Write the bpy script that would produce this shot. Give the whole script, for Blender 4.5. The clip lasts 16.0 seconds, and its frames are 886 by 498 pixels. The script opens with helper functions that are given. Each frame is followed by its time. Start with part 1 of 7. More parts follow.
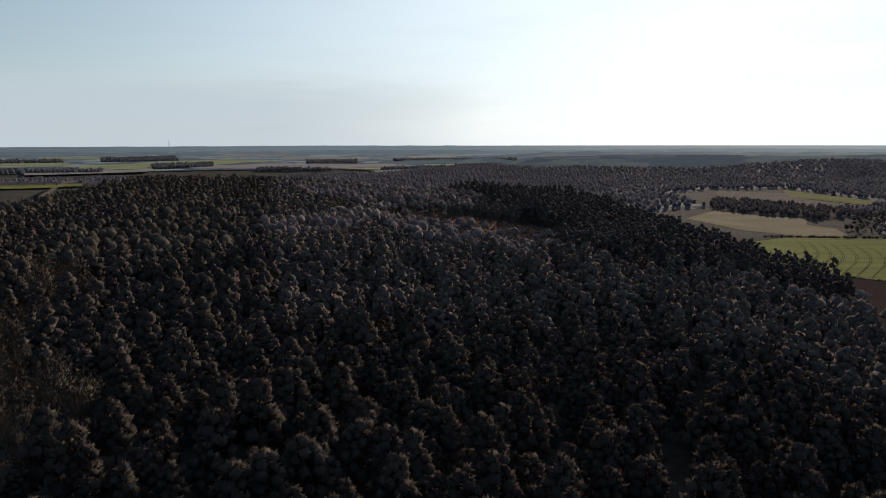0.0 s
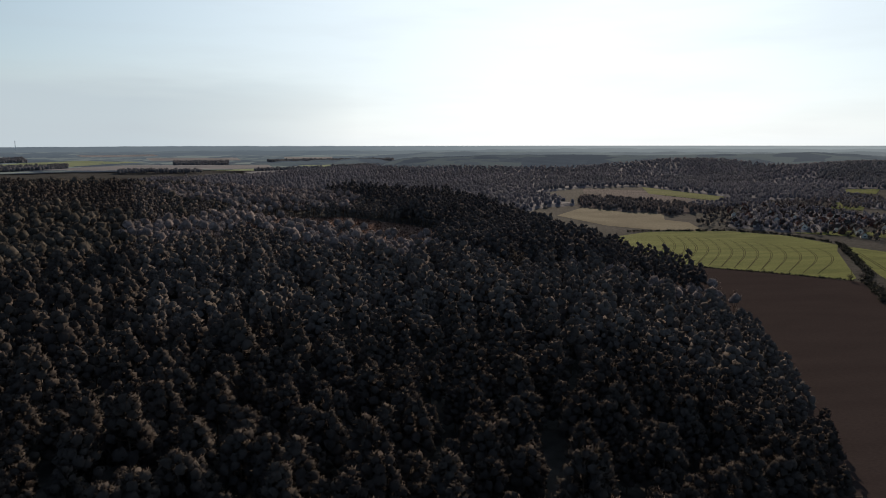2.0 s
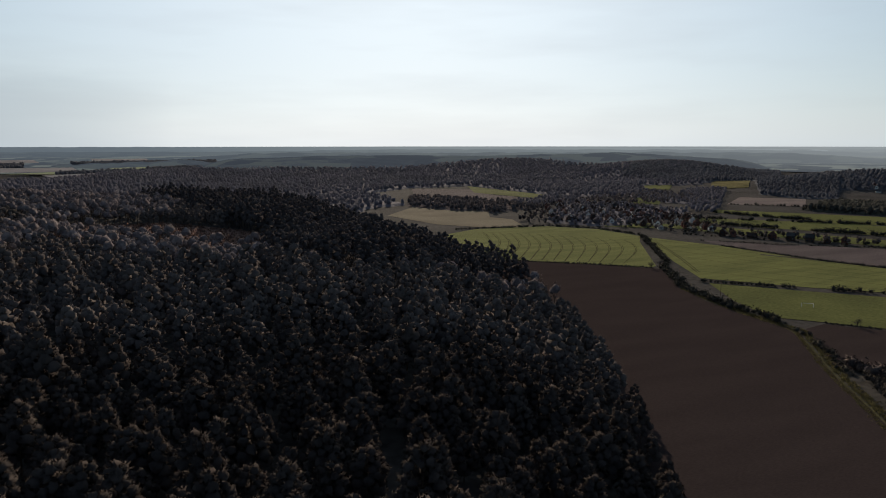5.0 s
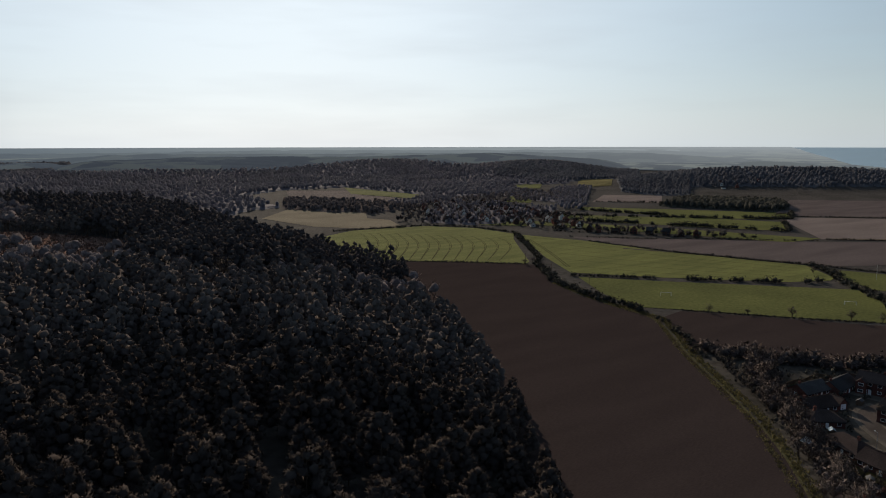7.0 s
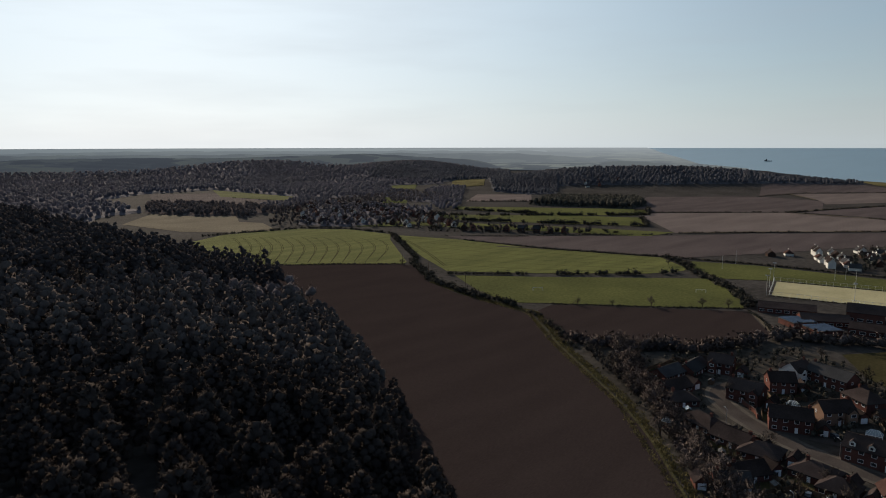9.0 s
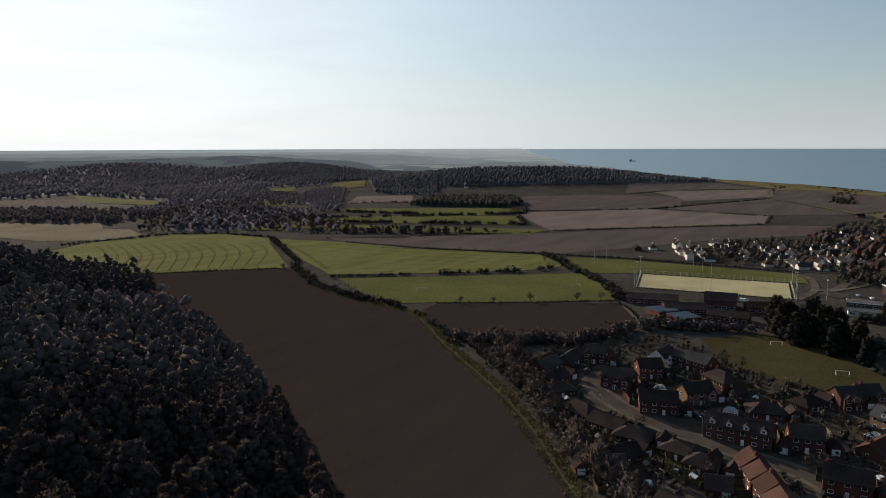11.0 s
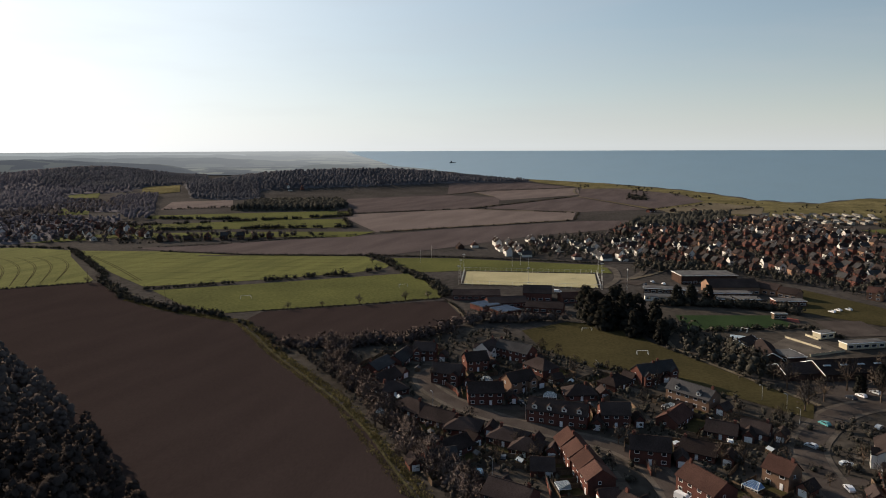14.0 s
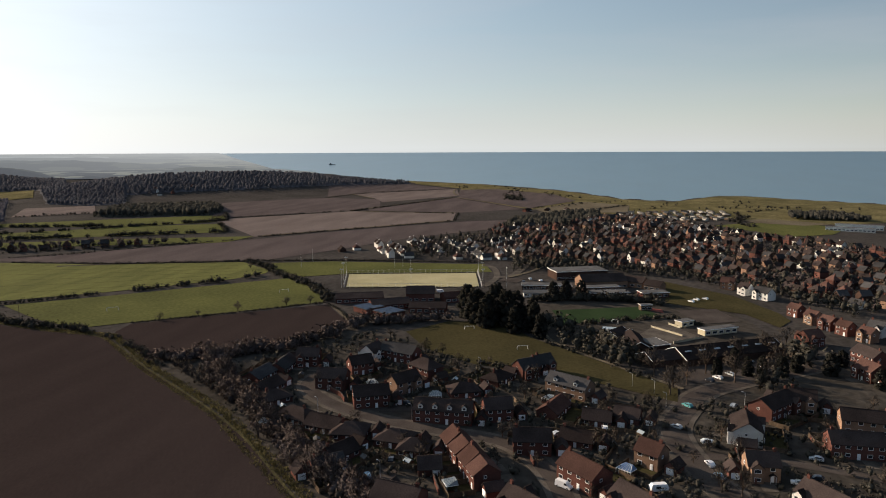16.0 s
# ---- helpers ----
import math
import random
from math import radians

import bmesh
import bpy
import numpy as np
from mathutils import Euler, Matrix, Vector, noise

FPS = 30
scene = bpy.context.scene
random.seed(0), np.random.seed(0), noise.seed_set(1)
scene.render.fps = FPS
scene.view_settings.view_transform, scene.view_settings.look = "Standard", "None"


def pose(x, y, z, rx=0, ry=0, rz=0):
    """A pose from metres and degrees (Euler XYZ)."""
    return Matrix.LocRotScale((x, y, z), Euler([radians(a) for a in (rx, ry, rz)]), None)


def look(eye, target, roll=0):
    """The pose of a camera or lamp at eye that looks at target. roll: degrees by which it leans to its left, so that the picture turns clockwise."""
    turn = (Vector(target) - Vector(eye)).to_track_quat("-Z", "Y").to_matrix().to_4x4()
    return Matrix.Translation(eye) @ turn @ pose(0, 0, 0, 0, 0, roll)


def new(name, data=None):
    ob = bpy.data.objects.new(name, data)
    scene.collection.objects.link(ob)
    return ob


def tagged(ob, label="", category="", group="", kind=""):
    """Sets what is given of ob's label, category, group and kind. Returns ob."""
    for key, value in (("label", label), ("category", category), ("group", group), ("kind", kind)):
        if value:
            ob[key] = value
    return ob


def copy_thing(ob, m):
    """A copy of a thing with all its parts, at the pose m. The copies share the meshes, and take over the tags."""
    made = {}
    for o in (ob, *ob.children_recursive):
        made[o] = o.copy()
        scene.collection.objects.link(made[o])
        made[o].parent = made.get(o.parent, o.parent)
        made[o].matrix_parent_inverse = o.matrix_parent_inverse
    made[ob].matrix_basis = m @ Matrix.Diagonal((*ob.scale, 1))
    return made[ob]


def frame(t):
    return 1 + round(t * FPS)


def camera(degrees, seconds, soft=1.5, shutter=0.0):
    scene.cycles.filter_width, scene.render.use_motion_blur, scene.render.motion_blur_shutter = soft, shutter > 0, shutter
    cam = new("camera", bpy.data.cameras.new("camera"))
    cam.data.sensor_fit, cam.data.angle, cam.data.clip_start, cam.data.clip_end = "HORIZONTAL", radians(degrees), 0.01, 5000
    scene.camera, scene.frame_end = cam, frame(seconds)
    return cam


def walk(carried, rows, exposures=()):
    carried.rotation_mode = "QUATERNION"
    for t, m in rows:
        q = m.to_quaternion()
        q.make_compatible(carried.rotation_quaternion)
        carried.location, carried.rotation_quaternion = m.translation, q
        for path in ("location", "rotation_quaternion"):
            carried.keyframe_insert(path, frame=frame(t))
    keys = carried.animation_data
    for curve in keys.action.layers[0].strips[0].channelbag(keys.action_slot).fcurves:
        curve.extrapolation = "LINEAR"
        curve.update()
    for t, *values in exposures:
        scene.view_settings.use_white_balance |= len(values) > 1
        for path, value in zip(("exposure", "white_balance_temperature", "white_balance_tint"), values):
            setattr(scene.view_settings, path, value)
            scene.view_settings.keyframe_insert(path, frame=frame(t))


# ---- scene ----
cam = camera(65.1, 16.0, soft=1.0)
PATH = [
    (0, (0, 0, 97), (0.000, 98.833, 81.766), -0.12),
    (0.5, (0, 0, 97), (4.303, 98.741, 81.778), -0.09),
    (1, (0, 0, 97), (8.613, 98.458, 81.773), -0.10),
    (1.5, (0, 0, 97), (12.935, 97.985, 81.780), -0.09),
    (2, (0, 0, 97), (17.243, 97.321, 81.792), -0.10),
    (2.5, (0, 0, 97), (21.534, 96.465, 81.809), -0.09),
    (3, (0, 0, 97), (25.786, 95.419, 81.826), -0.11),
    (5.5, (0, 0, 97), (43.790, 88.625, 81.898), -0.06),
    (6, (0, 0, 97), (47.634, 86.623, 81.917), -0.10),
    (6.5, (0, 0, 97), (51.590, 84.330, 81.936), -0.10),
    (7, (0, 0, 97), (55.420, 81.870, 81.967), -0.09),
    (7.5, (0, 0, 97), (59.116, 79.246, 81.987), -0.12),
    (8, (0, 0, 97), (62.640, 76.496, 82.013), -0.11),
    (8.5, (0, 0, 97), (65.915, 73.698, 82.036), -0.11),
    (9, (0, 0, 97), (69.096, 70.729, 82.062), -0.10),
    (9.5, (0, 0, 97), (72.169, 67.596, 82.088), -0.12),
    (10, (0, 0, 97), (75.075, 64.361, 82.121), -0.14),
    (12.5, (0, 0, 97), (86.542, 47.911, 82.337), -0.20),
    (13, (0, 0, 97), (88.539, 44.124, 82.372), -0.20),
    (13.5, (0, 0, 97), (90.368, 40.262, 82.421), -0.21),
    (14, (0, 0, 97), (92.018, 36.347, 82.456), -0.22),
    (14.5, (0, 0, 97), (93.492, 32.392, 82.508), -0.23),
    (15, (0, 0, 97), (94.803, 28.348, 82.552), -0.24),
    (15.5, (0, 0, 97), (95.936, 24.278, 82.616), -0.22),
    (16, (0, 0, 97), (96.891, 20.159, 82.654), -0.23),
]
walk(cam, [(t, look(eye, target, roll)) for t, eye, target, roll in PATH], [(0, 0.55, 6450, 11), (3.0, 0.5, 6450, 11), (5.5, 0.3, 6350, 11), (9.0, 0.33, 6350, 11), (10.0, 0.42, 6400, 11), (12.5, 0.6, 6600, 13), (16.0, 0.8, 6800, 15)])

# ---- world, sun ----
SUN_AZ, SUN_EL = 22.0, 17.0        # degrees clockwise from +y, degrees up
world = bpy.data.worlds.new("sky")
scene.world = world
world.use_nodes = True
wn, wl = world.node_tree.nodes, world.node_tree.links
wn.clear()
sky = wn.new("ShaderNodeTexSky")
sky.sky_type, sky.sun_disc = "NISHITA", False
sky.sun_elevation, sky.sun_rotation = radians(SUN_EL), radians(SUN_AZ)
sky.altitude, sky.air_density, sky.dust_density, sky.ozone_density = 50, 1.0, 0.7, 2.0
# thin stratus streaks low over the land
wco = wn.new("ShaderNodeTexCoord")
wmap = wn.new("ShaderNodeMapping")
wmap.inputs["Scale"].default_value = (2.2, 2.2, 16)
wno = wn.new("ShaderNodeTexNoise")
wno.inputs["Scale"].default_value, wno.inputs["Detail"].default_value = 1.6, 5
wra = wn.new("ShaderNodeValToRGB")
wra.color_ramp.elements[0].position, wra.color_ramp.elements[0].color = 0.45, (0, 0, 0, 1)
wra.color_ramp.elements[1].position, wra.color_ramp.elements[1].color = 0.72, (0.14, 0.14, 0.14, 1)
wmix = wn.new("ShaderNodeMixRGB")
wmix.inputs[2].default_value = (6.0, 6.2, 6.6, 1)
wbg, wout = wn.new("ShaderNodeBackground"), wn.new("ShaderNodeOutputWorld")
wbg.inputs["Strength"].default_value = 0.055
wl.new(wco.outputs["Generated"], wmap.inputs["Vector"])
wl.new(wmap.outputs["Vector"], wno.inputs["Vector"])
wl.new(wno.outputs["Fac"], wra.inputs["Fac"])
wl.new(wra.outputs["Color"], wmix.inputs["Fac"])


def sky_mix(below, colour, first, rows):
    """Blends the sky towards a colour by a factor worked out from the direction."""
    value = first
    for op, number in rows:
        node = wn.new("ShaderNodeMath")
        node.operation, node.use_clamp = op, True
        wl.new(value, node.inputs[0])
        node.inputs[1].default_value = number
        value = node.outputs["Value"]
    mix = wn.new("ShaderNodeMixRGB")
    mix.inputs[2].default_value = (*colour, 1)
    wl.new(value, mix.inputs["Fac"])
    wl.new(below, mix.inputs[1])
    return mix.outputs["Color"]


# thin haze: a wide pale aureole round the sun, and a milky band along the horizon
wdot = wn.new("ShaderNodeVectorMath")
wdot.operation = "DOT_PRODUCT"
wdot.inputs[1].default_value = (math.sin(radians(SUN_AZ)) * math.cos(radians(SUN_EL)), math.cos(radians(SUN_AZ)) * math.cos(radians(SUN_EL)), math.sin(radians(SUN_EL)))
wl.new(wco.outputs["Generated"], wdot.inputs[0])
wsep = wn.new("ShaderNodeSeparateXYZ")
wl.new(wco.outputs["Generated"], wsep.inputs[0])
wabs = wn.new("ShaderNodeMath")
wabs.operation = "ABSOLUTE"
wl.new(wsep.outputs["Z"], wabs.inputs[0])
wexp = wn.new("ShaderNodeMath")
wexp.operation, wexp.inputs[0].default_value = "POWER", 0.0000012
wl.new(wabs.outputs["Value"], wexp.inputs[1])
veil = sky_mix(sky.outputs["Color"], (4.6, 6.5, 7.6), wdot.outputs["Value"], (("ADD", 0.15), ("MULTIPLY", 0.6), ("MINIMUM", 0.46)))
wside = wn.new("ShaderNodeMath")
wside.operation, wside.use_clamp = "MULTIPLY_ADD", True
wside.inputs[1].default_value, wside.inputs[2].default_value = 0.9, 0.8
wl.new(wdot.outputs["Value"], wside.inputs[0])
wband = wn.new("ShaderNodeMath")
wband.operation = "MULTIPLY"
wl.new(wexp.outputs["Value"], wband.inputs[0])
wl.new(wside.outputs["Value"], wband.inputs[1])
veil = sky_mix(veil, (8.3, 9.2, 9.4), wband.outputs["Value"], (("MULTIPLY", 0.68),))
veil = sky_mix(veil, (12.0, 13.6, 14.6), wdot.outputs["Value"], (("POWER", 4.8), ("MULTIPLY", 0.85)))
# a low grey bank of cloud west of the sun
bank_dot = wn.new("ShaderNodeVectorMath")
bank_dot.operation = "DOT_PRODUCT"
bank_dot.inputs[1].default_value = (math.sin(radians(-24)), math.cos(radians(-24)), 0.04)
wl.new(wco.outputs["Generated"], bank_dot.inputs[0])
bank_map, bank_noise = wn.new("ShaderNodeMapping"), wn.new("ShaderNodeTexNoise")
bank_map.inputs["Scale"].default_value = (3.0, 3.0, 26)
bank_noise.inputs["Scale"].default_value, bank_noise.inputs["Detail"].default_value = 1.5, 4
wl.new(wco.outputs["Generated"], bank_map.inputs["Vector"])
wl.new(bank_map.outputs["Vector"], bank_noise.inputs["Vector"])
bank_top, bank_side, bank_edge, bank_low = wn.new("ShaderNodeMath"), wn.new("ShaderNodeMapRange"), wn.new("ShaderNodeMapRange"), wn.new("ShaderNodeMath")
bank_top.operation = "MULTIPLY_ADD"
bank_top.inputs[1].default_value = -0.05
wl.new(bank_noise.outputs["Fac"], bank_top.inputs[0])
wl.new(wsep.outputs["Z"], bank_top.inputs[2])
bank_edge.inputs["From Min"].default_value, bank_edge.inputs["From Max"].default_value = 0.075, 0.03
bank_edge.interpolation_type = "SMOOTHSTEP"
wl.new(bank_top.outputs["Value"], bank_edge.inputs["Value"])
bank_side.inputs["From Min"].default_value, bank_side.inputs["From Max"].default_value = 0.89, 0.985
wl.new(bank_dot.outputs["Value"], bank_side.inputs["Value"])
bank_low.operation = "MULTIPLY"
wl.new(bank_edge.outputs["Result"], bank_low.inputs[0])
wl.new(bank_side.outputs["Result"], bank_low.inputs[1])
veil = sky_mix(veil, (6.4, 7.4, 8.0), bank_low.outputs["Value"], (("MULTIPLY", 0.8),))
wl.new(veil, wmix.inputs[1])
wl.new(wmix.outputs["Color"], wbg.inputs["Color"])
wl.new(wbg.outputs["Background"], wout.inputs["Surface"])

sun_way = Vector((math.sin(radians(SUN_AZ)) * math.cos(radians(SUN_EL)), math.cos(radians(SUN_AZ)) * math.cos(radians(SUN_EL)), math.sin(radians(SUN_EL))))
sun = new("sun", bpy.data.lights.new("sun", "SUN"))
sun.data.energy, sun.data.angle, sun.data.color = 5.0, radians(0.6), (1.0, 0.84, 0.64)
sun.matrix_world = look(sun_way * 500, (0, 0, 0))

# ---- materials ----
rng = np.random.default_rng(7)


def mat(name, c1, c2, big=30.0, fine=1.0, rough=0.95, bump=0.4, spec=0.0, vary="", amount=0.35, grain=0.35, stretch=None, metallic=0.0, through_light=0.0):
    """Two colours mixed in patches of `big` metres, with grain of `fine` metres, and relief."""
    m = bpy.data.materials.new(name)
    m.use_nodes = True
    n, l = m.node_tree.nodes, m.node_tree.links
    b = n["Principled BSDF"]
    geo = n.new("ShaderNodeNewGeometry")
    vec = geo.outputs["Position"]
    if stretch:
        mp = n.new("ShaderNodeMapping")
        mp.inputs["Rotation"].default_value = (0, 0, radians(stretch[0]))
        mp.inputs["Scale"].default_value = (1, stretch[1], 1)
        l.new(vec, mp.inputs["Vector"])
        vec = mp.outputs["Vector"]
    n1, n2 = n.new("ShaderNodeTexNoise"), n.new("ShaderNodeTexNoise")
    n1.inputs["Scale"].default_value, n1.inputs["Detail"].default_value = 1 / big, 4
    n2.inputs["Scale"].default_value, n2.inputs["Detail"].default_value = 1 / fine, 5
    l.new(vec, n1.inputs["Vector"])
    l.new(vec, n2.inputs["Vector"])
    ramp = n.new("ShaderNodeValToRGB")
    ramp.color_ramp.elements[0].position, ramp.color_ramp.elements[0].color = 0.35, (*c1, 1)
    ramp.color_ramp.elements[1].position, ramp.color_ramp.elements[1].color = 0.65, (*c2, 1)
    l.new(n1.outputs["Fac"], ramp.inputs["Fac"])
    hsv = n.new("ShaderNodeHueSaturation")
    rmp = n.new("ShaderNodeMapRange")
    rmp.inputs["From Min"].default_value, rmp.inputs["From Max"].default_value = 0.25, 0.75
    rmp.inputs["To Min"].default_value, rmp.inputs["To Max"].default_value = 1 - grain, 1 + grain
    l.new(n2.outputs["Fac"], rmp.inputs["Value"])
    value = rmp.outputs["Result"]
    if vary:
        src = n.new("ShaderNodeObjectInfo").outputs["Random"] if vary == "object" else geo.outputs["Random Per Island"]
        r2 = n.new("ShaderNodeMapRange")
        r2.inputs["To Min"].default_value, r2.inputs["To Max"].default_value = 1 - amount, 1 + amount
        l.new(src, r2.inputs["Value"])
        mu = n.new("ShaderNodeMath")
        mu.operation = "MULTIPLY"
        l.new(value, mu.inputs[0])
        l.new(r2.outputs["Result"], mu.inputs[1])
        value = mu.outputs["Value"]
    l.new(value, hsv.inputs["Value"])
    l.new(ramp.outputs["Color"], hsv.inputs["Color"])
    l.new(hsv.outputs["Color"], b.inputs["Base Color"])
    b.inputs["Roughness"].default_value, b.inputs["Metallic"].default_value = rough, metallic
    b.inputs["Specular IOR Level"].default_value = spec
    if bump:
        bp = n.new("ShaderNodeBump")
        bp.inputs["Strength"].default_value, bp.inputs["Distance"].default_value = bump, fine * 0.3
        l.new(n2.outputs["Fac"], bp.inputs["Height"])
        l.new(bp.outputs["Normal"], b.inputs["Normal"])
    if through_light:
        tr, mx = n.new("ShaderNodeBsdfTranslucent"), n.new("ShaderNodeMixShader")
        mx.inputs["Fac"].default_value = through_light
        l.new(hsv.outputs["Color"], tr.inputs["Color"])
        l.new(b.outputs["BSDF"], mx.inputs[1])
        l.new(tr.outputs["BSDF"], mx.inputs[2])
        l.new(mx.outputs["Shader"], n["Material Output"].inputs["Surface"])
    return m


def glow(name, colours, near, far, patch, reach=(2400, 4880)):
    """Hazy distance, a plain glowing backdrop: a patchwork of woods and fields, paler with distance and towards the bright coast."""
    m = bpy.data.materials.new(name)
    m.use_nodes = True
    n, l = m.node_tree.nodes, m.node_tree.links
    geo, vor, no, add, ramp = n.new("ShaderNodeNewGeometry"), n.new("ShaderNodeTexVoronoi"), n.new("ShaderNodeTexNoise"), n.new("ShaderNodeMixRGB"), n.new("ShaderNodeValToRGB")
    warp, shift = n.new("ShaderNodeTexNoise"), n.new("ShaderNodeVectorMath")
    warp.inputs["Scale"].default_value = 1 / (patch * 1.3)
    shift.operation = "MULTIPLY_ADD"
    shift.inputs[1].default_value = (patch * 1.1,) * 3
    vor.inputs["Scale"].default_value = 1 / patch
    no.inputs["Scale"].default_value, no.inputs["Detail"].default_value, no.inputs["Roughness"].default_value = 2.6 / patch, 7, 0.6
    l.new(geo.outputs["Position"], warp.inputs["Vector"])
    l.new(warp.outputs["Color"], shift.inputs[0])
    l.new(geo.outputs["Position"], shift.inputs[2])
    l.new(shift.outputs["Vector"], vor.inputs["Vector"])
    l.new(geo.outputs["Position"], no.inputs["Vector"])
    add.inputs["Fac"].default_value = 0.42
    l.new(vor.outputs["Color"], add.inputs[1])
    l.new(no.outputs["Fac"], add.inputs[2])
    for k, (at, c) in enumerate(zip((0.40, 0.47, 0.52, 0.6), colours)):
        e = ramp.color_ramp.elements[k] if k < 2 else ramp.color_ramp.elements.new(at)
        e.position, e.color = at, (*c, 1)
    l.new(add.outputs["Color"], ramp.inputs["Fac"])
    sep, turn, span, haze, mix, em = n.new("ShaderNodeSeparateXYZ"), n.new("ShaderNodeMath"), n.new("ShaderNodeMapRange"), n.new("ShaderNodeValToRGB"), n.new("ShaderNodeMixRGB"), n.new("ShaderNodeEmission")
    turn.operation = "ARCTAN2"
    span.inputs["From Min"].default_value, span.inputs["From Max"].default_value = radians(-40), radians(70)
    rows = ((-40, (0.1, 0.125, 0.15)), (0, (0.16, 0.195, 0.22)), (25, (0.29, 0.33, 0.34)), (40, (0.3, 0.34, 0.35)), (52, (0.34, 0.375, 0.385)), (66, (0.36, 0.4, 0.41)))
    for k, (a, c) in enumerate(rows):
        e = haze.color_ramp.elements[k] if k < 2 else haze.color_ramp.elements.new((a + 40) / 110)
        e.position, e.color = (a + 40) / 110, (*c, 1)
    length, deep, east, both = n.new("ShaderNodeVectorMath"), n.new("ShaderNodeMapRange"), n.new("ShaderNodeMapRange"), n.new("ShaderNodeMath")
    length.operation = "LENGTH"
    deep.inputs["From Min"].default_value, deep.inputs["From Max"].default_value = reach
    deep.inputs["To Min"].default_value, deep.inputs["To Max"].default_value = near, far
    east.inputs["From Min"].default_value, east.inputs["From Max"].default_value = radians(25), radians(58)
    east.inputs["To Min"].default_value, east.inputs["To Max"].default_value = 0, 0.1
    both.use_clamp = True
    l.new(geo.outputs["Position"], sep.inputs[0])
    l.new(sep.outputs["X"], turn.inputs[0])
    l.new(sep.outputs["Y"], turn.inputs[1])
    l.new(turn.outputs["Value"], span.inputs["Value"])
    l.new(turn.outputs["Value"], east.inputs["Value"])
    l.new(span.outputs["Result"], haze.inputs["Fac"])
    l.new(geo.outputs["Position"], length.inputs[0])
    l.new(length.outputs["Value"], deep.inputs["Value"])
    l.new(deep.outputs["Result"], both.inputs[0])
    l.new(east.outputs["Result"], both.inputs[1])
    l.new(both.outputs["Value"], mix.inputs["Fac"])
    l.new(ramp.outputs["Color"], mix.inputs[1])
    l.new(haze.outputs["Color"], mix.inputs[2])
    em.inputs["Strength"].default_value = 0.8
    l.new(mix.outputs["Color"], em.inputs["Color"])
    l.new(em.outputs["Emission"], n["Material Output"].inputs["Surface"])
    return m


M_GROUND = mat("rough ground", (0.037, 0.033, 0.029), (0.056, 0.05, 0.044), 60, 4)
M_COUNTRY = mat("rough winter grass and earth", (0.037, 0.034, 0.032), (0.054, 0.049, 0.046), 60, 4, spec=0.002)
M_LITTER = mat("bracken litter", (0.11, 0.066, 0.052), (0.17, 0.11, 0.088), 14, 1.5, grain=0.6)
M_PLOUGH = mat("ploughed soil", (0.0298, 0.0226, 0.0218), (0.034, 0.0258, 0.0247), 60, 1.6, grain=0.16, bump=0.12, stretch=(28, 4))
# mid-distance soils: haze is put into their lighter, greyer tone and faint sheen
M_PLOUGH_HAZY = mat("ploughed soil with haze in its tone", (0.066, 0.054, 0.053), (0.088, 0.071, 0.07), 120, 3, grain=0.2, stretch=(60, 5), spec=0.002)
M_PLOUGH_PALE = mat("pale soil with haze in its tone", (0.108, 0.088, 0.083), (0.14, 0.114, 0.106), 110, 3, grain=0.2, stretch=(60, 4), spec=0.002)
M_CROP = mat("young green crop", (0.09, 0.094, 0.036), (0.12, 0.124, 0.045), 70, 2.5, grain=0.25, stretch=(-38, 6), spec=0.002)
M_PASTURE = mat("pasture grass", (0.066, 0.07, 0.027), (0.09, 0.094, 0.034), 55, 2.0, grain=0.25, spec=0.002)
M_PITCH = mat("playing field turf", (0.036, 0.0322, 0.0165), (0.051, 0.0445, 0.022), 35, 1.5, grain=0.25)
M_STUBBLE = mat("pale stubble", (0.092, 0.077, 0.055), (0.124, 0.105, 0.075), 60, 2, grain=0.25, spec=0.003)
M_CLIFF_GRASS = mat("clifftop grass", (0.076, 0.068, 0.034), (0.135, 0.116, 0.06), 45, 6, grain=0.35)
M_SAND_TURF = mat("sand-filled turf", (0.29, 0.262, 0.155), (0.35, 0.318, 0.195), 25, 1, grain=0.12, bump=0.1)
M_GREEN_TURF = mat("green artificial turf", (0.019, 0.033, 0.016), (0.027, 0.044, 0.021), 20, 1, grain=0.15, bump=0.1)
M_TRACK = mat("wheel track soil", (0.046, 0.041, 0.022), (0.062, 0.056, 0.03), 10, 1)
M_ASPHALT = mat("worn asphalt", (0.046, 0.039, 0.036), (0.07, 0.06, 0.055), 12, 0.4, grain=0.2, bump=0.15, rough=0.8)
M_PAVING = mat("concrete paving", (0.065, 0.057, 0.05), (0.1, 0.088, 0.077), 8, 0.6, grain=0.2, bump=0.1)
M_DIRT = mat("pale track dirt", (0.085, 0.072, 0.055), (0.135, 0.115, 0.085), 10, 0.8)
M_LINE = mat("white line paint", (0.72, 0.72, 0.7), (0.8, 0.8, 0.78), 5, 0.5, grain=0.1, bump=0)
M_PINE = mat("pine needles", (0.043, 0.035, 0.032), (0.06, 0.05, 0.045), 18, 1.5, vary="island", amount=0.08, grain=0.1, bump=0)
# lighter copy of the pine needles: the haze towards the sun as colour
M_PINE_HAZY = mat("pine needles with haze in their colour", (0.07, 0.059, 0.055), (0.095, 0.081, 0.074), 25, 1.5, vary="island", amount=0.1, grain=0.1, bump=0)
M_BLOCK = mat("close-grown fir needles", (0.047, 0.041, 0.041), (0.063, 0.056, 0.055), 25, 1.5, vary="island", amount=0.08, grain=0.1, bump=0)
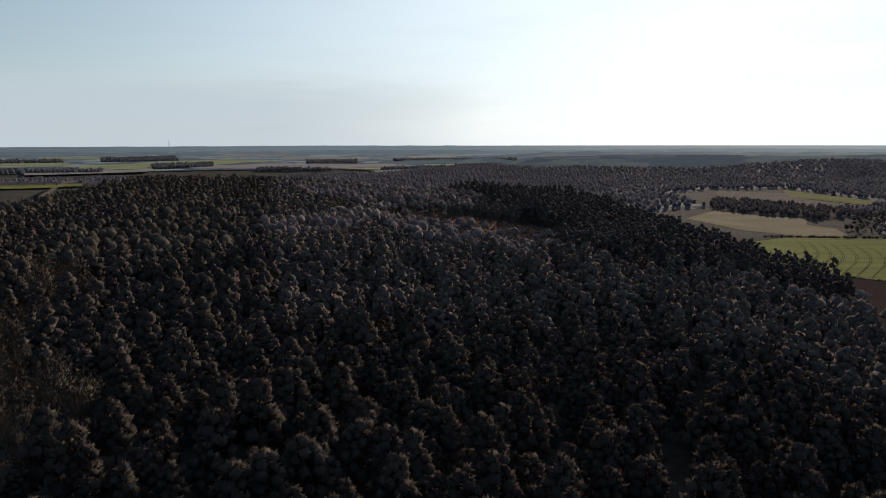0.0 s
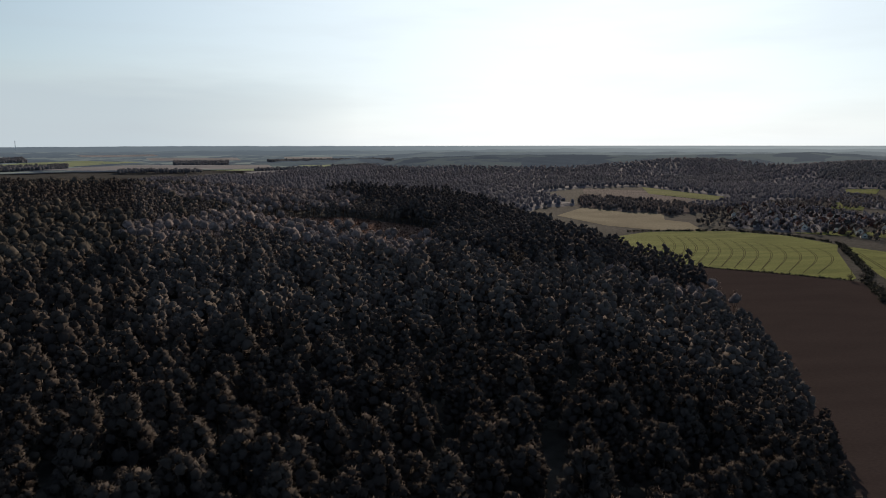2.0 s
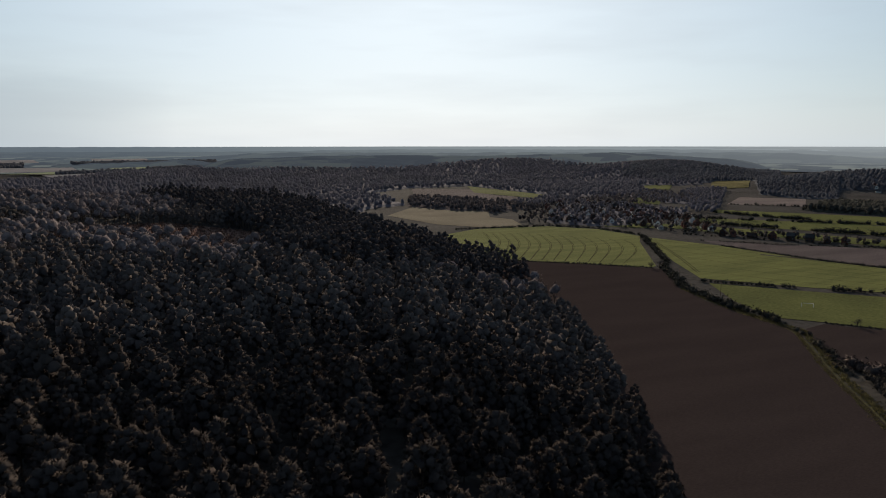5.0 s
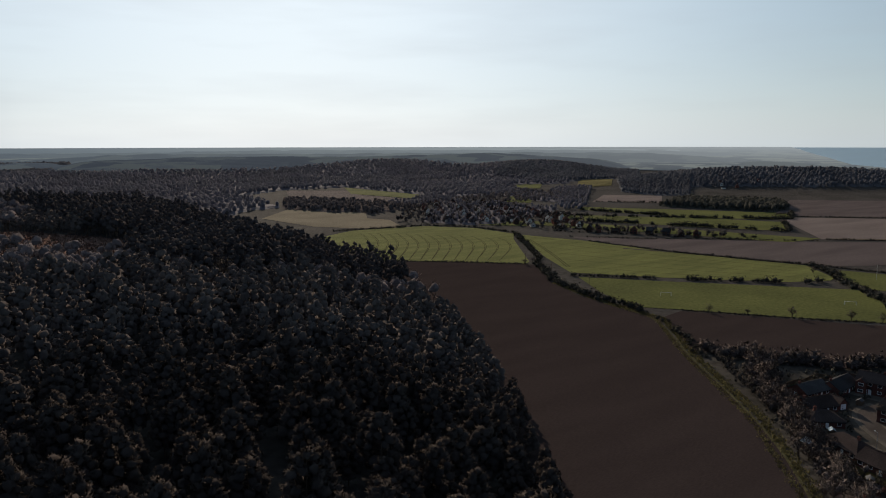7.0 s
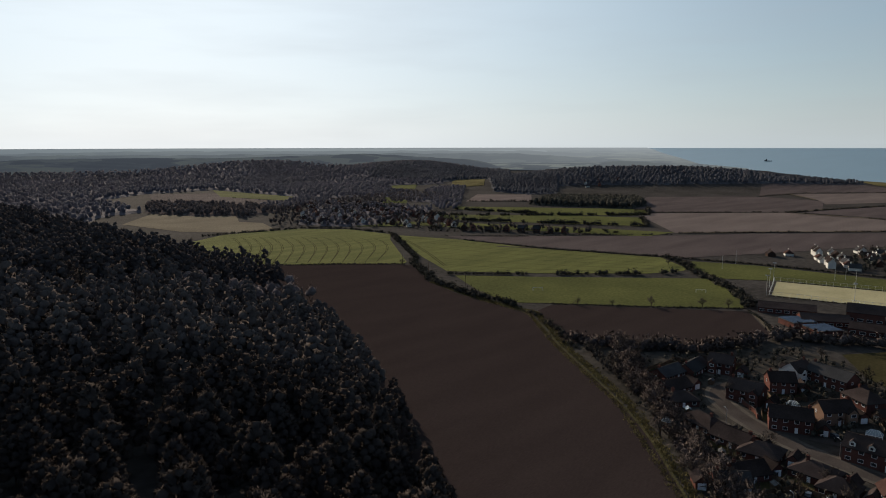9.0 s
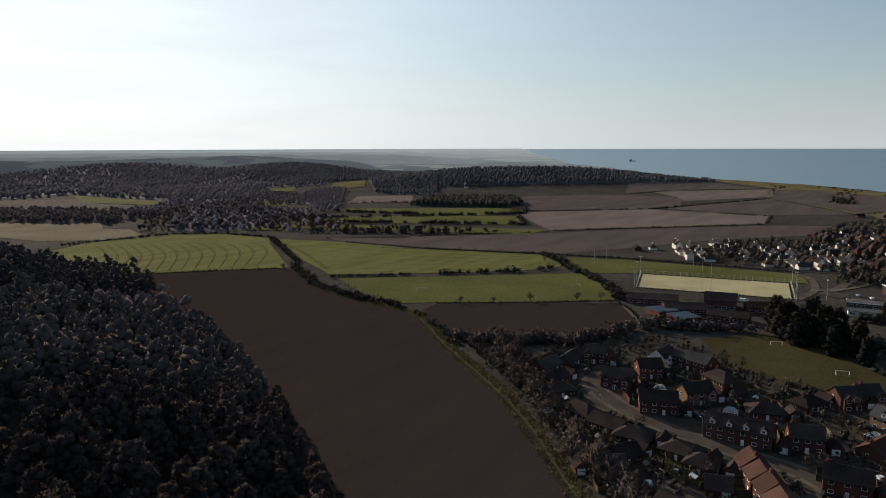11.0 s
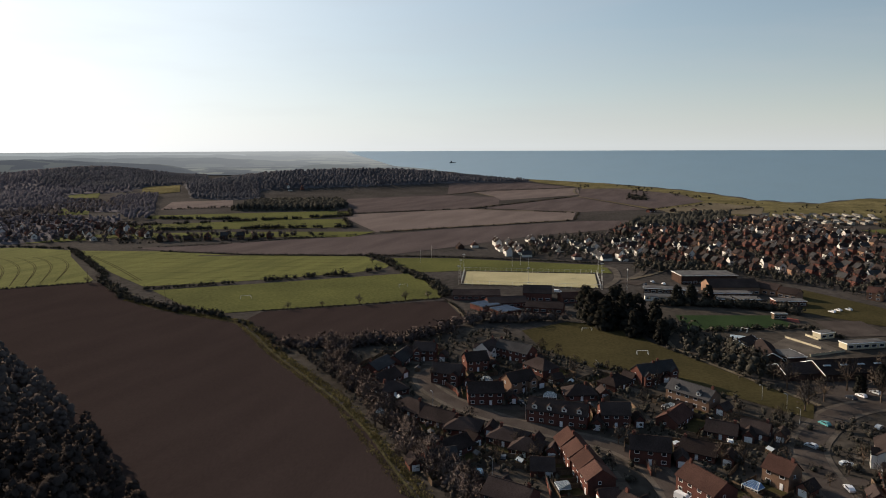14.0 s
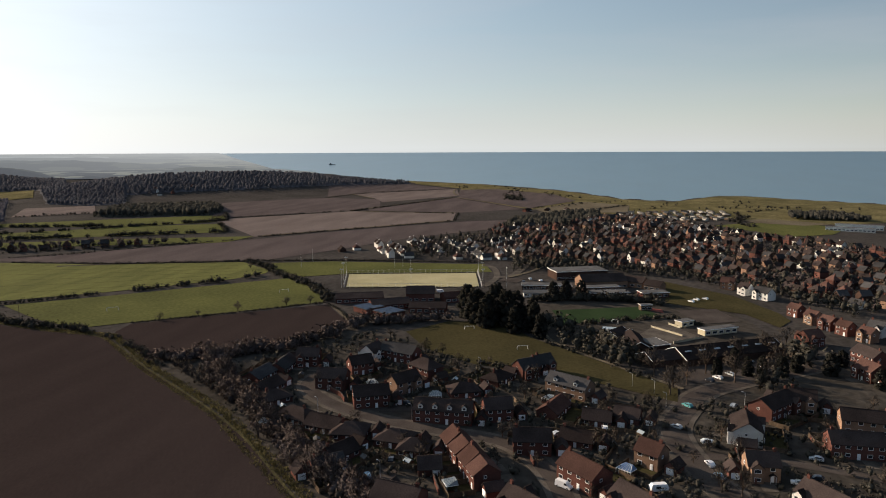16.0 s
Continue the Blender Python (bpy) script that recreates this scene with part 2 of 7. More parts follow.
M_YEW = mat("black-green evergreen leaves", (0.02, 0.02, 0.017), (0.03, 0.029, 0.025), 12, 1.5, vary="island", amount=0.2)
M_TWIG = mat("bare winter twigs", (0.062, 0.051, 0.048), (0.095, 0.079, 0.075), 30, 2, vary="island", amount=0.4)
# darker twig copy: near scrub's own tone, and the west wood's dimness as colour
M_TWIG_DARK = mat("dark twigs and bramble", (0.04, 0.034, 0.029), (0.066, 0.056, 0.048), 18, 2, vary="island", amount=0.3)
# lighter copy of the bare twigs, with the far ridge's haze in its colour
M_TWIG_HAZY = mat("bare twigs with haze in their colour", (0.1, 0.082, 0.08), (0.145, 0.12, 0.115), 40, 3, vary="island", amount=0.3)
# far woods, in two tones, and far fields: haze put into paler, bluer colours
M_FARWOOD = mat("hazed winter woodland", (0.06, 0.059, 0.066), (0.082, 0.08, 0.088), 140, 12, vary="island", amount=0.1, grain=0.15, bump=0, spec=0.006)
M_FARBARE = mat("hazed bare woodland", (0.076, 0.069, 0.078), (0.104, 0.095, 0.106), 140, 12, vary="island", amount=0.1, grain=0.15, bump=0, spec=0.006)
M_FARFIELD = mat("hazed green field", (0.13, 0.145, 0.085), (0.165, 0.18, 0.105), 120, 10, grain=0.12, bump=0, spec=0.006)
M_FARSOIL = mat("hazed bare field", (0.13, 0.12, 0.125), (0.17, 0.158, 0.16), 120, 10, grain=0.12, bump=0, spec=0.006)
M_SHRUB = mat("hedge leaves", (0.036, 0.035, 0.029), (0.06, 0.056, 0.047), 12, 1, vary="island", amount=0.35)
M_DRYGRASS = mat("dry verge grass", (0.08, 0.071, 0.034), (0.125, 0.112, 0.055), 8, 0.8, vary="island", amount=0.4, through_light=0.2)
M_BARK = mat("bark", (0.07, 0.052, 0.04), (0.12, 0.09, 0.07), 3, 0.3)
M_BRICK = mat("red brick", (0.088, 0.041, 0.034), (0.125, 0.058, 0.047), 5, 0.3, vary="object", amount=0.2, grain=0.2, bump=0.15)
# darker copy of the red brick; on the shop it paints the walls' shadow
M_BRICK_DARK = mat("darkened brick", (0.045, 0.03, 0.025), (0.07, 0.045, 0.036), 5, 0.3, vary="object", amount=0.2, grain=0.2, bump=0.15)
M_BRICK_BUFF = mat("buff brick", (0.18, 0.115, 0.082), (0.235, 0.15, 0.105), 5, 0.3, vary="object", amount=0.12, grain=0.2, bump=0.15)
M_RENDER = mat("white painted render", (0.55, 0.53, 0.49), (0.66, 0.64, 0.6), 4, 0.4, vary="object", amount=0.12, grain=0.08, bump=0.05)
M_TILE = mat("brown concrete roof tiles", (0.03, 0.0235, 0.0225), (0.045, 0.035, 0.033), 6, 0.35, vary="object", amount=0.35, grain=0.3, bump=0.5)
M_TILE_RED = mat("red clay roof tiles", (0.062, 0.036, 0.031), (0.088, 0.05, 0.042), 6, 0.35, vary="object", amount=0.3, grain=0.3, bump=0.5)
M_SLATE = mat("grey slate roof", (0.036, 0.036, 0.038), (0.055, 0.054, 0.056), 6, 0.35, vary="object", amount=0.3, grain=0.25, bump=0.4, rough=0.7)
M_FLAT_ROOF = mat("felt flat roof", (0.075, 0.075, 0.078), (0.115, 0.115, 0.115), 6, 0.8, grain=0.2, bump=0.1)
M_UPVC = mat("white plastic frame", (0.76, 0.76, 0.76), (0.82, 0.82, 0.82), 2, 0.4, grain=0.04, bump=0, rough=0.4)
M_GLASS = mat("dark window glass", (0.02, 0.024, 0.028), (0.03, 0.034, 0.04), 3, 1, rough=0.12, spec=0.6, bump=0, grain=0.1)
M_ROOF_GLASS = mat("polycarbonate roof sheet", (0.24, 0.28, 0.31), (0.32, 0.37, 0.4), 3, 1, rough=0.25, spec=0.5, bump=0, grain=0.1)
M_SOLAR = mat("solar cell glass", (0.022, 0.038, 0.068), (0.034, 0.055, 0.095), 3, 0.5, rough=0.5, spec=0.03, bump=0, grain=0.15)
M_STEEL = mat("galvanised steel", (0.42, 0.43, 0.44), (0.52, 0.53, 0.54), 2, 0.3, rough=0.5, metallic=0.6, grain=0.1, bump=0)
M_WOOD = mat("weathered fence wood", (0.075, 0.055, 0.04), (0.12, 0.088, 0.062), 2, 0.3, vary="object", amount=0.3)
M_RUBBER = mat("black rubber", (0.02, 0.02, 0.02), (0.03, 0.03, 0.03), 1, 0.2, grain=0.1, bump=0)
M_CAR = {c: mat(c + " car paint", v, tuple(a * 1.1 for a in v), 3, 1, rough=0.25, spec=0.6, grain=0.04, bump=0) for c, v in
         (("white", (0.75, 0.75, 0.76)), ("silver", (0.42, 0.45, 0.48)), ("blue", (0.16, 0.3, 0.42)), ("teal", (0.1, 0.32, 0.33)), ("dark", (0.03, 0.035, 0.045)), ("red", (0.35, 0.04, 0.03)))}
M_BLUE_SHEET = mat("blue tarpaulin", (0.14, 0.24, 0.42), (0.2, 0.32, 0.52), 3, 0.5, rough=0.5)
M_RED_COURT = mat("red play surface", (0.17, 0.055, 0.047), (0.23, 0.075, 0.06), 6, 1, grain=0.1)
M_CLIFF = mat("sandy cliff", (0.3, 0.24, 0.16), (0.4, 0.32, 0.22), 20, 3)
M_CREAM = mat("cream painted wall", (0.4, 0.36, 0.26), (0.5, 0.45, 0.33), 4, 0.4, grain=0.1, bump=0.05)
M_CARAVAN = mat("weathered caravan siding", (0.2, 0.19, 0.17), (0.3, 0.29, 0.26), 6, 1, vary="object", amount=0.4, grain=0.1, bump=0)
M_BEACH = mat("pale shingle beach and surf", (0.5, 0.5, 0.47), (0.7, 0.7, 0.68), 40, 6, grain=0.2)

# water: dark body, rough ripples that reflect the sky
M_SEA = mat("sea water", (0.044, 0.102, 0.145), (0.053, 0.118, 0.166), 500, 60, rough=0.3, spec=0.9, bump=0.02, grain=0.06, stretch=(35, 4))

# ---- mesh helpers ----


def part(name, bm, material, parent=None, label=""):
    """Links a bmesh, or shares a mesh, as one object under a thing or a part."""
    if isinstance(bm, bpy.types.Mesh):
        me = bm
    else:
        me = bpy.data.meshes.new(name)
        bm.to_mesh(me)
        bm.free()
        me.materials.append(material)
    ob = new(name, me)
    if parent:
        ob.parent = parent
    return tagged(ob, label)


def thing(name, x, y, heading=0.0, label="", category="", group="", z=None):
    ob = new(name)
    ob.empty_display_size = 0.5
    ob.matrix_world = pose(x, y, ground_z(x, y) if z is None else z, 0, 0, heading)
    return tagged(ob, label, category, group)


def tri_mesh(name, tris, materials, index=None, normals=None):
    """A mesh of loose triangles from an array (n, 3, 3); normals: one a triangle or one a corner, for the soft shading of foliage."""
    me = bpy.data.meshes.new(name)
    k = len(tris)
    me.vertices.add(3 * k)
    me.loops.add(3 * k)
    me.polygons.add(k)
    me.vertices.foreach_set("co", np.ascontiguousarray(tris, dtype=np.float32).ravel())
    me.loops.foreach_set("vertex_index", np.arange(3 * k, dtype=np.int32))
    me.polygons.foreach_set("loop_start", np.arange(0, 3 * k, 3, dtype=np.int32))
    for m in materials:
        me.materials.append(m)
    if index is not None:
        me.polygons.foreach_set("material_index", np.ascontiguousarray(index, dtype=np.int32))
    if normals is not None:
        me.polygons.foreach_set("use_smooth", np.ones(k, dtype=bool))
        own = me.attributes.new("custom_normal", "FLOAT_VECTOR", "POINT")
        own.data.foreach_set("vector", np.ascontiguousarray(normals if len(normals) == 3 * k else np.repeat(normals, 3, 0), dtype=np.float32).ravel())
    me.update(calc_edges=True)
    return me


def box(bm, x0, x1, y0, y1, z0, z1):
    v = [bm.verts.new(p) for p in ((x0, y0, z0), (x1, y0, z0), (x1, y1, z0), (x0, y1, z0), (x0, y0, z1), (x1, y0, z1), (x1, y1, z1), (x0, y1, z1))]
    for f in ((3, 2, 1, 0), (4, 5, 6, 7), (0, 1, 5, 4), (1, 2, 6, 5), (2, 3, 7, 6), (3, 0, 4, 7)):
        bm.faces.new([v[i] for i in f])


def boxes(*rows):
    bm = bmesh.new()
    for r in rows:
        box(bm, *r)
    return bm


def tube(bm, a, b, r0, r1, sides=6):
    """A tapered bar from a to b."""
    a, b = Vector(a), Vector(b)
    m = (b - a).to_track_quat("Z", "Y").to_matrix()
    rings = []
    for p, r in ((a, r0), (b, r1)):
        rings.append([bm.verts.new(p + m @ Vector((r * math.cos(6.2832 * i / sides), r * math.sin(6.2832 * i / sides), 0))) for i in range(sides)])
    for i in range(sides):
        bm.faces.new((rings[0][i], rings[0][(i + 1) % sides], rings[1][(i + 1) % sides], rings[1][i]))
    bm.faces.new(rings[0][::-1])
    bm.faces.new(rings[1])


def tubes(*rows):
    bm = bmesh.new()
    for r in rows:
        tube(bm, *r)
    return bm


# ---- the lie of the land ----
EDGE_Y = (60, 100, 135, 165, 204, 242, 294, 392, 443, 500, 560, 800)
EDGE_X = (100, 118, 134, 150, 171, 189, 211, 243, 250, 252, 240, 215)
HILL_AZ = (-60, -32, -23, -16, -9, 0, 10, 20.8, 24, 26.7, 30, 60)
HILL_R = (700, 700, 900, 900, 850, 800, 700, 620, 590, 560, 520, 500)
HILL_Z = (30, 30, 44, 42, 37, 29, 28, 14, 9, 2, 0, 0)
COAST_AZ = (-180, 60.6, 61.7, 64.4, 69.8, 74.4, 81.3, 88.2, 92.7, 96.6, 99.4, 102.2, 106.8, 110.9, 140, 180)
COAST_R = (4900, 4900, 4165, 3015, 2490, 2030, 1895, 1615, 1378, 1326, 1421, 1445, 1432, 1398, 1500, 4900)
EYE_Z = 97.0


def bowl(r):
    """Bends the far land up to meet the horizon as the camera sees it."""
    return 67.0 * np.clip((r - 1500) / 3400, 0, None) ** 2


def smooth(a, b, v):
    u = np.clip((v - a) / (b - a), 0, 1)
    return u * u * (3 - 2 * u)


def land(x, y):
    """Height of the ground, for arrays."""
    x, y = np.asarray(x, float), np.asarray(y, float)
    r, az = np.hypot(x, y), np.degrees(np.arctan2(x, y))
    top, far = np.interp(az, HILL_AZ, HILL_Z), np.interp(az, HILL_AZ, HILL_R)
    rise = np.where(r < far, 18 + (top - 18) * smooth(100, far, r), top * (1 - smooth(far, far + 350, r)))
    inside = smooth(4, 75, np.interp(y, EDGE_Y, EDGE_X) - x) * smooth(-400, 60, y)
    hill = rise * inside + 1.2 * inside * np.sin(x / 37) * np.sin(y / 41)
    # wooded ridge beyond the fields, and the grassy hump on the cliff
    u = ((x - 1520) * 0.707 - (y - 860) * 0.707) / 350
    v = ((x - 1520) * 0.707 + (y - 860) * 0.707) / 150
    ridge = 36 * np.exp(-np.clip(u * u, 0, 40) ** 1.5 - v * v)
    ridge = ridge + 35 * np.exp(-((x - 1430) / 220) ** 2 - ((y - 1590) / 190) ** 2)
    ridge = ridge + 34 * np.exp(-((x - 1150) / 330) ** 2 - ((y - 1950) / 220) ** 2) + 14 * np.exp(-((x - 450) / 500) ** 2 - ((y - 2150) / 300) ** 2)
    hump = 5 * np.exp(-((x - 1400) / 110) ** 2 - ((y + 270) / 90) ** 2)
    return hill + ridge + hump + bowl(r)


def ground_z(x, y):
    return float(land(x, y))


def polar_sheet(name, material, az, rads, height):
    """A sheet on a polar grid; rads: an array (len(az), k)."""
    a = np.radians(az)[:, None]
    X, Y = np.sin(a) * rads, np.cos(a) * rads
    Z = height(X, Y)
    k = rads.shape[1]
    V = np.stack([X, Y, Z], -1).reshape(-1, 3)
    F = [(i * k + j, i * k + j + 1, (i + 1) * k + j + 1, (i + 1) * k + j) for i in range(len(az) - 1) for j in range(k - 1)]
    me = bpy.data.meshes.new(name)
    me.from_pydata(V.tolist(), [], F)
    me.materials.append(material)
    for p in me.polygons:
        p.use_smooth = True
    return new(name, me)


AZ = np.concatenate([np.arange(-180, -44, 4.0), np.arange(-44, 120, 0.6), np.arange(120, 180.1, 4.0)])
STEP = np.concatenate([[0, 0.008, 0.016], np.geomspace(0.024, 1.0, 110)])
coast = np.interp(AZ, COAST_AZ, COAST_R)
coast = coast * (1 + np.where((AZ > 66) & (AZ < 140), 0.008 * np.sin(AZ * 3.1) + 0.005 * np.sin(AZ * 7.7), 0))
ground = tagged(polar_sheet("ground", M_COUNTRY, AZ, coast[:, None] * STEP[None], lambda x, y: land(x, y)), "rough earth and grass of a gently rolling country", "ground", kind="structure")

SEA_AZ = np.arange(60.5, 150, 0.5)
near = np.interp(SEA_AZ, COAST_AZ, COAST_R)[:, None] * 0.985
sea_r = near + (4890 - near) * (np.linspace(0, 1, 70)[None] ** 1.6)


def sea_z(x, y):
    r = np.hypot(x, y)
    return -32 + 101 * np.clip((r - 1200) / 3690, 0, None) ** 2


water = tagged(polar_sheet("water", M_SEA, SEA_AZ, sea_r, sea_z), "calm blue-grey sea under a hazy sky", "sea", kind="structure")
# the cliff face under the edge of the land, and the shingle at its foot
C_AZ = np.arange(61, 140, 0.6)
c_r = np.interp(C_AZ, AZ, coast)
cliff_r = np.stack([c_r, c_r + 3, c_r + 9, c_r + 16], 1)
drop = np.array([0, 0.25, 0.7, 1.0])[None]


def cliff_z(x, y):
    top = land(np.sin(np.radians(C_AZ)) * c_r, np.cos(np.radians(C_AZ)) * c_r)[:, None]
    return top + (sea_z(x, y) + 0.5 - top) * drop


tagged(polar_sheet("cliff", M_CLIFF, C_AZ, cliff_r, cliff_z), "low sandy sea cliff", "cliff", kind="structure")
beach_w = np.interp(C_AZ, (60, 63, 66, 72, 80), (150, 70, 45, 30, 14))
tagged(polar_sheet("beach", M_BEACH, C_AZ, np.stack([c_r + 14, c_r + 14 + beach_w], 1), lambda x, y: sea_z(x, y) + 1.2), "pale strip of beach and surf", "beach", kind="structure")

# hazy distance as glowing backdrops, haze painted into their colour: the far plain, and hill lines one behind another
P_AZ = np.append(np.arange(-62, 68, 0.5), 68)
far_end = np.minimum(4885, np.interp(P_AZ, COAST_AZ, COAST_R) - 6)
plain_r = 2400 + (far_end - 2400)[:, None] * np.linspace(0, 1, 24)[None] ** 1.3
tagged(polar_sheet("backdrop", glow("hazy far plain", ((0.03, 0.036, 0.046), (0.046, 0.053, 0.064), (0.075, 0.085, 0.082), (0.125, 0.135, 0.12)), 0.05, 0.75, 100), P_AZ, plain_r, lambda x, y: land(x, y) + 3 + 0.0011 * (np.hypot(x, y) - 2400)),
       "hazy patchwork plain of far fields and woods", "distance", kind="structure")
# bearings and heights (degrees to the eye's level) of the hill lines
HILLS = ((4650, (-62, -30, -10, 5, 20, 40, 52, 58), (-0.30, -0.33, -0.26, -0.3, -0.33, -0.4, -0.46, -0.6), 0.03, 0.75),
         (4100, (-62, -34, -20, -8, 6, 22, 34, 44, 52, 57, 59), (-0.62, -0.58, -0.78, -0.6, -0.7, -0.5, -0.55, -0.52, -0.6, -0.75, -0.95), 0.05, 0.5),
         (3450, (-2, 3, 6, 8, 9, 10, 20, 31, 42, 50, 54, 57.5, 59.5), (-1.5, -1.2, -1.0, -0.9, -0.8, -0.75, -0.8, -0.78, -0.72, -0.72, -0.95, -1.15, -1.4), 0.07, 0.3),
         (2950, (-40, -36, -33, -29.5, -29, -19, -17, -12, -11, -4, 4, 9), (-1.9, -1.55, -1.5, -1.8, -1.9, -1.9, -1.52, -1.55, -1.85, -1.5, -1.3, -1.75), 0.09, 0.16),
         (2900, (56, 57.5, 59, 61, 62.5, 63.6), (-1.85, -1.4, -1.34, -1.45, -1.6, -1.9), 0.05, 0.12),
         (2430, (2, 7, 14, 20, 27, 33, 38.6, 42, 46.4, 48.4, 50.4), (-2.3, -1.25, -1.05, -1.0, -1.05, -0.92, -0.76, -1.0, -1.22, -1.6, -2.4), 0.05, 0.06))
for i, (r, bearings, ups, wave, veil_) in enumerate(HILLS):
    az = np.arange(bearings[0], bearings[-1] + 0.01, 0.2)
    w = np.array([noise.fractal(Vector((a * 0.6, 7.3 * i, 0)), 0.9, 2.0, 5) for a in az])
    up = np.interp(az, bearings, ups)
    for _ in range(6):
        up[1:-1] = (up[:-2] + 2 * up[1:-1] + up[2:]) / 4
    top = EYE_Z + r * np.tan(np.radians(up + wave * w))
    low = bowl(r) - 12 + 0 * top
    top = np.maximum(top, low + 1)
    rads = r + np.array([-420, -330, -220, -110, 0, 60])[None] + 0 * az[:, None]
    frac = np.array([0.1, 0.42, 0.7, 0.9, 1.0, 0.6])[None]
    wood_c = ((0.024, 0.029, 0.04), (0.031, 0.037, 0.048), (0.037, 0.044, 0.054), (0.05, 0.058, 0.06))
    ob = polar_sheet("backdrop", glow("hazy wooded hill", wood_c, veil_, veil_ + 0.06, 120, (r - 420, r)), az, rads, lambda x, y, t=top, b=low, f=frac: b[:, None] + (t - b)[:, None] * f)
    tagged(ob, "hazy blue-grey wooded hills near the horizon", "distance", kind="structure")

# ---- fields and other ground covers ----


def sheet(name, corners, material, label, category, lift=0.25, cell=30.0, parent=None):
    """A patch of ground cover that follows the land."""
    bm = bmesh.new()
    bm.faces.new([bm.verts.new((x, y, 0)) for x, y in corners])
    xs, ys = [c[0] for c in corners], [c[1] for c in corners]
    size = max(cell, max(max(xs) - min(xs), max(ys) - min(ys)) / 30)
    for lo, hi, ax in ((min(xs), max(xs), (1, 0, 0)), (min(ys), max(ys), (0, 1, 0))):
        for k in range(1, int((hi - lo) / size) + 1):
            c = lo + k * size
            bmesh.ops.bisect_plane(bm, geom=bm.verts[:] + bm.edges[:] + bm.faces[:], plane_co=(c * ax[0], c * ax[1], 0), plane_no=ax)
    bmesh.ops.triangulate(bm, faces=bm.faces[:])
    for v in bm.verts:
        v.co.z = ground_z(v.co.x, v.co.y) + lift + 0.0009 * max(0, math.hypot(v.co.x, v.co.y) - 1300)
    bm.normal_update()
    if sum(f.normal.z for f in bm.faces) < 0:
        bmesh.ops.reverse_faces(bm, faces=bm.faces[:])
    ob = part(name, bm, material, parent)
    return ob if parent else tagged(ob, label, category, kind="structure")


def ring_field(az0, az1, r0, r1, material, label):
    """A far field between two bearings and two distances."""
    n = 8
    pts = [(math.sin(radians(a)) * r0, math.cos(radians(a)) * r0) for a in np.linspace(az0, az1, n)]
    pts += [(math.sin(radians(a)) * r1, math.cos(radians(a)) * r1) for a in np.linspace(az1, az0, n)]
    return sheet("field", pts, material, label, "field", lift=3.0, cell=120)


def ribbon(name, pts, width, material, label="", category="", lift=0.3, parent=None, thick=0.0, kind="structure"):
    """A strip of even width along a line, smoothed; thick: how far its sides go down."""
    p = np.array(pts, float)
    for _ in range(3):
        q = np.empty((2 * len(p) - 2, 2))
        q[0::2], q[1::2] = 0.75 * p[:-1] + 0.25 * p[1:], 0.25 * p[:-1] + 0.75 * p[1:]
        p = np.concatenate([p[:1], q, p[-1:]])
    d = np.gradient(p, axis=0)
    d /= np.linalg.norm(d, axis=1)[:, None] + 1e-9
    side = np.stack([-d[:, 1], d[:, 0]], 1) * width / 2
    bm = bmesh.new()
    rows = []
    for c, s in zip(p, side):
        z = ground_z(*c) + lift + 0.0009 * max(0, math.hypot(*c) - 1300)
        row = [bm.verts.new((*(c + s), z)), bm.verts.new((*(c - s), z))]
        if thick:
            row = [bm.verts.new((*(c + s), z - thick)), *row, bm.verts.new((*(c - s), z - thick))]
        rows.append(row)
    for a, b in zip(rows, rows[1:]):
        for i in range(len(a) - 1):
            bm.faces.new((a[i], a[i + 1], b[i + 1], b[i]))
    ob = part(name, bm, material, parent)
    return ob if parent else tagged(ob, label, category, kind=kind)


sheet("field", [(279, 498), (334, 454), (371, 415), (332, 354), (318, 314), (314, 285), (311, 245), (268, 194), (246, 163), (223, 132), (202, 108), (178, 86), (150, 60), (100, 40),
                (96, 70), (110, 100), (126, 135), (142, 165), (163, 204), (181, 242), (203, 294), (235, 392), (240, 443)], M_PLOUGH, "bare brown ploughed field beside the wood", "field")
crop = sheet("field", [(280, 503), (368, 424), (376, 428), (454, 542), (482, 575), (478, 640), (440, 690), (352, 700), (250, 640)], M_CROP, "bright green crop field with curved wheel tracks", "field")
pasture = sheet("field", [(482, 567), (404, 440), (370, 374), (412, 320), (471, 260), (500, 247), (512, 250), (546, 290), (514, 394), (505, 491)], M_CROP, "long green crop field with faint drill lines", "field")
sheet("playing_field", [(362, 358), (403, 309), (460, 246), (486, 216), (428, 172), (409, 163), (376, 203), (338, 253), (322, 272), (335, 310)], M_PASTURE, "green playing field with two white goals", "field")
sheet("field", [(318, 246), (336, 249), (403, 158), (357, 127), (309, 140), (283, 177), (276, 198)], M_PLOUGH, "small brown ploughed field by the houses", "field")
sheet("playing_field", [(546, 264), (563, 217), (572, 83), (537, 72), (510, 181), (490, 212), (515, 247)], M_PASTURE, "mown green sports field", "field")
hockey = sheet("hockey_pitch", [(506, 180), (529, 84), (476, 73), (457, 165)], M_SAND_TURF, "pale yellow sand-filled hockey pitch", "pitch", lift=0.4)
sheet("field", [(514, 525), (675, 362), (771, 292), (907, 162), (938, 106), (870, 100), (836, 106), (737, 185), (625, 240), (555, 278), (520, 396), (510, 480)], M_PLOUGH_HAZY, "large brown ploughed field below the village", "field")
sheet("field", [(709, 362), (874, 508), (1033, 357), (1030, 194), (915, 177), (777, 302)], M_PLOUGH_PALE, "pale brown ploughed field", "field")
sheet("field", [(1048, 347), (1105, 333), (1349, 254), (1111, 98), (1036, 190)], M_PLOUGH_HAZY, "dark ploughed field", "field")
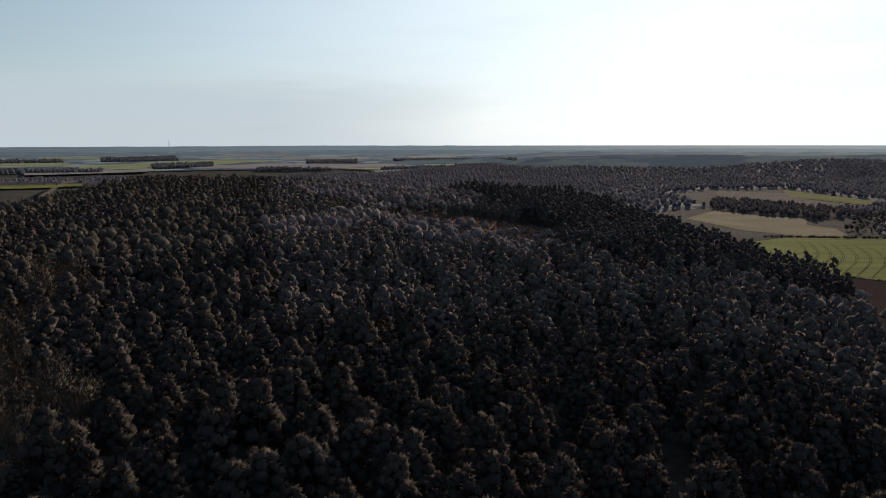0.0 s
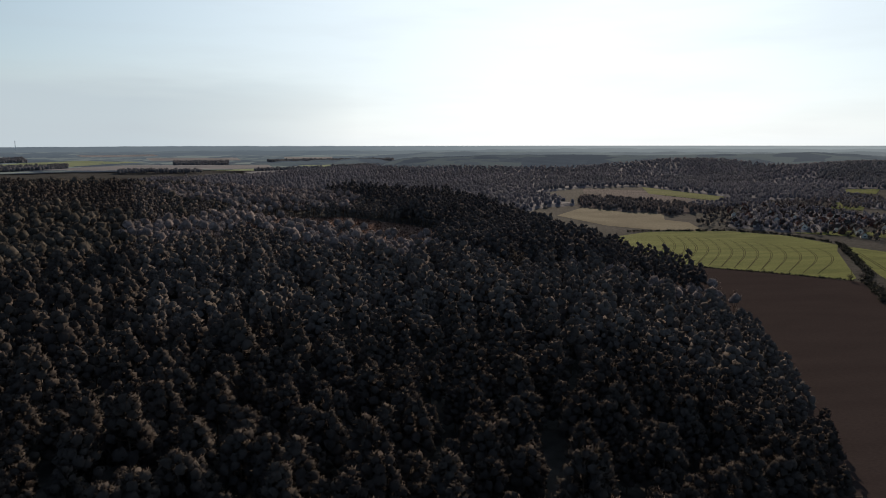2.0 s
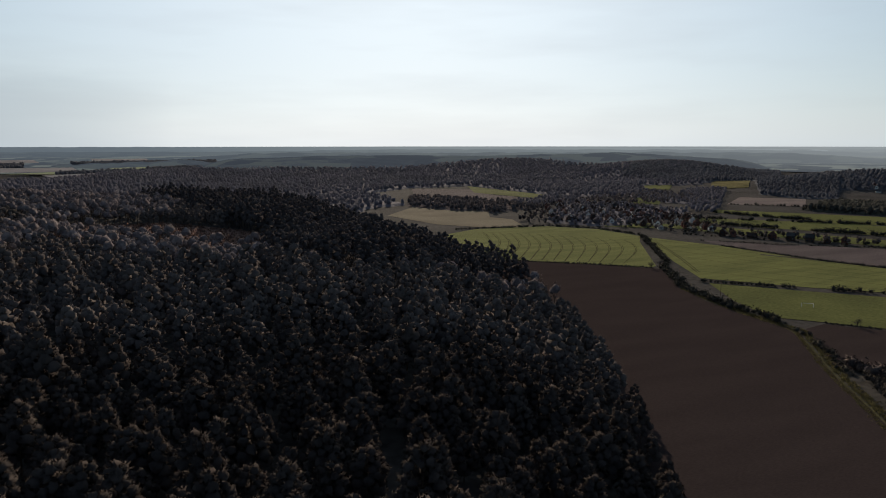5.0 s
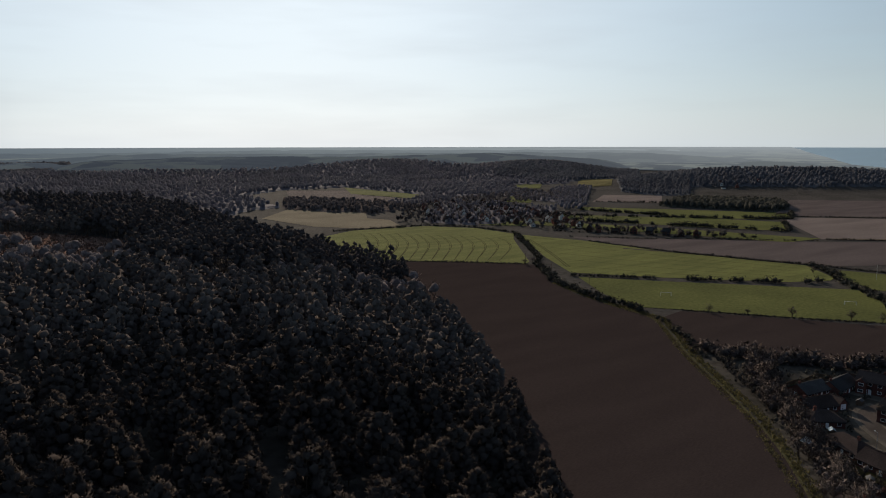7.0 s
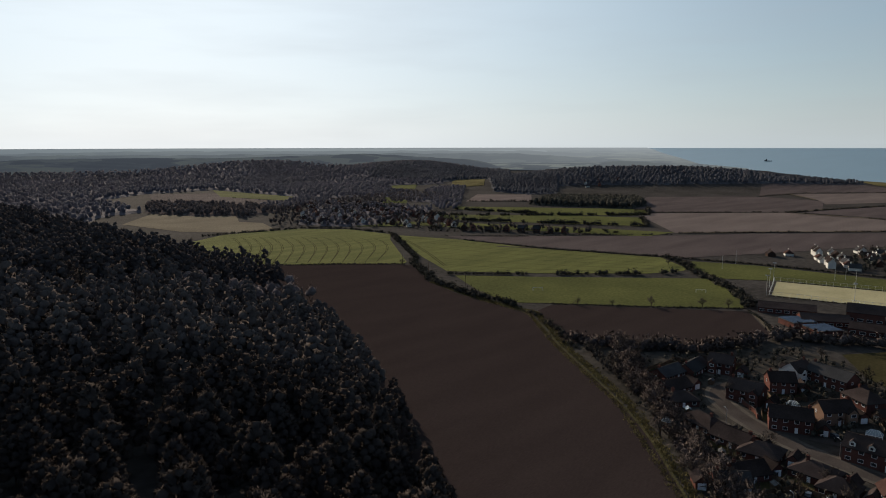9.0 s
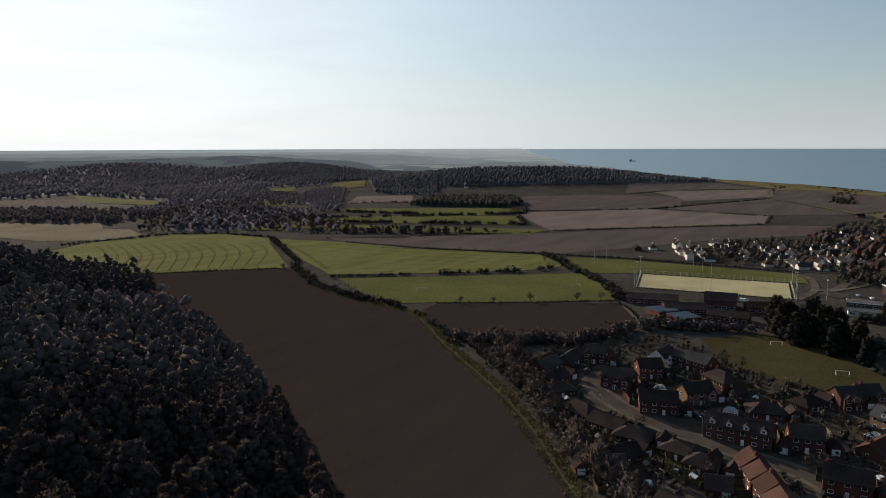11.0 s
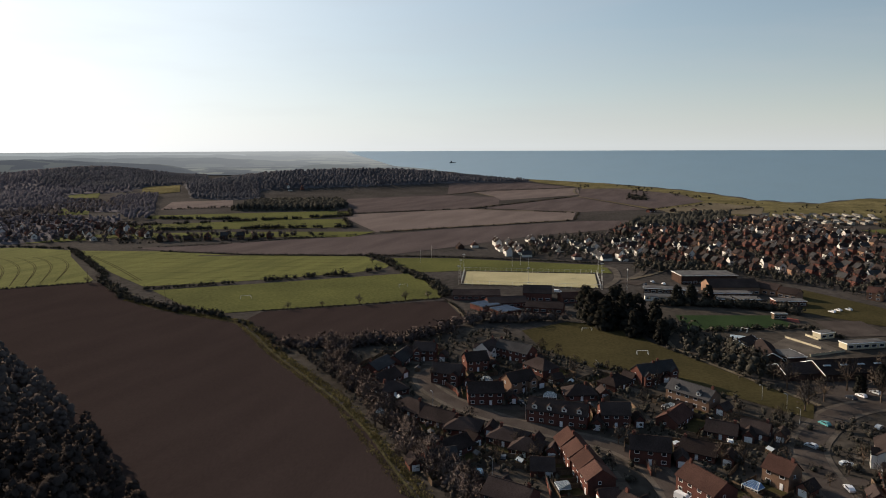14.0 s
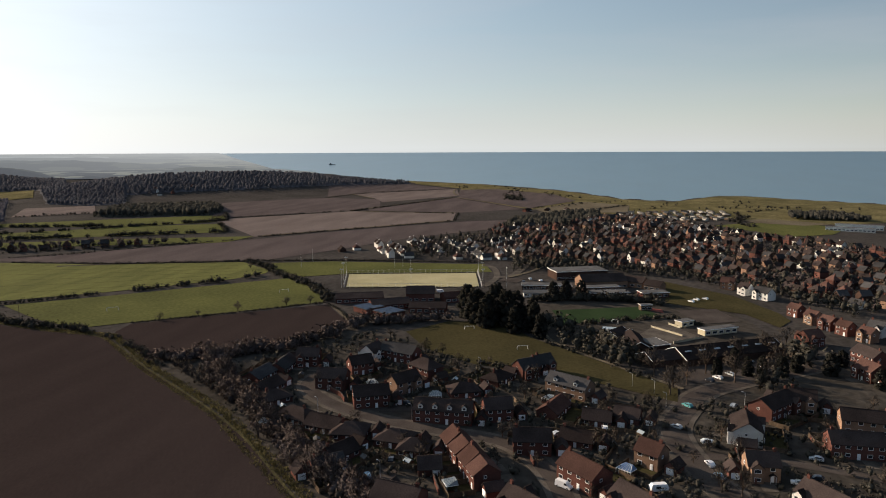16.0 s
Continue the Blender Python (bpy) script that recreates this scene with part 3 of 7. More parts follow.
sheet("field", [(888, 520), (1156, 650), (1309, 512), (1284, 390), (1134, 345), (1040, 362)], M_PLOUGH_HAZY, "dark ploughed field under the ridge", "field")
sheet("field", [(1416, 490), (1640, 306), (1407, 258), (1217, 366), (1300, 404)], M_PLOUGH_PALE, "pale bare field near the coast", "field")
sheet("field", [(1330, 515), (1560, 600), (1800, 480), (1650, 320), (1440, 480)], M_PLOUGH_HAZY, "dark field at the foot of the wooded ridge", "field")
sheet("clifftop", [(1115, 92), (1352, 248), (1660, 300), (1800, 440), (2000, 540), (1930, 410), (1850, 285), (1590, 50), (1355, -65), (1300, -150), (1390, -233), (1400, -306), (1360, -413), (1290, -500),
                   (1000, -420), (930, -262), (1010, -196), (1040, -90), (1060, 0)], M_CLIFF_GRASS, "tawny grass and scrub on the clifftop", "grassland", cell=25)
sheet("field", [(1356, 250), (1600, 292), (1640, 210), (1480, 70), (1300, 20), (1128, 90)], M_PLOUGH_HAZY, "dark ploughed field next to the clifftop", "field", lift=0.6)
sheet("field", [(1050, 60), (1112, 82), (1280, 10), (1210, -70), (1075, -60)], M_STUBBLE, "tan stubble strip above the town", "field", lift=0.6)
sheet("field", [(769, 771), (946, 527), (866, 483), (781, 561), (740, 732)], M_PASTURE, "narrow green pasture strip", "field")
sheet("field", [(652, 711), (785, 558), (828, 471), (745, 418), (686, 526), (617, 664)], M_PASTURE, "green pasture strip behind the village", "field")
sheet("field", [(545, 699), (598, 632), (660, 512), (715, 366), (661, 370), (621, 474), (566, 590)], M_PASTURE, "green pasture strip behind the gardens", "field")
sheet("field", [(386, 982), (424, 890), (443, 906), (456, 868), (426, 806), (440, 772), (413, 690), (370, 708), (330, 760), (310, 880)], M_STUBBLE, "pale stubble field by the wood", "field")
sheet("field", [(683, 1400), (705, 1125), (649, 1041), (609, 1218)], M_PASTURE, "far green field among woods", "field", lift=0.6)
sheet("field", [(538, 1374), (662, 1297), (613, 1180), (640, 1030), (560, 1000), (460, 990), (422, 1052)], M_PLOUGH_HAZY, "far grey-brown field among woods", "field", lift=0.5)
sheet("field", [(734, 904), (828, 1005), (896, 1011), (756, 860)], M_PASTURE, "green paddock in the village", "field", lift=0.4)
sheet("field", [(1090, 1090), (1400, 1390), (1470, 1330), (1160, 1055)], M_CLIFF_GRASS, "pale field running up to the woods", "field", lift=0.6)
sheet("field", [(857, 820), (989, 918), (1060, 840), (934, 740)], M_PLOUGH_PALE, "pale bare field with a row of bushes", "field", lift=0.4)
sheet("field", [(986, 1177), (1121, 1318), (1262, 1380), (1011, 1122)], M_PASTURE, "far green field on the slope", "field", lift=0.6)
sheet("field", [(500, 660), (530, 690), (566, 685), (565, 645), (541, 622)], M_PASTURE, "small green paddock among village gardens", "field", lift=0.4)
estate = sheet("estate_ground", [(345, 118), (338, 90), (303, 47), (293, 7), (268, -36), (300, -60), (341, -136), (420, -180), (300, -260), (150, -110), (128, 36), (153, 60), (181, 85), (205, 107), (226, 131), (249, 161), (270, 190), (283, 178), (310, 136), (357, 124)],
               M_GROUND, "dark garden plots between the houses", "gardens", lift=0.1)
sheet("school_field", [(349, 93), (375, 75), (380, 46), (349, 26), (284, -38), (268, -36), (293, 8), (300, 48), (320, 75)], M_PITCH, "grass football field behind the houses", "field", lift=0.3)
# ground sheet laid in place of the shadows and clutter round the school
sheet("school_grounds", [(440, 34), (452, -44), (436, -82), (402, -92), (330, -100), (300, -60), (338, 18), (384, 28)], M_GROUND, "rough ground sheet round the school, for shadows and clutter", "grounds", lift=0.12)
sheet("sports_court", [(413, 19), (432, -32), (409, -45), (380, 11)], M_GREEN_TURF, "green artificial pitch with white lines", "pitch", lift=0.3)
sheet("sports_court", [(431, -35), (424, -38), (418, -46), (427, -46)], M_RED_COURT, "red play surface beside the green pitch", "pitch", lift=0.32)
sheet("school_field", [(519, -57), (476, -96), (430, -112), (412, -114), (395, -104), (424, -92), (446, -50)], M_PITCH, "rough grass paddock", "field", lift=0.3)
sheet("field", [(913, -155), (811, -219), (840, -270), (908, -307), (960, -260), (949, -205)], M_PASTURE, "green recreation ground by the town", "field", lift=0.4)

sheet("field", [(985, -203), (1004, -240), (950, -305), (926, -262), (952, -212)], M_STUBBLE, "tan strip of bare ground behind the recreation ground", "field", lift=0.6)

# fields of the far plain, seen over the wood
FAR_R = np.arange(1500, 4860, 10.0)
FAR_DOWN = np.degrees(np.arctan2(EYE_Z - 4 - bowl(FAR_R), FAR_R))


def far_spot(az, down):
    """The place on the plain at a bearing, so many degrees below the eye's level."""
    r = float(np.interp(-down, -FAR_DOWN, FAR_R))
    return math.sin(radians(az)) * r, math.cos(radians(az)) * r


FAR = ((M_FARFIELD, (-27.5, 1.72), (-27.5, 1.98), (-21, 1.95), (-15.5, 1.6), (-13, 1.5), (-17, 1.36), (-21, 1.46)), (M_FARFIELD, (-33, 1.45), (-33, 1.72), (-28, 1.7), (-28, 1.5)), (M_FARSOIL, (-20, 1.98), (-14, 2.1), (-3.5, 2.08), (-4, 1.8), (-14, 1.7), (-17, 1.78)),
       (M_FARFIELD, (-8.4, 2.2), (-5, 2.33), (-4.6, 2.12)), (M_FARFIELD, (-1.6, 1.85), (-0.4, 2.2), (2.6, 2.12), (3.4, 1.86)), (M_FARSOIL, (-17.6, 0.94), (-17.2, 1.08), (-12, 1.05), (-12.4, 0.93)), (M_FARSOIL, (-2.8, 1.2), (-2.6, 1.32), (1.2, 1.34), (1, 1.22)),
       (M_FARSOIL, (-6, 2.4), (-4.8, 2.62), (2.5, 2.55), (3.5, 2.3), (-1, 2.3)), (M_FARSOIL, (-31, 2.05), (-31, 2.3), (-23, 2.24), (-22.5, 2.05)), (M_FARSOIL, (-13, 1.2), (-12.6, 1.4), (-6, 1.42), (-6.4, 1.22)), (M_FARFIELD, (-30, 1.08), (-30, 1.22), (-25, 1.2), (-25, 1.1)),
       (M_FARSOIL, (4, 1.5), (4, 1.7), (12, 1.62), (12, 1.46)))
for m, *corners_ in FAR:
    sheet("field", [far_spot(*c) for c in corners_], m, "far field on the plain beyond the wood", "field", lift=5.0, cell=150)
ring_field(-33, -27.3, 1700, 1800, M_CROP, "far field on the plain beyond the wood")

# ---- trees ----


def blades(centres, ways, size, count, width=0.42, spread=0.75):
    """Tufts of leaf or twig blades: each a triangle from the tuft's centre outwards."""
    n = len(centres)
    c = np.repeat(centres, count, 0)
    d = np.repeat(ways, count, 0) + rng.normal(0, spread, (n * count, 3))
    d /= np.linalg.norm(d, axis=1)[:, None] + 1e-9
    s = np.repeat(size, count)[:, None] * rng.uniform(0.7, 1.25, (n * count, 1))
    out = np.repeat(ways, count, 0)
    side = np.cross(d, out / (np.linalg.norm(out, axis=1)[:, None] + 1e-9) + rng.normal(0, 0.35, d.shape))
    side /= np.linalg.norm(side, axis=1)[:, None] + 1e-9
    base = c - d * s * 0.25
    return np.stack([base + side * s * width, base - side * s * width, c + d * s], 1)


def bar(a, b, r0, r1, sides=5):
    """Triangles of a tapered limb."""
    a, b = np.array(a, float), np.array(b, float)
    d = (b - a) / (np.linalg.norm(b - a) + 1e-9)
    u = np.cross(d, (0.3, 0.9, 0.1))
    u /= np.linalg.norm(u)
    v = np.cross(d, u)
    t = np.linspace(0, 2 * np.pi, sides + 1)
    ring = np.cos(t)[:, None] * u + np.sin(t)[:, None] * v
    lo, hi = a + ring * r0, b + ring * r1
    return np.concatenate([np.stack([lo[:-1], lo[1:], hi[1:]], 1), np.stack([lo[:-1], hi[1:], hi[:-1]], 1)])


def puff_ball(centre, radius, flat=0.8):
    """A soft rounded clump: a rough mass of twenty triangles."""
    t = lump((0, 0, 0), 1.0, 1.0, 0.3)
    return t * (radius, radius, radius * flat) + np.asarray(centre, float)


def pine(height, spread, whorls, tufts, count, tuft, cone=0.75, start=0.3, fat=0.25, thin=0.13):
    """Trunk and crown triangles of a conifer: soft clumps at the ends of its limbs, with needles round them; and the middle of each clump."""
    wood = [bar((0, 0, 0), (0.15, 0.1, height * 0.55), 0.22, 0.14, 4), bar((0.15, 0.1, height * 0.55), (0, 0, height * 0.97), 0.14, 0.04, 3)]
    cs, ds, solid, mids = [], [], [], []
    for k in range(whorls):
        u = start + (1 - start) * ((k + 0.4) / whorls)
        v = (u - start) / (1 - start)
        rad = spread * ((1 - v) ** cone) * min(1.0, 0.55 + 2.2 * v) * rng.uniform(0.65, 1.1)
        a = 2.4 * k + rng.uniform(-0.4, 0.4)
        tip = np.array((math.cos(a) * rad, math.sin(a) * rad, height * u + rng.uniform(-0.5, 0.6)))
        if k % 2 == 0:
            wood.append(bar(np.array((0, 0, height * (u - 0.05))), tip * (0.8, 0.8, 1), 0.07, 0.02, 3))
        size = (fat * spread + 0.3) * (1 - 0.4 * v) * rng.uniform(0.8, 1.2)
        ball = puff_ball(tip * (0.78, 0.78, 1), size * 0.86, 0.9)
        solid.append(ball)
        mids.append(np.tile(tip * (0.8, 0.8, 1) - (0, 0, 0.2 * size), (len(ball), 1)))
        out = rng.normal(0, 1, (tufts, 3)) + (0, 0, 0.4)
        out /= np.linalg.norm(out, axis=1)[:, None]
        cs.append(tip * (0.8, 0.8, 1) + out * size * (0.92, 0.92, 0.78) * rng.uniform(0.85, 1.0, (tufts, 1)))
        ds.append(out)
    cs, ds = np.concatenate(cs), np.concatenate(ds)
    needles = blades(cs, ds, np.full(len(cs), tuft), count, thin, 0.5)
    solid.append(needles)
    mids.append(np.repeat(cs - ds, count, 0))
    return np.concatenate(wood), np.concatenate(solid), np.concatenate(mids)


def bare(height, spread, limbs, twigs, size, count=3, width=0.09):
    """Trunk and twig triangles of a leafless broadleaf tree."""
    wood = [bar((0, 0, 0), (0.1, 0, height * 0.4), 0.3, 0.2)]
    cs, ds = [], []
    for k in range(limbs):
        a, up = 2.4 * k, rng.uniform(0.45, 1.0)
        rad = spread * math.sqrt(max(0.05, 1 - ((up - 0.62) / 0.42) ** 2)) * rng.uniform(0.5, 1.0)
        tip = np.array((math.cos(a) * rad, math.sin(a) * rad, height * up))
        wood.append(bar((0.1, 0, height * rng.uniform(0.25, 0.45)), tip, 0.1, 0.02, 3))
        p = tip + rng.normal(0, 0.22 * spread, (twigs, 3))
        cs.append(p)
        ds.append((p - (0, 0, height * 0.35)) / (np.linalg.norm(p - (0, 0, height * 0.35), axis=1)[:, None] + 1e-9))
    cs, ds = np.concatenate(cs), np.concatenate(ds)
    return np.concatenate(wood), blades(cs, ds, np.full(len(cs), size), count, width, 0.6)


def lump(centre, radius, flat=0.8, rough=0.28):
    """A rough round mass of twenty triangles."""
    p = (1 + 5 ** 0.5) / 2
    v = np.array([(-1, p, 0), (1, p, 0), (-1, -p, 0), (1, -p, 0), (0, -1, p), (0, 1, p), (0, -1, -p), (0, 1, -p), (p, 0, -1), (p, 0, 1), (-p, 0, -1), (-p, 0, 1)]) / 1.9
    f = np.array([(0, 11, 5), (0, 5, 1), (0, 1, 7), (0, 7, 10), (0, 10, 11), (1, 5, 9), (5, 11, 4), (11, 10, 2), (10, 7, 6), (7, 1, 8), (3, 9, 4), (3, 4, 2), (3, 2, 6), (3, 6, 8), (3, 8, 9), (4, 9, 5), (2, 4, 11), (6, 2, 10), (8, 6, 7), (9, 8, 1)])
    v = v * rng.uniform(1 - rough, 1 + 0.9 * rough, (12, 1)) * (radius, radius, radius * flat)
    return v[f] + np.asarray(centre, float)


def soft_normals(wood, crown, even=0.0, own=0.1, upright=False, mids=None):
    """Turns a crown's triangles outwards and gives a tree's normals, one a corner: true ones on the wood; on the crown they follow its rounded masses and, where mids are given, its clumps."""
    out = []
    if len(wood):
        n = np.cross(wood[:, 1] - wood[:, 0], wood[:, 2] - wood[:, 0])
        out.append(np.repeat(n / (np.linalg.norm(n, axis=1)[:, None] + 1e-9), 3, 0))
    c = crown.mean(1)
    lo, hi = c[:, 2].min(), c[:, 2].max()
    corner = (crown.reshape(-1, 3) - (0, 0, lo + 0.35 * (hi - lo))) * (1, 1, 0.8)
    n = (c - (0, 0, lo + 0.35 * (hi - lo))) * (1, 1, 0.8)
    if upright:
        n[:, 2] = 0.4 * np.hypot(n[:, 0], n[:, 1]) + 0.1
    n /= np.linalg.norm(n, axis=1)[:, None] + 1e-9
    corner /= np.linalg.norm(corner, axis=1)[:, None] + 1e-9
    true = np.cross(crown[:, 1] - crown[:, 0], crown[:, 2] - crown[:, 0])
    true /= np.linalg.norm(true, axis=1)[:, None] + 1e-9
    turn = (true * (n if mids is None else c - mids)).sum(1) < 0
    crown[turn] = crown[turn][:, (0, 2, 1)]
    true[turn] *= -1
    if mids is None:
        turned = np.where(np.repeat(turn, 3)[:, None], corner.reshape(-1, 3, 3)[:, (0, 2, 1)].reshape(-1, 3), corner)
        n = (1 - even) * (0.9 * turned + own * np.repeat(true, 3, 0)) + (0, 0, even)
    else:
        local = (crown - mids[:, None]).reshape(-1, 3)
        n = 0.45 * np.repeat(n, 3, 0) + 0.45 * local / (np.linalg.norm(local, axis=1)[:, None] + 1e-9) + (0, 0, 0.25)
    out.append(n / (np.linalg.norm(n, axis=1)[:, None] + 1e-9))
    return np.concatenate(out)


def tree_thing(name, kind, leaf, label, category, group):
    top = new(name)
    tagged(top, label, category, group)
    wood, crown, *mids = kind
    soft = soft_normals(wood[:0], crown, upright=bool(mids), mids=mids[0] if mids else None)
    part("trunk", tri_mesh("trunk", wood, [M_BARK]), None, top)
    part("crown", tri_mesh("crown", crown, [leaf], normals=soft), None, top)
    return top


def plant(kinds, places, sizes):
    """The first tree of each kind goes to its place, the rest are copies."""
    used = set()
    for (x, y), s in zip(places, sizes):
        k = int(rng.integers(len(kinds)))
        m = pose(x, y, ground_z(x, y) - 0.15, 0, 0, float(rng.uniform(0, 360))) @ Matrix.Diagonal((s, s, s * float(rng.uniform(0.9, 1.12)), 1))
        if k in used:
            copy_thing(kinds[k], m)
        else:
            used.add(k)
            first.append((kinds[k], m))


first = []


def wood_stuff(name, kinds, leaf, places, sizes, label, category, sink=0.15, even=0.0, floor=None):
    """Uncounted trees in one mesh: trunks and crowns of a few kinds, turned and scaled."""
    places, sizes = np.asarray(places, float), np.asarray(sizes, float)
    if not len(places):
        return None
    zs = land(places[:, 0], places[:, 1]) - sink
    tris, idx, norms = [], [], []
    pick = rng.integers(len(kinds), size=len(places))
    for k, (wood, crown, *mids) in enumerate(kinds):
        sel = np.where(pick == k)[0]
        if not len(sel):
            continue
        n = soft_normals(wood, crown, even, upright=bool(mids), mids=mids[0] if mids else None)[None]
        t = np.concatenate([wood, crown]) if len(wood) else crown
        mi = np.concatenate([np.zeros(len(wood)), np.ones(len(crown))])
        a = rng.uniform(0, 6.283, len(sel))
        c, s = np.cos(a)[:, None, None], np.sin(a)[:, None, None]
        sc = sizes[sel][:, None, None]
        X = (t[None, :, :, 0] * c - t[None, :, :, 1] * s) * sc + places[sel, 0][:, None, None]
        Y = (t[None, :, :, 0] * s + t[None, :, :, 1] * c) * sc + places[sel, 1][:, None, None]
        Z = t[None, :, :, 2] * sc * rng.uniform(0.88, 1.12, (len(sel), 1, 1)) + zs[sel][:, None, None]
        tris.append(np.stack([X, Y, Z], -1).reshape(-1, 3, 3))
        idx.append(np.tile(mi, len(sel)))
        c, s = c[:, :, 0], s[:, :, 0]
        norms.append(np.stack([n[..., 0] * c - n[..., 1] * s, n[..., 0] * s + n[..., 1] * c, np.broadcast_to(n[..., 2], (len(sel), n.shape[1]))], -1).reshape(-1, 3))
    if floor is not None:
        n = np.cross(floor[:, 1] - floor[:, 0], floor[:, 2] - floor[:, 0])
        n = 0.55 * n / (np.linalg.norm(n, axis=1)[:, None] + 1e-9) + (0, 0, 0.5)
        tris.append(floor)
        idx.append(np.ones(len(floor)))
        norms.append(np.repeat(n / np.linalg.norm(n, axis=1)[:, None], 3, 0))
    ob = new(name, tri_mesh(name, np.concatenate(tris), [M_BARK, leaf], np.concatenate(idx), np.concatenate(norms)))
    return tagged(ob, label, category, kind="stuff")


def grid(x0, x1, y0, y1, step, jitter=0.42):
    xs, ys = np.meshgrid(np.arange(x0, x1, step), np.arange(y0, y1, step))
    p = np.stack([xs.ravel(), ys.ravel()], 1).astype(float)
    p[:, 0] += (np.floor((p[:, 1] - y0) / step) % 2) * step / 2
    return p + rng.uniform(-jitter, jitter, p.shape) * step


def inside(p, corners):
    """Which points lie within a polygon."""
    x, y = p[:, 0], p[:, 1]
    c = np.zeros(len(p), bool)
    for (x0, y0), (x1, y1) in zip(corners, corners[1:] + corners[:1]):
        if y0 != y1:
            c ^= ((y0 > y) != (y1 > y)) & (x < (x1 - x0) * (y - y0) / (y1 - y0) + x0)
    return c


def patchy(p, size, seed):
    return np.array([noise.noise(Vector((x / size, y / size, seed))) for x, y in p])


def canopy(corners, step, height, bearings, keep, seed):
    """The closed roof of a distant wood: an uneven sheet between the crowns, down to the ground at the edge."""
    xs = np.arange(min(c[0] for c in corners) - step, max(c[0] for c in corners) + step, step)
    ys = np.arange(min(c[1] for c in corners) - step, max(c[1] for c in corners) + step, step)
    X, Y = np.meshgrid(xs, ys, indexing="ij")
    X, Y = X + rng.uniform(-0.32, 0.32, X.shape) * step, Y + rng.uniform(-0.32, 0.32, Y.shape) * step
    p = np.stack([X.ravel(), Y.ravel()], 1)
    turn = np.degrees(np.arctan2(p[:, 0], p[:, 1]))
    ok = inside(p, corners) & (turn > bearings[0]) & (turn < bearings[1])
    if keep > -1:
        ok[ok] = patchy(p[ok], 170, seed) > keep
    ok = ok.reshape(X.shape)
    Z = land(X, Y) + np.where(ok, height * rng.uniform(0.8, 1.07, X.shape), -1.0)
    V = np.stack([X, Y, Z], -1)
    a, b, c, d = V[:-1, :-1], V[1:, :-1], V[1:, 1:], V[:-1, 1:]
    use = ok[:-1, :-1] | ok[1:, :-1] | ok[1:, 1:] | ok[:-1, 1:]
    return np.concatenate([np.stack([a, b, c], -2)[use], np.stack([a, c, d], -2)[use]])


def bushy(wood, twigs, radius):
    """A bare crown whose fine twigs close into a mass."""
    z = twigs[..., 2].mean()
    return wood, np.concatenate([lump((0.4, 0, z), radius, 0.95, 0.25), lump((-1.2, 1.1, z - 1.2), radius * 0.7, 0.9, 0.25), twigs])


# the wood under and before the camera
full = [pine(13.0 + 1.2 * (i % 3), 4.7 + 0.35 * (i % 4), 34, 40, 2, 0.62, 0.38 + 0.07 * (i % 3), 0.26, 0.25, 0.16) for i in range(5)]
half = [pine(14.0 + 1.2 * (i % 3), 4.8 + 0.3 * (i % 4), 23, 11, 2, 0.8, 0.5 + 0.09 * (i % 3), 0.3, 0.29, 0.18) for i in range(5)]
third = [pine(14.2 + 1.2 * (i % 3), 4.9 + 0.3 * (i % 4), 17, 6, 2, 0.9, 0.52 + 0.09 * (i % 3), 0.34, 0.35, 0.2) for i in range(5)]
low = [pine(13.5, 4.0 + 0.3 * i, 8, 4, 2, 1.1, 0.5, 0.4, 0.46, 0.25) for i in range(3)]
block_fir = [pine(19.0 + i, 4.3 + 0.3 * i, 10, 5, 2, 1.1, 0.55, 0.3, 0.45, 0.24) for i in range(3)]
bare_full = [bare(13 + i, 3.6 + 0.4 * i, 30, 14, 0.8) for i in range(3)]
bare_low = [bushy(*bare(13 + i, 3.8, 8, 4, 1.3, 2, 0.11), 3.2) for i in range(3)]
bare_mid = [bushy(*bare(12 + i, 4.0 + 0.4 * i, 16, 7, 1.1, 2, 0.1), 3.0) for i in range(3)]
tall_fir = [pine(19 + i, 2.9, 44, 8, 3, 0.4, 0.95, 0.15) for i in range(2)]

near_wood = grid(-230, 260, 40, 560, 9.9)
edge = np.interp(near_wood[:, 1], EDGE_Y, EDGE_X)
r_, az_ = np.hypot(*near_wood.T), np.degrees(np.arctan2(near_wood[:, 0], near_wood[:, 1]))
CLEARING = [(-30, 640), (-75, 590), (-20, 560), (35, 500), (60, 470), (110, 470), (100, 530), (60, 590), (20, 650)]
ok = (near_wood[:, 0] < edge - 2 + 3 * np.sin(near_wood[:, 1] / 9)) & (r_ > 78) & (az_ > -42) & ~inside(near_wood, CLEARING) & (r_ < 400)
near_wood, r_, az_ = near_wood[ok], r_[ok], az_[ok]
# bare broadleaves grow in patches, most of them at the west side
bare_patch = 0.5 * patchy(near_wood, 60, 3.3) + 0.5 * smooth(-21, -34, az_) - 0.05
is_bare = bare_patch + 0.22 * smooth(230, 380, r_) > 0.44
sizes = rng.uniform(0.75, 1.32, len(near_wood))
to_edge = np.interp(near_wood[:, 1], EDGE_Y, EDGE_X) - near_wood[:, 0]
sizes = np.minimum(sizes, np.interp(to_edge, (0, 10, 30), (0.72, 0.88, 1.4)))
order = np.argsort(r_ + np.where(is_bare, 1e4, 0))
counted = order[:285]
rest = order[285:]
kinds = [tree_thing("pine_tree", k, M_PINE, "dark green pine tree in a dense plantation", "tree", "pines of the near wood") for k in full]
plant(kinds, near_wood[counted], sizes[counted])
pines = rest[~is_bare[rest]]
close = pines[r_[pines] < 250]
mid = pines[r_[pines] >= 250]
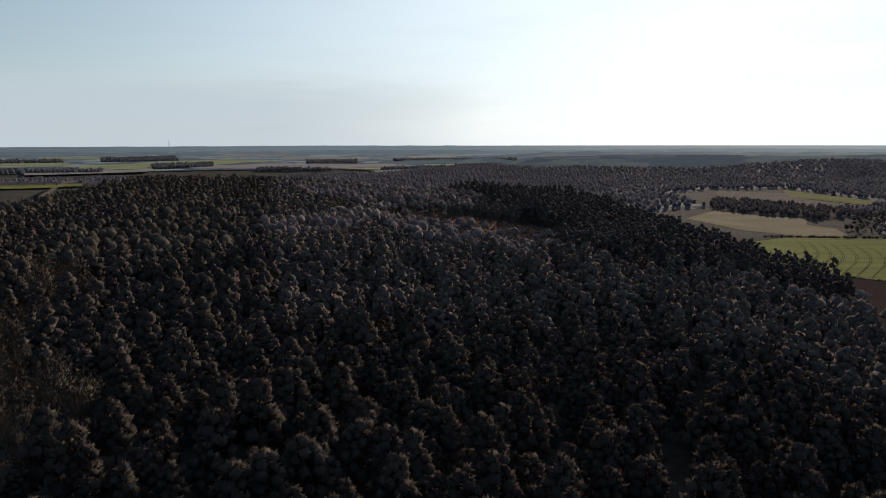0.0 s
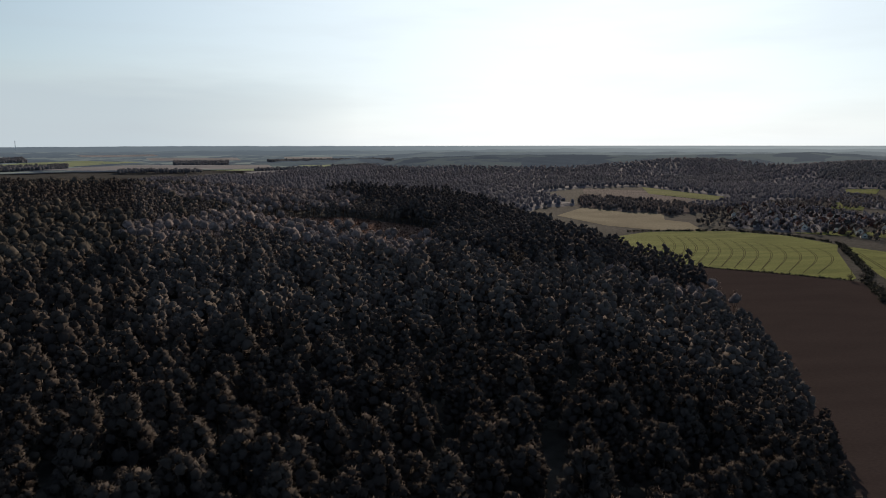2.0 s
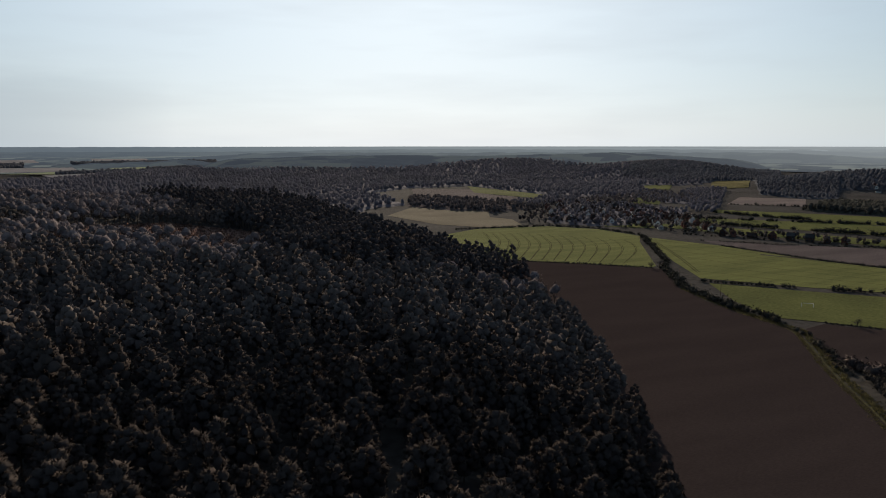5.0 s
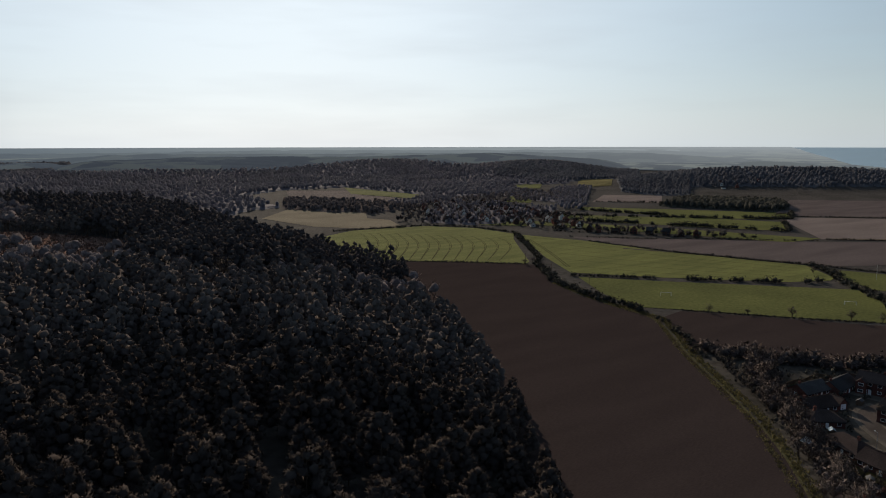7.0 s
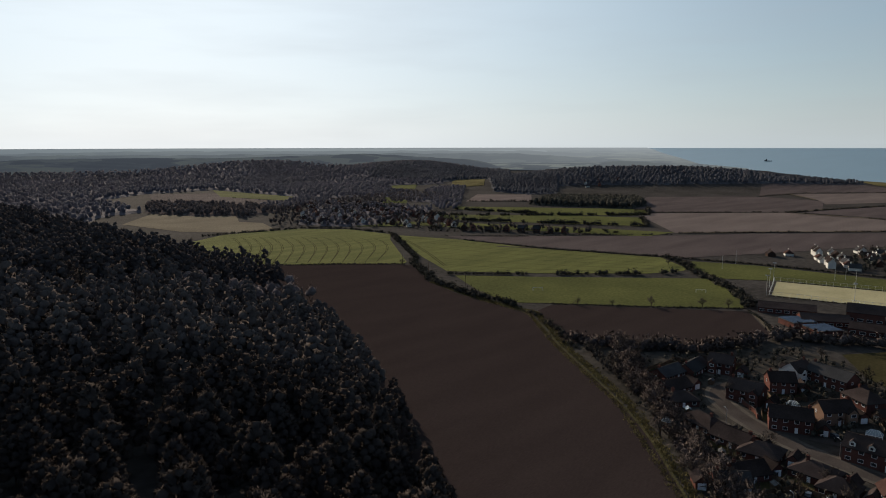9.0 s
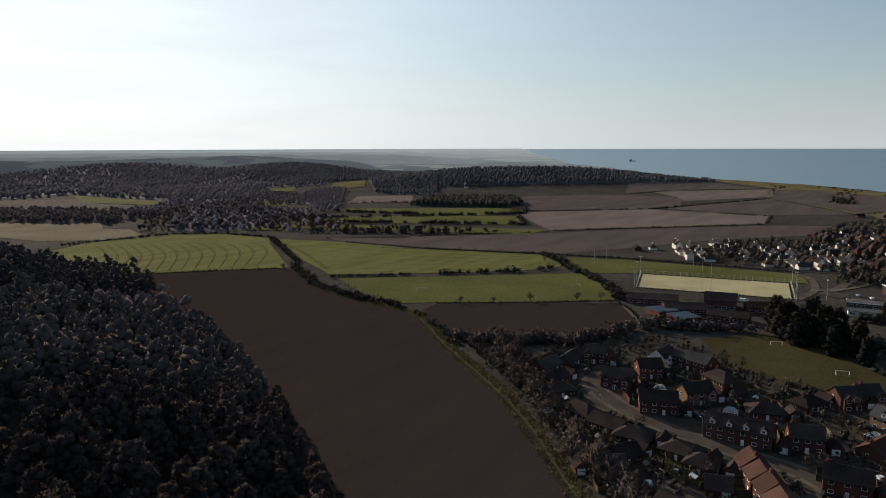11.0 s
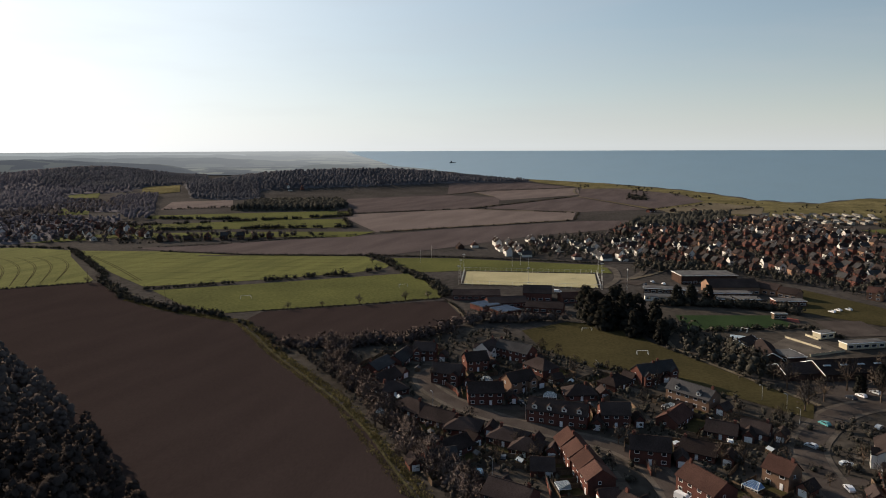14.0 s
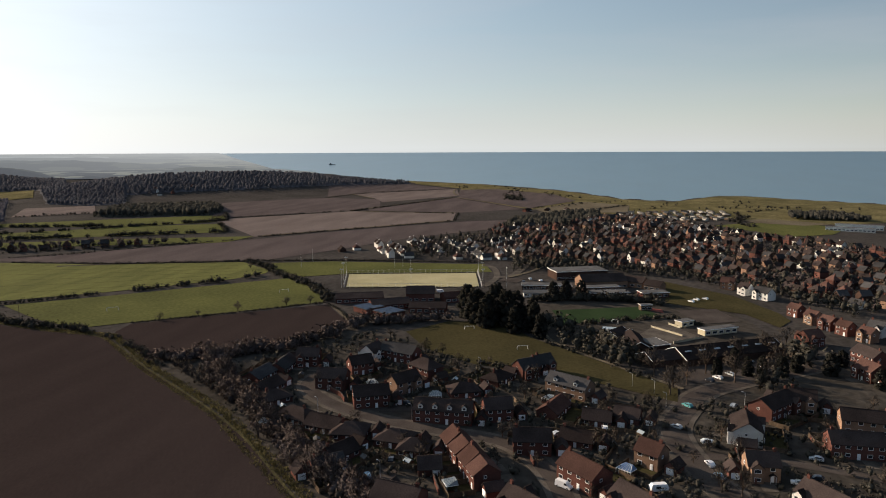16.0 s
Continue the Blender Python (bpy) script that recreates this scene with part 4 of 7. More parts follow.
wood_stuff("pine_wood", half, M_PINE, near_wood[close], sizes[close], "dense dark pine wood with clumped crowns", "wood")
# haze painted in by bearing: lighter needles east of this line
west = az_[mid] < -14
wood_stuff("pine_wood", third, M_PINE, near_wood[mid[west]], sizes[mid[west]], "dense dark pine wood on rising ground", "wood")
wood_stuff("pine_wood", third, M_PINE_HAZY, near_wood[mid[~west]], sizes[mid[~west]], "dense pine wood on rising ground, lightened for haze", "wood")
bares = np.where(is_bare)[0]
counted_bare = bares[np.argsort(r_[bares])][:110]
kinds = [tree_thing("bare_tree", k, M_TWIG_DARK, "leafless brown broadleaf tree at the wood's edge", "tree", "bare trees of the near wood") for k in bare_full]
plant(kinds, near_wood[counted_bare], sizes[counted_bare])
more_bare = np.setdiff1d(bares, counted_bare)
wood_stuff("bare_wood", bare_mid, M_TWIG_DARK, near_wood[more_bare], sizes[more_bare], "leafless brown broadleaf wood among pines", "wood")
# a few taller firs stand out of the canopy
kinds = [tree_thing("fir_tree", k, M_PINE, "tall narrow fir above the other trees", "tree", "tall firs") for k in tall_fir]
plant(kinds, [(60, 290), (78, 235), (30, 330), (96, 205), (40, 262), (8, 300)], [1.05, 1.1, 0.95, 0.9, 0.85, 0.9])

far_wood = grid(-900, 270, 300, 1260, 7.9)
edge = np.interp(far_wood[:, 1], EDGE_Y, EDGE_X)
r_, az_ = np.hypot(*far_wood.T), np.degrees(np.arctan2(far_wood[:, 0], far_wood[:, 1]))
ridge_r = np.interp(az_, HILL_AZ, HILL_R)
ok = (far_wood[:, 0] < edge - 3) & (r_ >= 400) & (az_ > -37) & (r_ < ridge_r + 120) & ~inside(far_wood, CLEARING)
far_wood, r_, az_ = far_wood[ok], r_[ok], az_[ok]
sizes = rng.uniform(0.7, 1.12, len(far_wood))
# the east block is close-grown fir, the middle ground mostly bare
fir_block = (az_ > 5.5 + (r_ - 640) * -0.02) & (r_ > np.interp(az_, (6, 10, 14, 18, 24, 30), (520, 420, 402, 402, 430, 450)))
brown = (~fir_block) & (patchy(far_wood, 110, 8.1) + 0.5 * patchy(far_wood, 30, 2.0) + np.where((az_ > -12) & (r_ > 500), 0.4, 0.12) > 0.16)
wood_stuff("fir_wood", block_fir, M_BLOCK, far_wood[fir_block], sizes[fir_block] * 1.05, "close-grown dark fir block on the slope", "wood")
# the ridge pines split likewise, haze lightening the colour of the eastern ones
west = ~fir_block & ~brown & (az_ < -14)
east = ~fir_block & ~brown & (az_ >= -14)
wood_stuff("pine_wood", low, M_PINE, far_wood[west], sizes[west], "dark pine wood along the ridge", "wood")
wood_stuff("pine_wood", low, M_PINE_HAZY, far_wood[east], sizes[east], "pine wood along the ridge, lightened for haze", "wood")
# light put into twig colour by bearing: darker in the west, paler in the haze
dusky = brown & (az_ < -11 + 4 * np.sin(r_ / 45))
wood_stuff("bare_wood", bare_low, M_TWIG_DARK, far_wood[dusky], sizes[dusky], "leafless broadleaf wood on the slope, darkened outside the haze", "wood", even=0.35)
wood_stuff("bare_wood", bare_low, M_TWIG_HAZY, far_wood[brown & ~dusky], sizes[brown & ~dusky], "leafless brown wood along the ridge, lightened for haze", "wood", even=0.35)
sheet("clearing", CLEARING, M_LITTER, "felled clearing with red-brown bracken", "clearing", lift=0.5, cell=15)
stumps = grid(-80, 115, 465, 655, 4.2)
stumps = stumps[inside(stumps, CLEARING)]
scrub = [(np.zeros((0, 3, 3)), blades(rng.normal(0, 1.0, (14, 3)) * (1, 1, 0.3) + (0, 0, 0.8), np.tile((0, 0, 1.0), (14, 1)), np.full(14, 1.1), 2, 0.2)) for _ in range(3)]
wood_stuff("bracken", scrub, M_LITTER, stumps, rng.uniform(0.6, 1.3, len(stumps)), "red-brown dead bracken and young birch in the clearing", "bracken")

# distant woods: low crowns by the thousand
puff = []
for k in range(6):
    top = lump((0, 0, rng.uniform(4.6, 5.4)), rng.uniform(2.6, 3.2), 1.25, 0.22)
    side = lump(rng.normal(0, 1, 3) * (1.2, 1.2, 0.4) + (0, 0, 6.2), 1.7, 1.1)
    puff.append((np.zeros((0, 3, 3)), np.concatenate([top, side]) if k % 2 else top))


def far_trees(corners, step, leaf, label, seed, keep=-1.0, size=1.0, name="far_wood", bearings=(-180, 180)):
    xs, ys = [c[0] for c in corners], [c[1] for c in corners]
    p = grid(min(xs), max(xs), min(ys), max(ys), step)
    p = p[inside(p, corners)]
    turn = np.degrees(np.arctan2(p[:, 0], p[:, 1]))
    p = p[(turn > bearings[0]) & (turn < bearings[1])]
    if keep > -1:
        p = p[patchy(p, 170, seed) > keep]
    return wood_stuff(name, puff, leaf, p, size * rng.uniform(0.85, 1.15, len(p)), label, "wood", even=0.6, floor=canopy(corners, step * 0.7, 2.6 * size, bearings, keep, seed) if len(p) > 320 else None)


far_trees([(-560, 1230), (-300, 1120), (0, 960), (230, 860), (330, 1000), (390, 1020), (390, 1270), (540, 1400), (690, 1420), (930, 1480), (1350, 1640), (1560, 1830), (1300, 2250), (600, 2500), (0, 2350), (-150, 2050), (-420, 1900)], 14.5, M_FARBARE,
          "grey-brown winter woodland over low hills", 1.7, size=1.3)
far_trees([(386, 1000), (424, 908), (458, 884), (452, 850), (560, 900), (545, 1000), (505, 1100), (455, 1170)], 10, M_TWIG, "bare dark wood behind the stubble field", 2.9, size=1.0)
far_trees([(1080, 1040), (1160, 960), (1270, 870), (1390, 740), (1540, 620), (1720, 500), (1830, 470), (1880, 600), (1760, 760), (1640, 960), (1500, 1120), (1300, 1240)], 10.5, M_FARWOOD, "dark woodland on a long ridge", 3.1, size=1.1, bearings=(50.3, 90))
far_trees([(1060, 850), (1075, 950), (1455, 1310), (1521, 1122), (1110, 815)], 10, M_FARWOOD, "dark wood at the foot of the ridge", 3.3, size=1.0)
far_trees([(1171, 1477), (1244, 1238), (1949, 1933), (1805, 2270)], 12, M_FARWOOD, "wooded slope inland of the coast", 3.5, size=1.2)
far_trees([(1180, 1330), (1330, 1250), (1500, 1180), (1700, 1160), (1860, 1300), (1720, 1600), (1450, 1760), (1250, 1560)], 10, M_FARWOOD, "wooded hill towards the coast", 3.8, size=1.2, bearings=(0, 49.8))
far_trees([(880, 700), (940, 552), (1000, 560), (1085, 628), (1010, 745)], 7, M_SHRUB, "square block of dark plantation", 4.4, size=1.25)
far_trees([(837, 103), (942, 92), (1034, 31), (1060, -18), (959, -16), (869, 26)], 8, M_SHRUB, "dark belt of trees at the edge of the town", 5.2)
far_trees([(1010, -270), (1080, -285), (1065, -350), (985, -360)], 5, M_SHRUB, "clump of dark trees on the clifftop", 6.2)
far_trees([(700, 1000), (850, 1040), (960, 1120), (950, 1000), (860, 870), (760, 880), (640, 960)], 12, M_TWIG, "bare trees round the village", 7.7, -0.25, 0.8)
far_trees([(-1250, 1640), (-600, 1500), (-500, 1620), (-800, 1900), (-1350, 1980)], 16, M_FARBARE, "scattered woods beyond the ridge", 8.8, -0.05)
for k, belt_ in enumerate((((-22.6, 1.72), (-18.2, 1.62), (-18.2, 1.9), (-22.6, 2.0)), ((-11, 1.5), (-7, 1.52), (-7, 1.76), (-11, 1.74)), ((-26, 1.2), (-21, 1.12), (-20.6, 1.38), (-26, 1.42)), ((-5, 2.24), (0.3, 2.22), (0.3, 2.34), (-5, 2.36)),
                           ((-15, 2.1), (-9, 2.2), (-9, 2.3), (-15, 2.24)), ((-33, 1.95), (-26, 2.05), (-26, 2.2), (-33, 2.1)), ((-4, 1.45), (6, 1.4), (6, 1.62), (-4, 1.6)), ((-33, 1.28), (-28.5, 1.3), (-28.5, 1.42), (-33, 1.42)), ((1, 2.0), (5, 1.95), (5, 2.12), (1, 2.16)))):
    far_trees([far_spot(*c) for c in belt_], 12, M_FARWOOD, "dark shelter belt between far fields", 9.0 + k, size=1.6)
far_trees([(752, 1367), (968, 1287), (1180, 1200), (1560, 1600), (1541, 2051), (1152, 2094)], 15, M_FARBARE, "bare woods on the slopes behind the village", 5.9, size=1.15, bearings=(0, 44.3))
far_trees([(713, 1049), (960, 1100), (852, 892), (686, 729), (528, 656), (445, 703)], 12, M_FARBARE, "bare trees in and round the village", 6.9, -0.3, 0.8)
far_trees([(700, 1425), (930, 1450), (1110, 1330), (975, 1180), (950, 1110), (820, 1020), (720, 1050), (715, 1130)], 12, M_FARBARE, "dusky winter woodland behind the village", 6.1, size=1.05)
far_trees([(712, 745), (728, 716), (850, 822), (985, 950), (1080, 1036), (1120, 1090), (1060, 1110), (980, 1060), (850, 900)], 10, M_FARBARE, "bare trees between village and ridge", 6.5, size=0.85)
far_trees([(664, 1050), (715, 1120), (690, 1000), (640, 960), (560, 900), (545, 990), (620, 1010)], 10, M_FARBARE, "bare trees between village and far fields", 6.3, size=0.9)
for tree, m in first:
    tree.matrix_basis = m

# hedges
leafy = [(np.zeros((0, 3, 3)), np.concatenate([lump((0, 0, 0.95), 0.85, 0.9), blades(rng.normal(0, 1, (36, 3)) * (0.72, 0.72, 0.5) + (0, 0, 1.2), rng.normal(0, 1, (36, 3)) + (0, 0, 0.6), np.full(36, 0.5), 2, 0.38)])) for _ in range(4)]


def hedge(pts, height, step, label, leaf=None, gaps=-1.0, width=0.5):
    """A hedge along a line: overlapping bushes of uneven height."""
    p = np.array(pts, float)
    out = []
    for a, b in zip(p, p[1:]):
        n = max(1, int(np.linalg.norm(b - a) / step))
        out.append(a + (b - a) * (np.arange(n) / n)[:, None])
    out = np.concatenate(out)
    out = out + rng.normal(0, width, out.shape)
    if gaps > -1:
        out = out[patchy(out, 14, 4.0) > gaps]
    return tagged(wood_stuff("hedge", leafy, leaf or M_SHRUB, out, height / 2.4 * rng.uniform(0.7, 1.3, len(out)), label, "hedge"), kind="stuff")


hedge([(279, 500), (334, 455.5), (369, 420)], 1.6, 1.6, "thin trimmed hedge between plough and crop")
hedge([(330, 705), (352, 702), (442, 692), (480, 645), (490, 580)], 2.6, 2.0, "dark hedge between crop and stubble", width=1.2)
hedge([(480, 570), (430, 490), (395, 438), (372, 415)], 3.4, 2.2, "thick unkempt hedge beside the track", width=1.4)
hedge([(372, 412), (338, 358), (326, 320), (321, 285), (318, 262)], 3.6, 1.8, "thick dark hedge beside the track", width=1.8)
hedge([(318, 262), (305, 232), (285, 205), (268, 184)], 2.4, 2.4, "low scrub beside the footpath", gaps=-0.15, width=1.4)
hedge([(362, 364), (412, 314), (471, 254)], 2.8, 2.6, "broken hedge with round bushes", gaps=-0.12)
hedge([(412, 314), (471, 254), (495, 246)], 4.2, 5, "round dark bushes along the field edge", gaps=0.0)
hedge([(548, 285), (528, 262), (500, 240), (470, 203), (440, 178), (412, 160)], 4.0, 1.9, "thick dark hedge by the sports ground", width=2.0)
hedge([(338, 251), (372, 204), (410, 161)], 1.3, 1.4, "low clipped hedge along the playing field")
hedge([(404, 158), (384, 141), (358, 126)], 1.6, 1.5, "low hedge beside a path")
hedge([(280, 196), (284, 176), (309, 140), (330, 132), (358, 124), (364, 107), (374, 93), (380, 76)], 5.5, 1.7, "tall brown hedge of bare thorn", M_TWIG, width=2.2)
hedge([(506, 488), (516, 396), (555, 276), (572, 196), (580, 84)], 2.0, 2.0, "dark hedge along a lane")
hedge([(516, 524), (560, 470), (620, 425), (700, 352)], 2.0, 3, "hedge below the village gardens", gaps=-0.2)
hedge([(712, 358), (780, 300), (915, 174), (1030, 190)], 2.0, 3.0, "thin hedge between ploughed fields", gaps=-0.1)
hedge([(880, 512), (1036, 360), (1110, 335), (1350, 256)], 2.6, 3.0, "dark hedge between ploughed fields", gaps=-0.2)
hedge([(1036, 360), (1018, 192)], 2.2, 3.0, "thin hedge between ploughed fields", gaps=-0.1)
hedge([(740, 730), (785, 560), (866, 482), (946, 528)], 4.6, 2.6, "hedge with small trees between pastures", gaps=-0.2)
hedge([(615, 662), (686, 526), (745, 416), (826, 470)], 4.9, 2.6, "hedge with small trees between pastures", gaps=-0.15)
hedge([(786, 556), (700, 640), (650, 708)], 4.3, 2.6, "bushy hedge between pastures", gaps=-0.1)
hedge([(550, 592), (600, 506), (662, 410)], 4.5, 3.5, "garden trees and hedges behind the village row", width=4.5, gaps=-0.15)
hedge([(536, 566), (590, 480), (646, 400)], 2.4, 2.5, "garden hedges below the village row", width=1.6, gaps=-0.1)
hedge([(860, 815), (934, 738), (880, 700)], 4.0, 5.0, "row of round bushes along a pale field", gaps=-0.3)
hedge([(1300, 512), (1480, 470), (1640, 306)], 2.5, 4, "dark hedge near the coast", gaps=-0.2)
hedge([(1130, 80), (1250, 0), (1300, -60)], 3, 5, "gorse along the clifftop", gaps=-0.1, width=6)
hedge([(1500, 160), (1640, 150), (1780, 240)], 4, 5, "dark gorse scrub on the clifftop", gaps=-0.1, width=9)
hedge([(1150, -180), (1200, -260), (1180, -420)], 3.5, 5, "dark gorse on the grassy hump", gaps=0.0, width=12)
hedge([(1290, 130), (1390, 150)], 7, 4, "clump of dark pines on the clifftop", width=9)
hedge([(1060, 0), (1130, -20), (1215, -72)], 3, 4, "dark hedge above the caravans", gaps=-0.2, width=2)
hedge([(1090, -60), (1180, -120), (1290, -150)], 3, 6, "broken gorse on the clifftop", gaps=0.05, width=8)
hedge([(1120, -230), (1240, -250), (1330, -260)], 3.5, 5, "dark gorse on the clifftop", gaps=0.1, width=10)
hedge([(1000, -205), (1090, -215), (1160, -290)], 3, 4, "dark hedge behind the recreation ground", gaps=-0.1, width=3)
hedge([(1380, 20), (1460, 70), (1560, 110)], 3.5, 5, "gorse above the sea cliff", gaps=0.0, width=9)
hedge([(1650, 300), (1720, 300), (1790, 330)], 3.5, 5, "gorse near the beach", gaps=0.0, width=8)
hedge([(302, 47), (296, 25), (291, 10)], 2.2, 1.5, "clipped dark hedge behind the houses")
hedge([(456, 166), (476, 72)], 1.0, 2.2, "low dark edging of the hockey pitch")
hedge([(384, 20), (350, 24), (310, -14), (290, -32)], 2.4, 2.4, "scrub below the school wall", gaps=-0.1, width=1.5)
hedge([(1020, -215), (960, -186), (900, -200)], 5, 3.5, "dark belt of trees by the recreation ground", width=3)
hedge([(-830, 1570), (-613, 1062)], 3.0, 7, "verge hedge along a far road", gaps=0.0, width=3)

# ---- houses ----
HOUSE_MESH = {}


def shared(key, make, material):
    """One mesh for all alike pieces."""
    if key not in HOUSE_MESH:
        bm = make()
        me = bpy.data.meshes.new(key)
        bm.to_mesh(me)
        bm.free()
        me.materials.append(material)
        HOUSE_MESH[key] = me
    return HOUSE_MESH[key]


def window_ring(w, h, f):
    """A frame in one piece: outer and inner loop, front and back."""
    bm = bmesh.new()
    loops = []
    for y in (-0.08, 0.06):
        for k in (0, f):
            loops.append([bm.verts.new(p) for p in ((-w / 2 + k, y, k), (w / 2 - k, y, k), (w / 2 - k, y, h - k), (-w / 2 + k, y, h - k))])
    for a, b in ((0, 1), (3, 2), (2, 0), (1, 3)):
        for i in range(4):
            j = (i + 1) % 4
            bm.faces.new((loops[a][i], loops[a][j], loops[b][j], loops[b][i]))
    return bm


def inset_window():
    """A box whose front is set back inside its frame."""
    bm = boxes((-1, 1, -0.08, 0.04, 0, 1.22))
    bm.faces.ensure_lookup_table()
    front = [f for f in bm.faces if f.calc_center_median().y < -0.05]
    bmesh.ops.inset_region(bm, faces=front, thickness=0.12, depth=-0.04)
    return bm


def add_window(house, x, y, z, turn, w=1.5, h=1.15):
    """A white frame with a mullion, set in the wall, and its dark pane."""
    key = f"window {w:.1f} {h:.1f}"
    f = 0.09
    frame_mesh = shared(key, lambda: window_ring(w, h, f), M_UPVC)
    pane_mesh = shared(key + " pane", lambda: boxes((-w / 2 + f, w / 2 - f, -0.03, 0.02, f, h - f)), M_GLASS)
    win = part("window", frame_mesh, None, house)
    win.matrix_basis = pose(x, y, z, 0, 0, turn)
    part("pane", pane_mesh, None, win)
    return win


def add_door(house, x, y, turn, w=1.0, h=2.1, white=True):
    me = shared(f"door {w:.1f} {white}", lambda: boxes((-w / 2, w / 2, -0.07, 0.04, 0, h), (-w / 2 + 0.12, w / 2 - 0.12, -0.1, -0.06, 0.2, 0.9), (-w / 2 + 0.12, w / 2 - 0.12, -0.1, -0.06, 1.1, h - 0.2)), M_UPVC if white else M_WOOD)
    door = part("door", me, None, house)
    door.matrix_basis = pose(x, y, 0, 0, 0, turn)
    return door


def gable_roof(l, d, eave, rise, over=0.5, t=0.2):
    """Two slopes with thickness over a rectangle, ridge along x."""
    bm = bmesh.new()
    s = rise / (d / 2)
    prof = [(-d / 2 - over, eave - over * s), (0, eave + rise), (d / 2 + over, eave - over * s)]
    rings = []
    for x in (-l / 2 - over * 0.6, l / 2 + over * 0.6):
        rings.append([bm.verts.new((x, y, z + dz)) for dz in (t, 0) for y, z in prof])
    a, b = rings
    for i, j in ((0, 1), (1, 2), (5, 4), (4, 3), (2, 5), (3, 0)):
        bm.faces.new((a[i], a[j], b[j], b[i]))
    for r in rings:
        bm.faces.new((r[0], r[1], r[4], r[3]))
        bm.faces.new((r[1], r[2], r[5], r[4]))
    # ridge tiles
    box(bm, -l / 2 - over * 0.6, l / 2 + over * 0.6, -0.13, 0.13, eave + rise + t - 0.1, eave + rise + t + 0.07)
    bmesh.ops.recalc_face_normals(bm, faces=bm.faces[:])
    return bm


def hip_roof(l, d, eave, rise, over=0.4, t=0.2):
    bm = bmesh.new()
    x, y, k = l / 2 + over, d / 2 + over, max(0.0, l / 2 - d / 2)
    e = eave - over * rise / (d / 2)
    base = [(-x, -y), (x, -y), (x, y), (-x, y)]
    lo = [bm.verts.new((*p, e)) for p in base]
    up = [bm.verts.new((*p, e + t)) for p in base]
    r = [bm.verts.new((-k - 0.05, 0, eave + rise + t)), bm.verts.new((k + 0.05, 0, eave + rise + t))]
    bm.faces.new(lo[::-1])
    for i in range(4):
        bm.faces.new((lo[i], lo[(i + 1) % 4], up[(i + 1) % 4], up[i]))
    bm.faces.new((up[0], up[1], r[1], r[0]))
    bm.faces.new((up[1], up[2], r[1]))
    bm.faces.new((up[2], up[3], r[0], r[1]))
    bm.faces.new((up[3], up[0], r[0]))
    bmesh.ops.recalc_face_normals(bm, faces=bm.faces[:])
    return bm


def house_walls(l, d, eave, rise, hip):
    bm = bmesh.new()
    prof = [(-d / 2, 0), (d / 2, 0), (d / 2, eave)] + ([] if hip else [(0, eave + rise)]) + [(-d / 2, eave)]
    a, b = ([bm.verts.new((x, y, z)) for y, z in prof] for x in (-l / 2, l / 2))
    n = len(prof)
    for i in range(n):
        bm.faces.new((a[i], a[(i + 1) % n], b[(i + 1) % n], b[i]))
    bm.faces.new(a[::-1])
    bm.faces.new(b)
    bmesh.ops.recalc_face_normals(bm, faces=bm.faces[:])
    return bm


def chimney(house, x, z):
    bm = boxes((x - 0.45, x + 0.45, -0.3, 0.3, z - 1.6, z + 0.9), (x - 0.52, x + 0.52, -0.37, 0.37, z + 0.9, z + 1.05))
    tube(bm, (x - 0.2, 0, z + 1.05), (x - 0.2, 0, z + 1.45), 0.13, 0.1)
    tube(bm, (x + 0.2, 0, z + 1.05), (x + 0.2, 0, z + 1.4), 0.13, 0.1)
    return part("chimney", bm, M_BRICK, house, "brick chimney with clay pots")


ESTATE = []


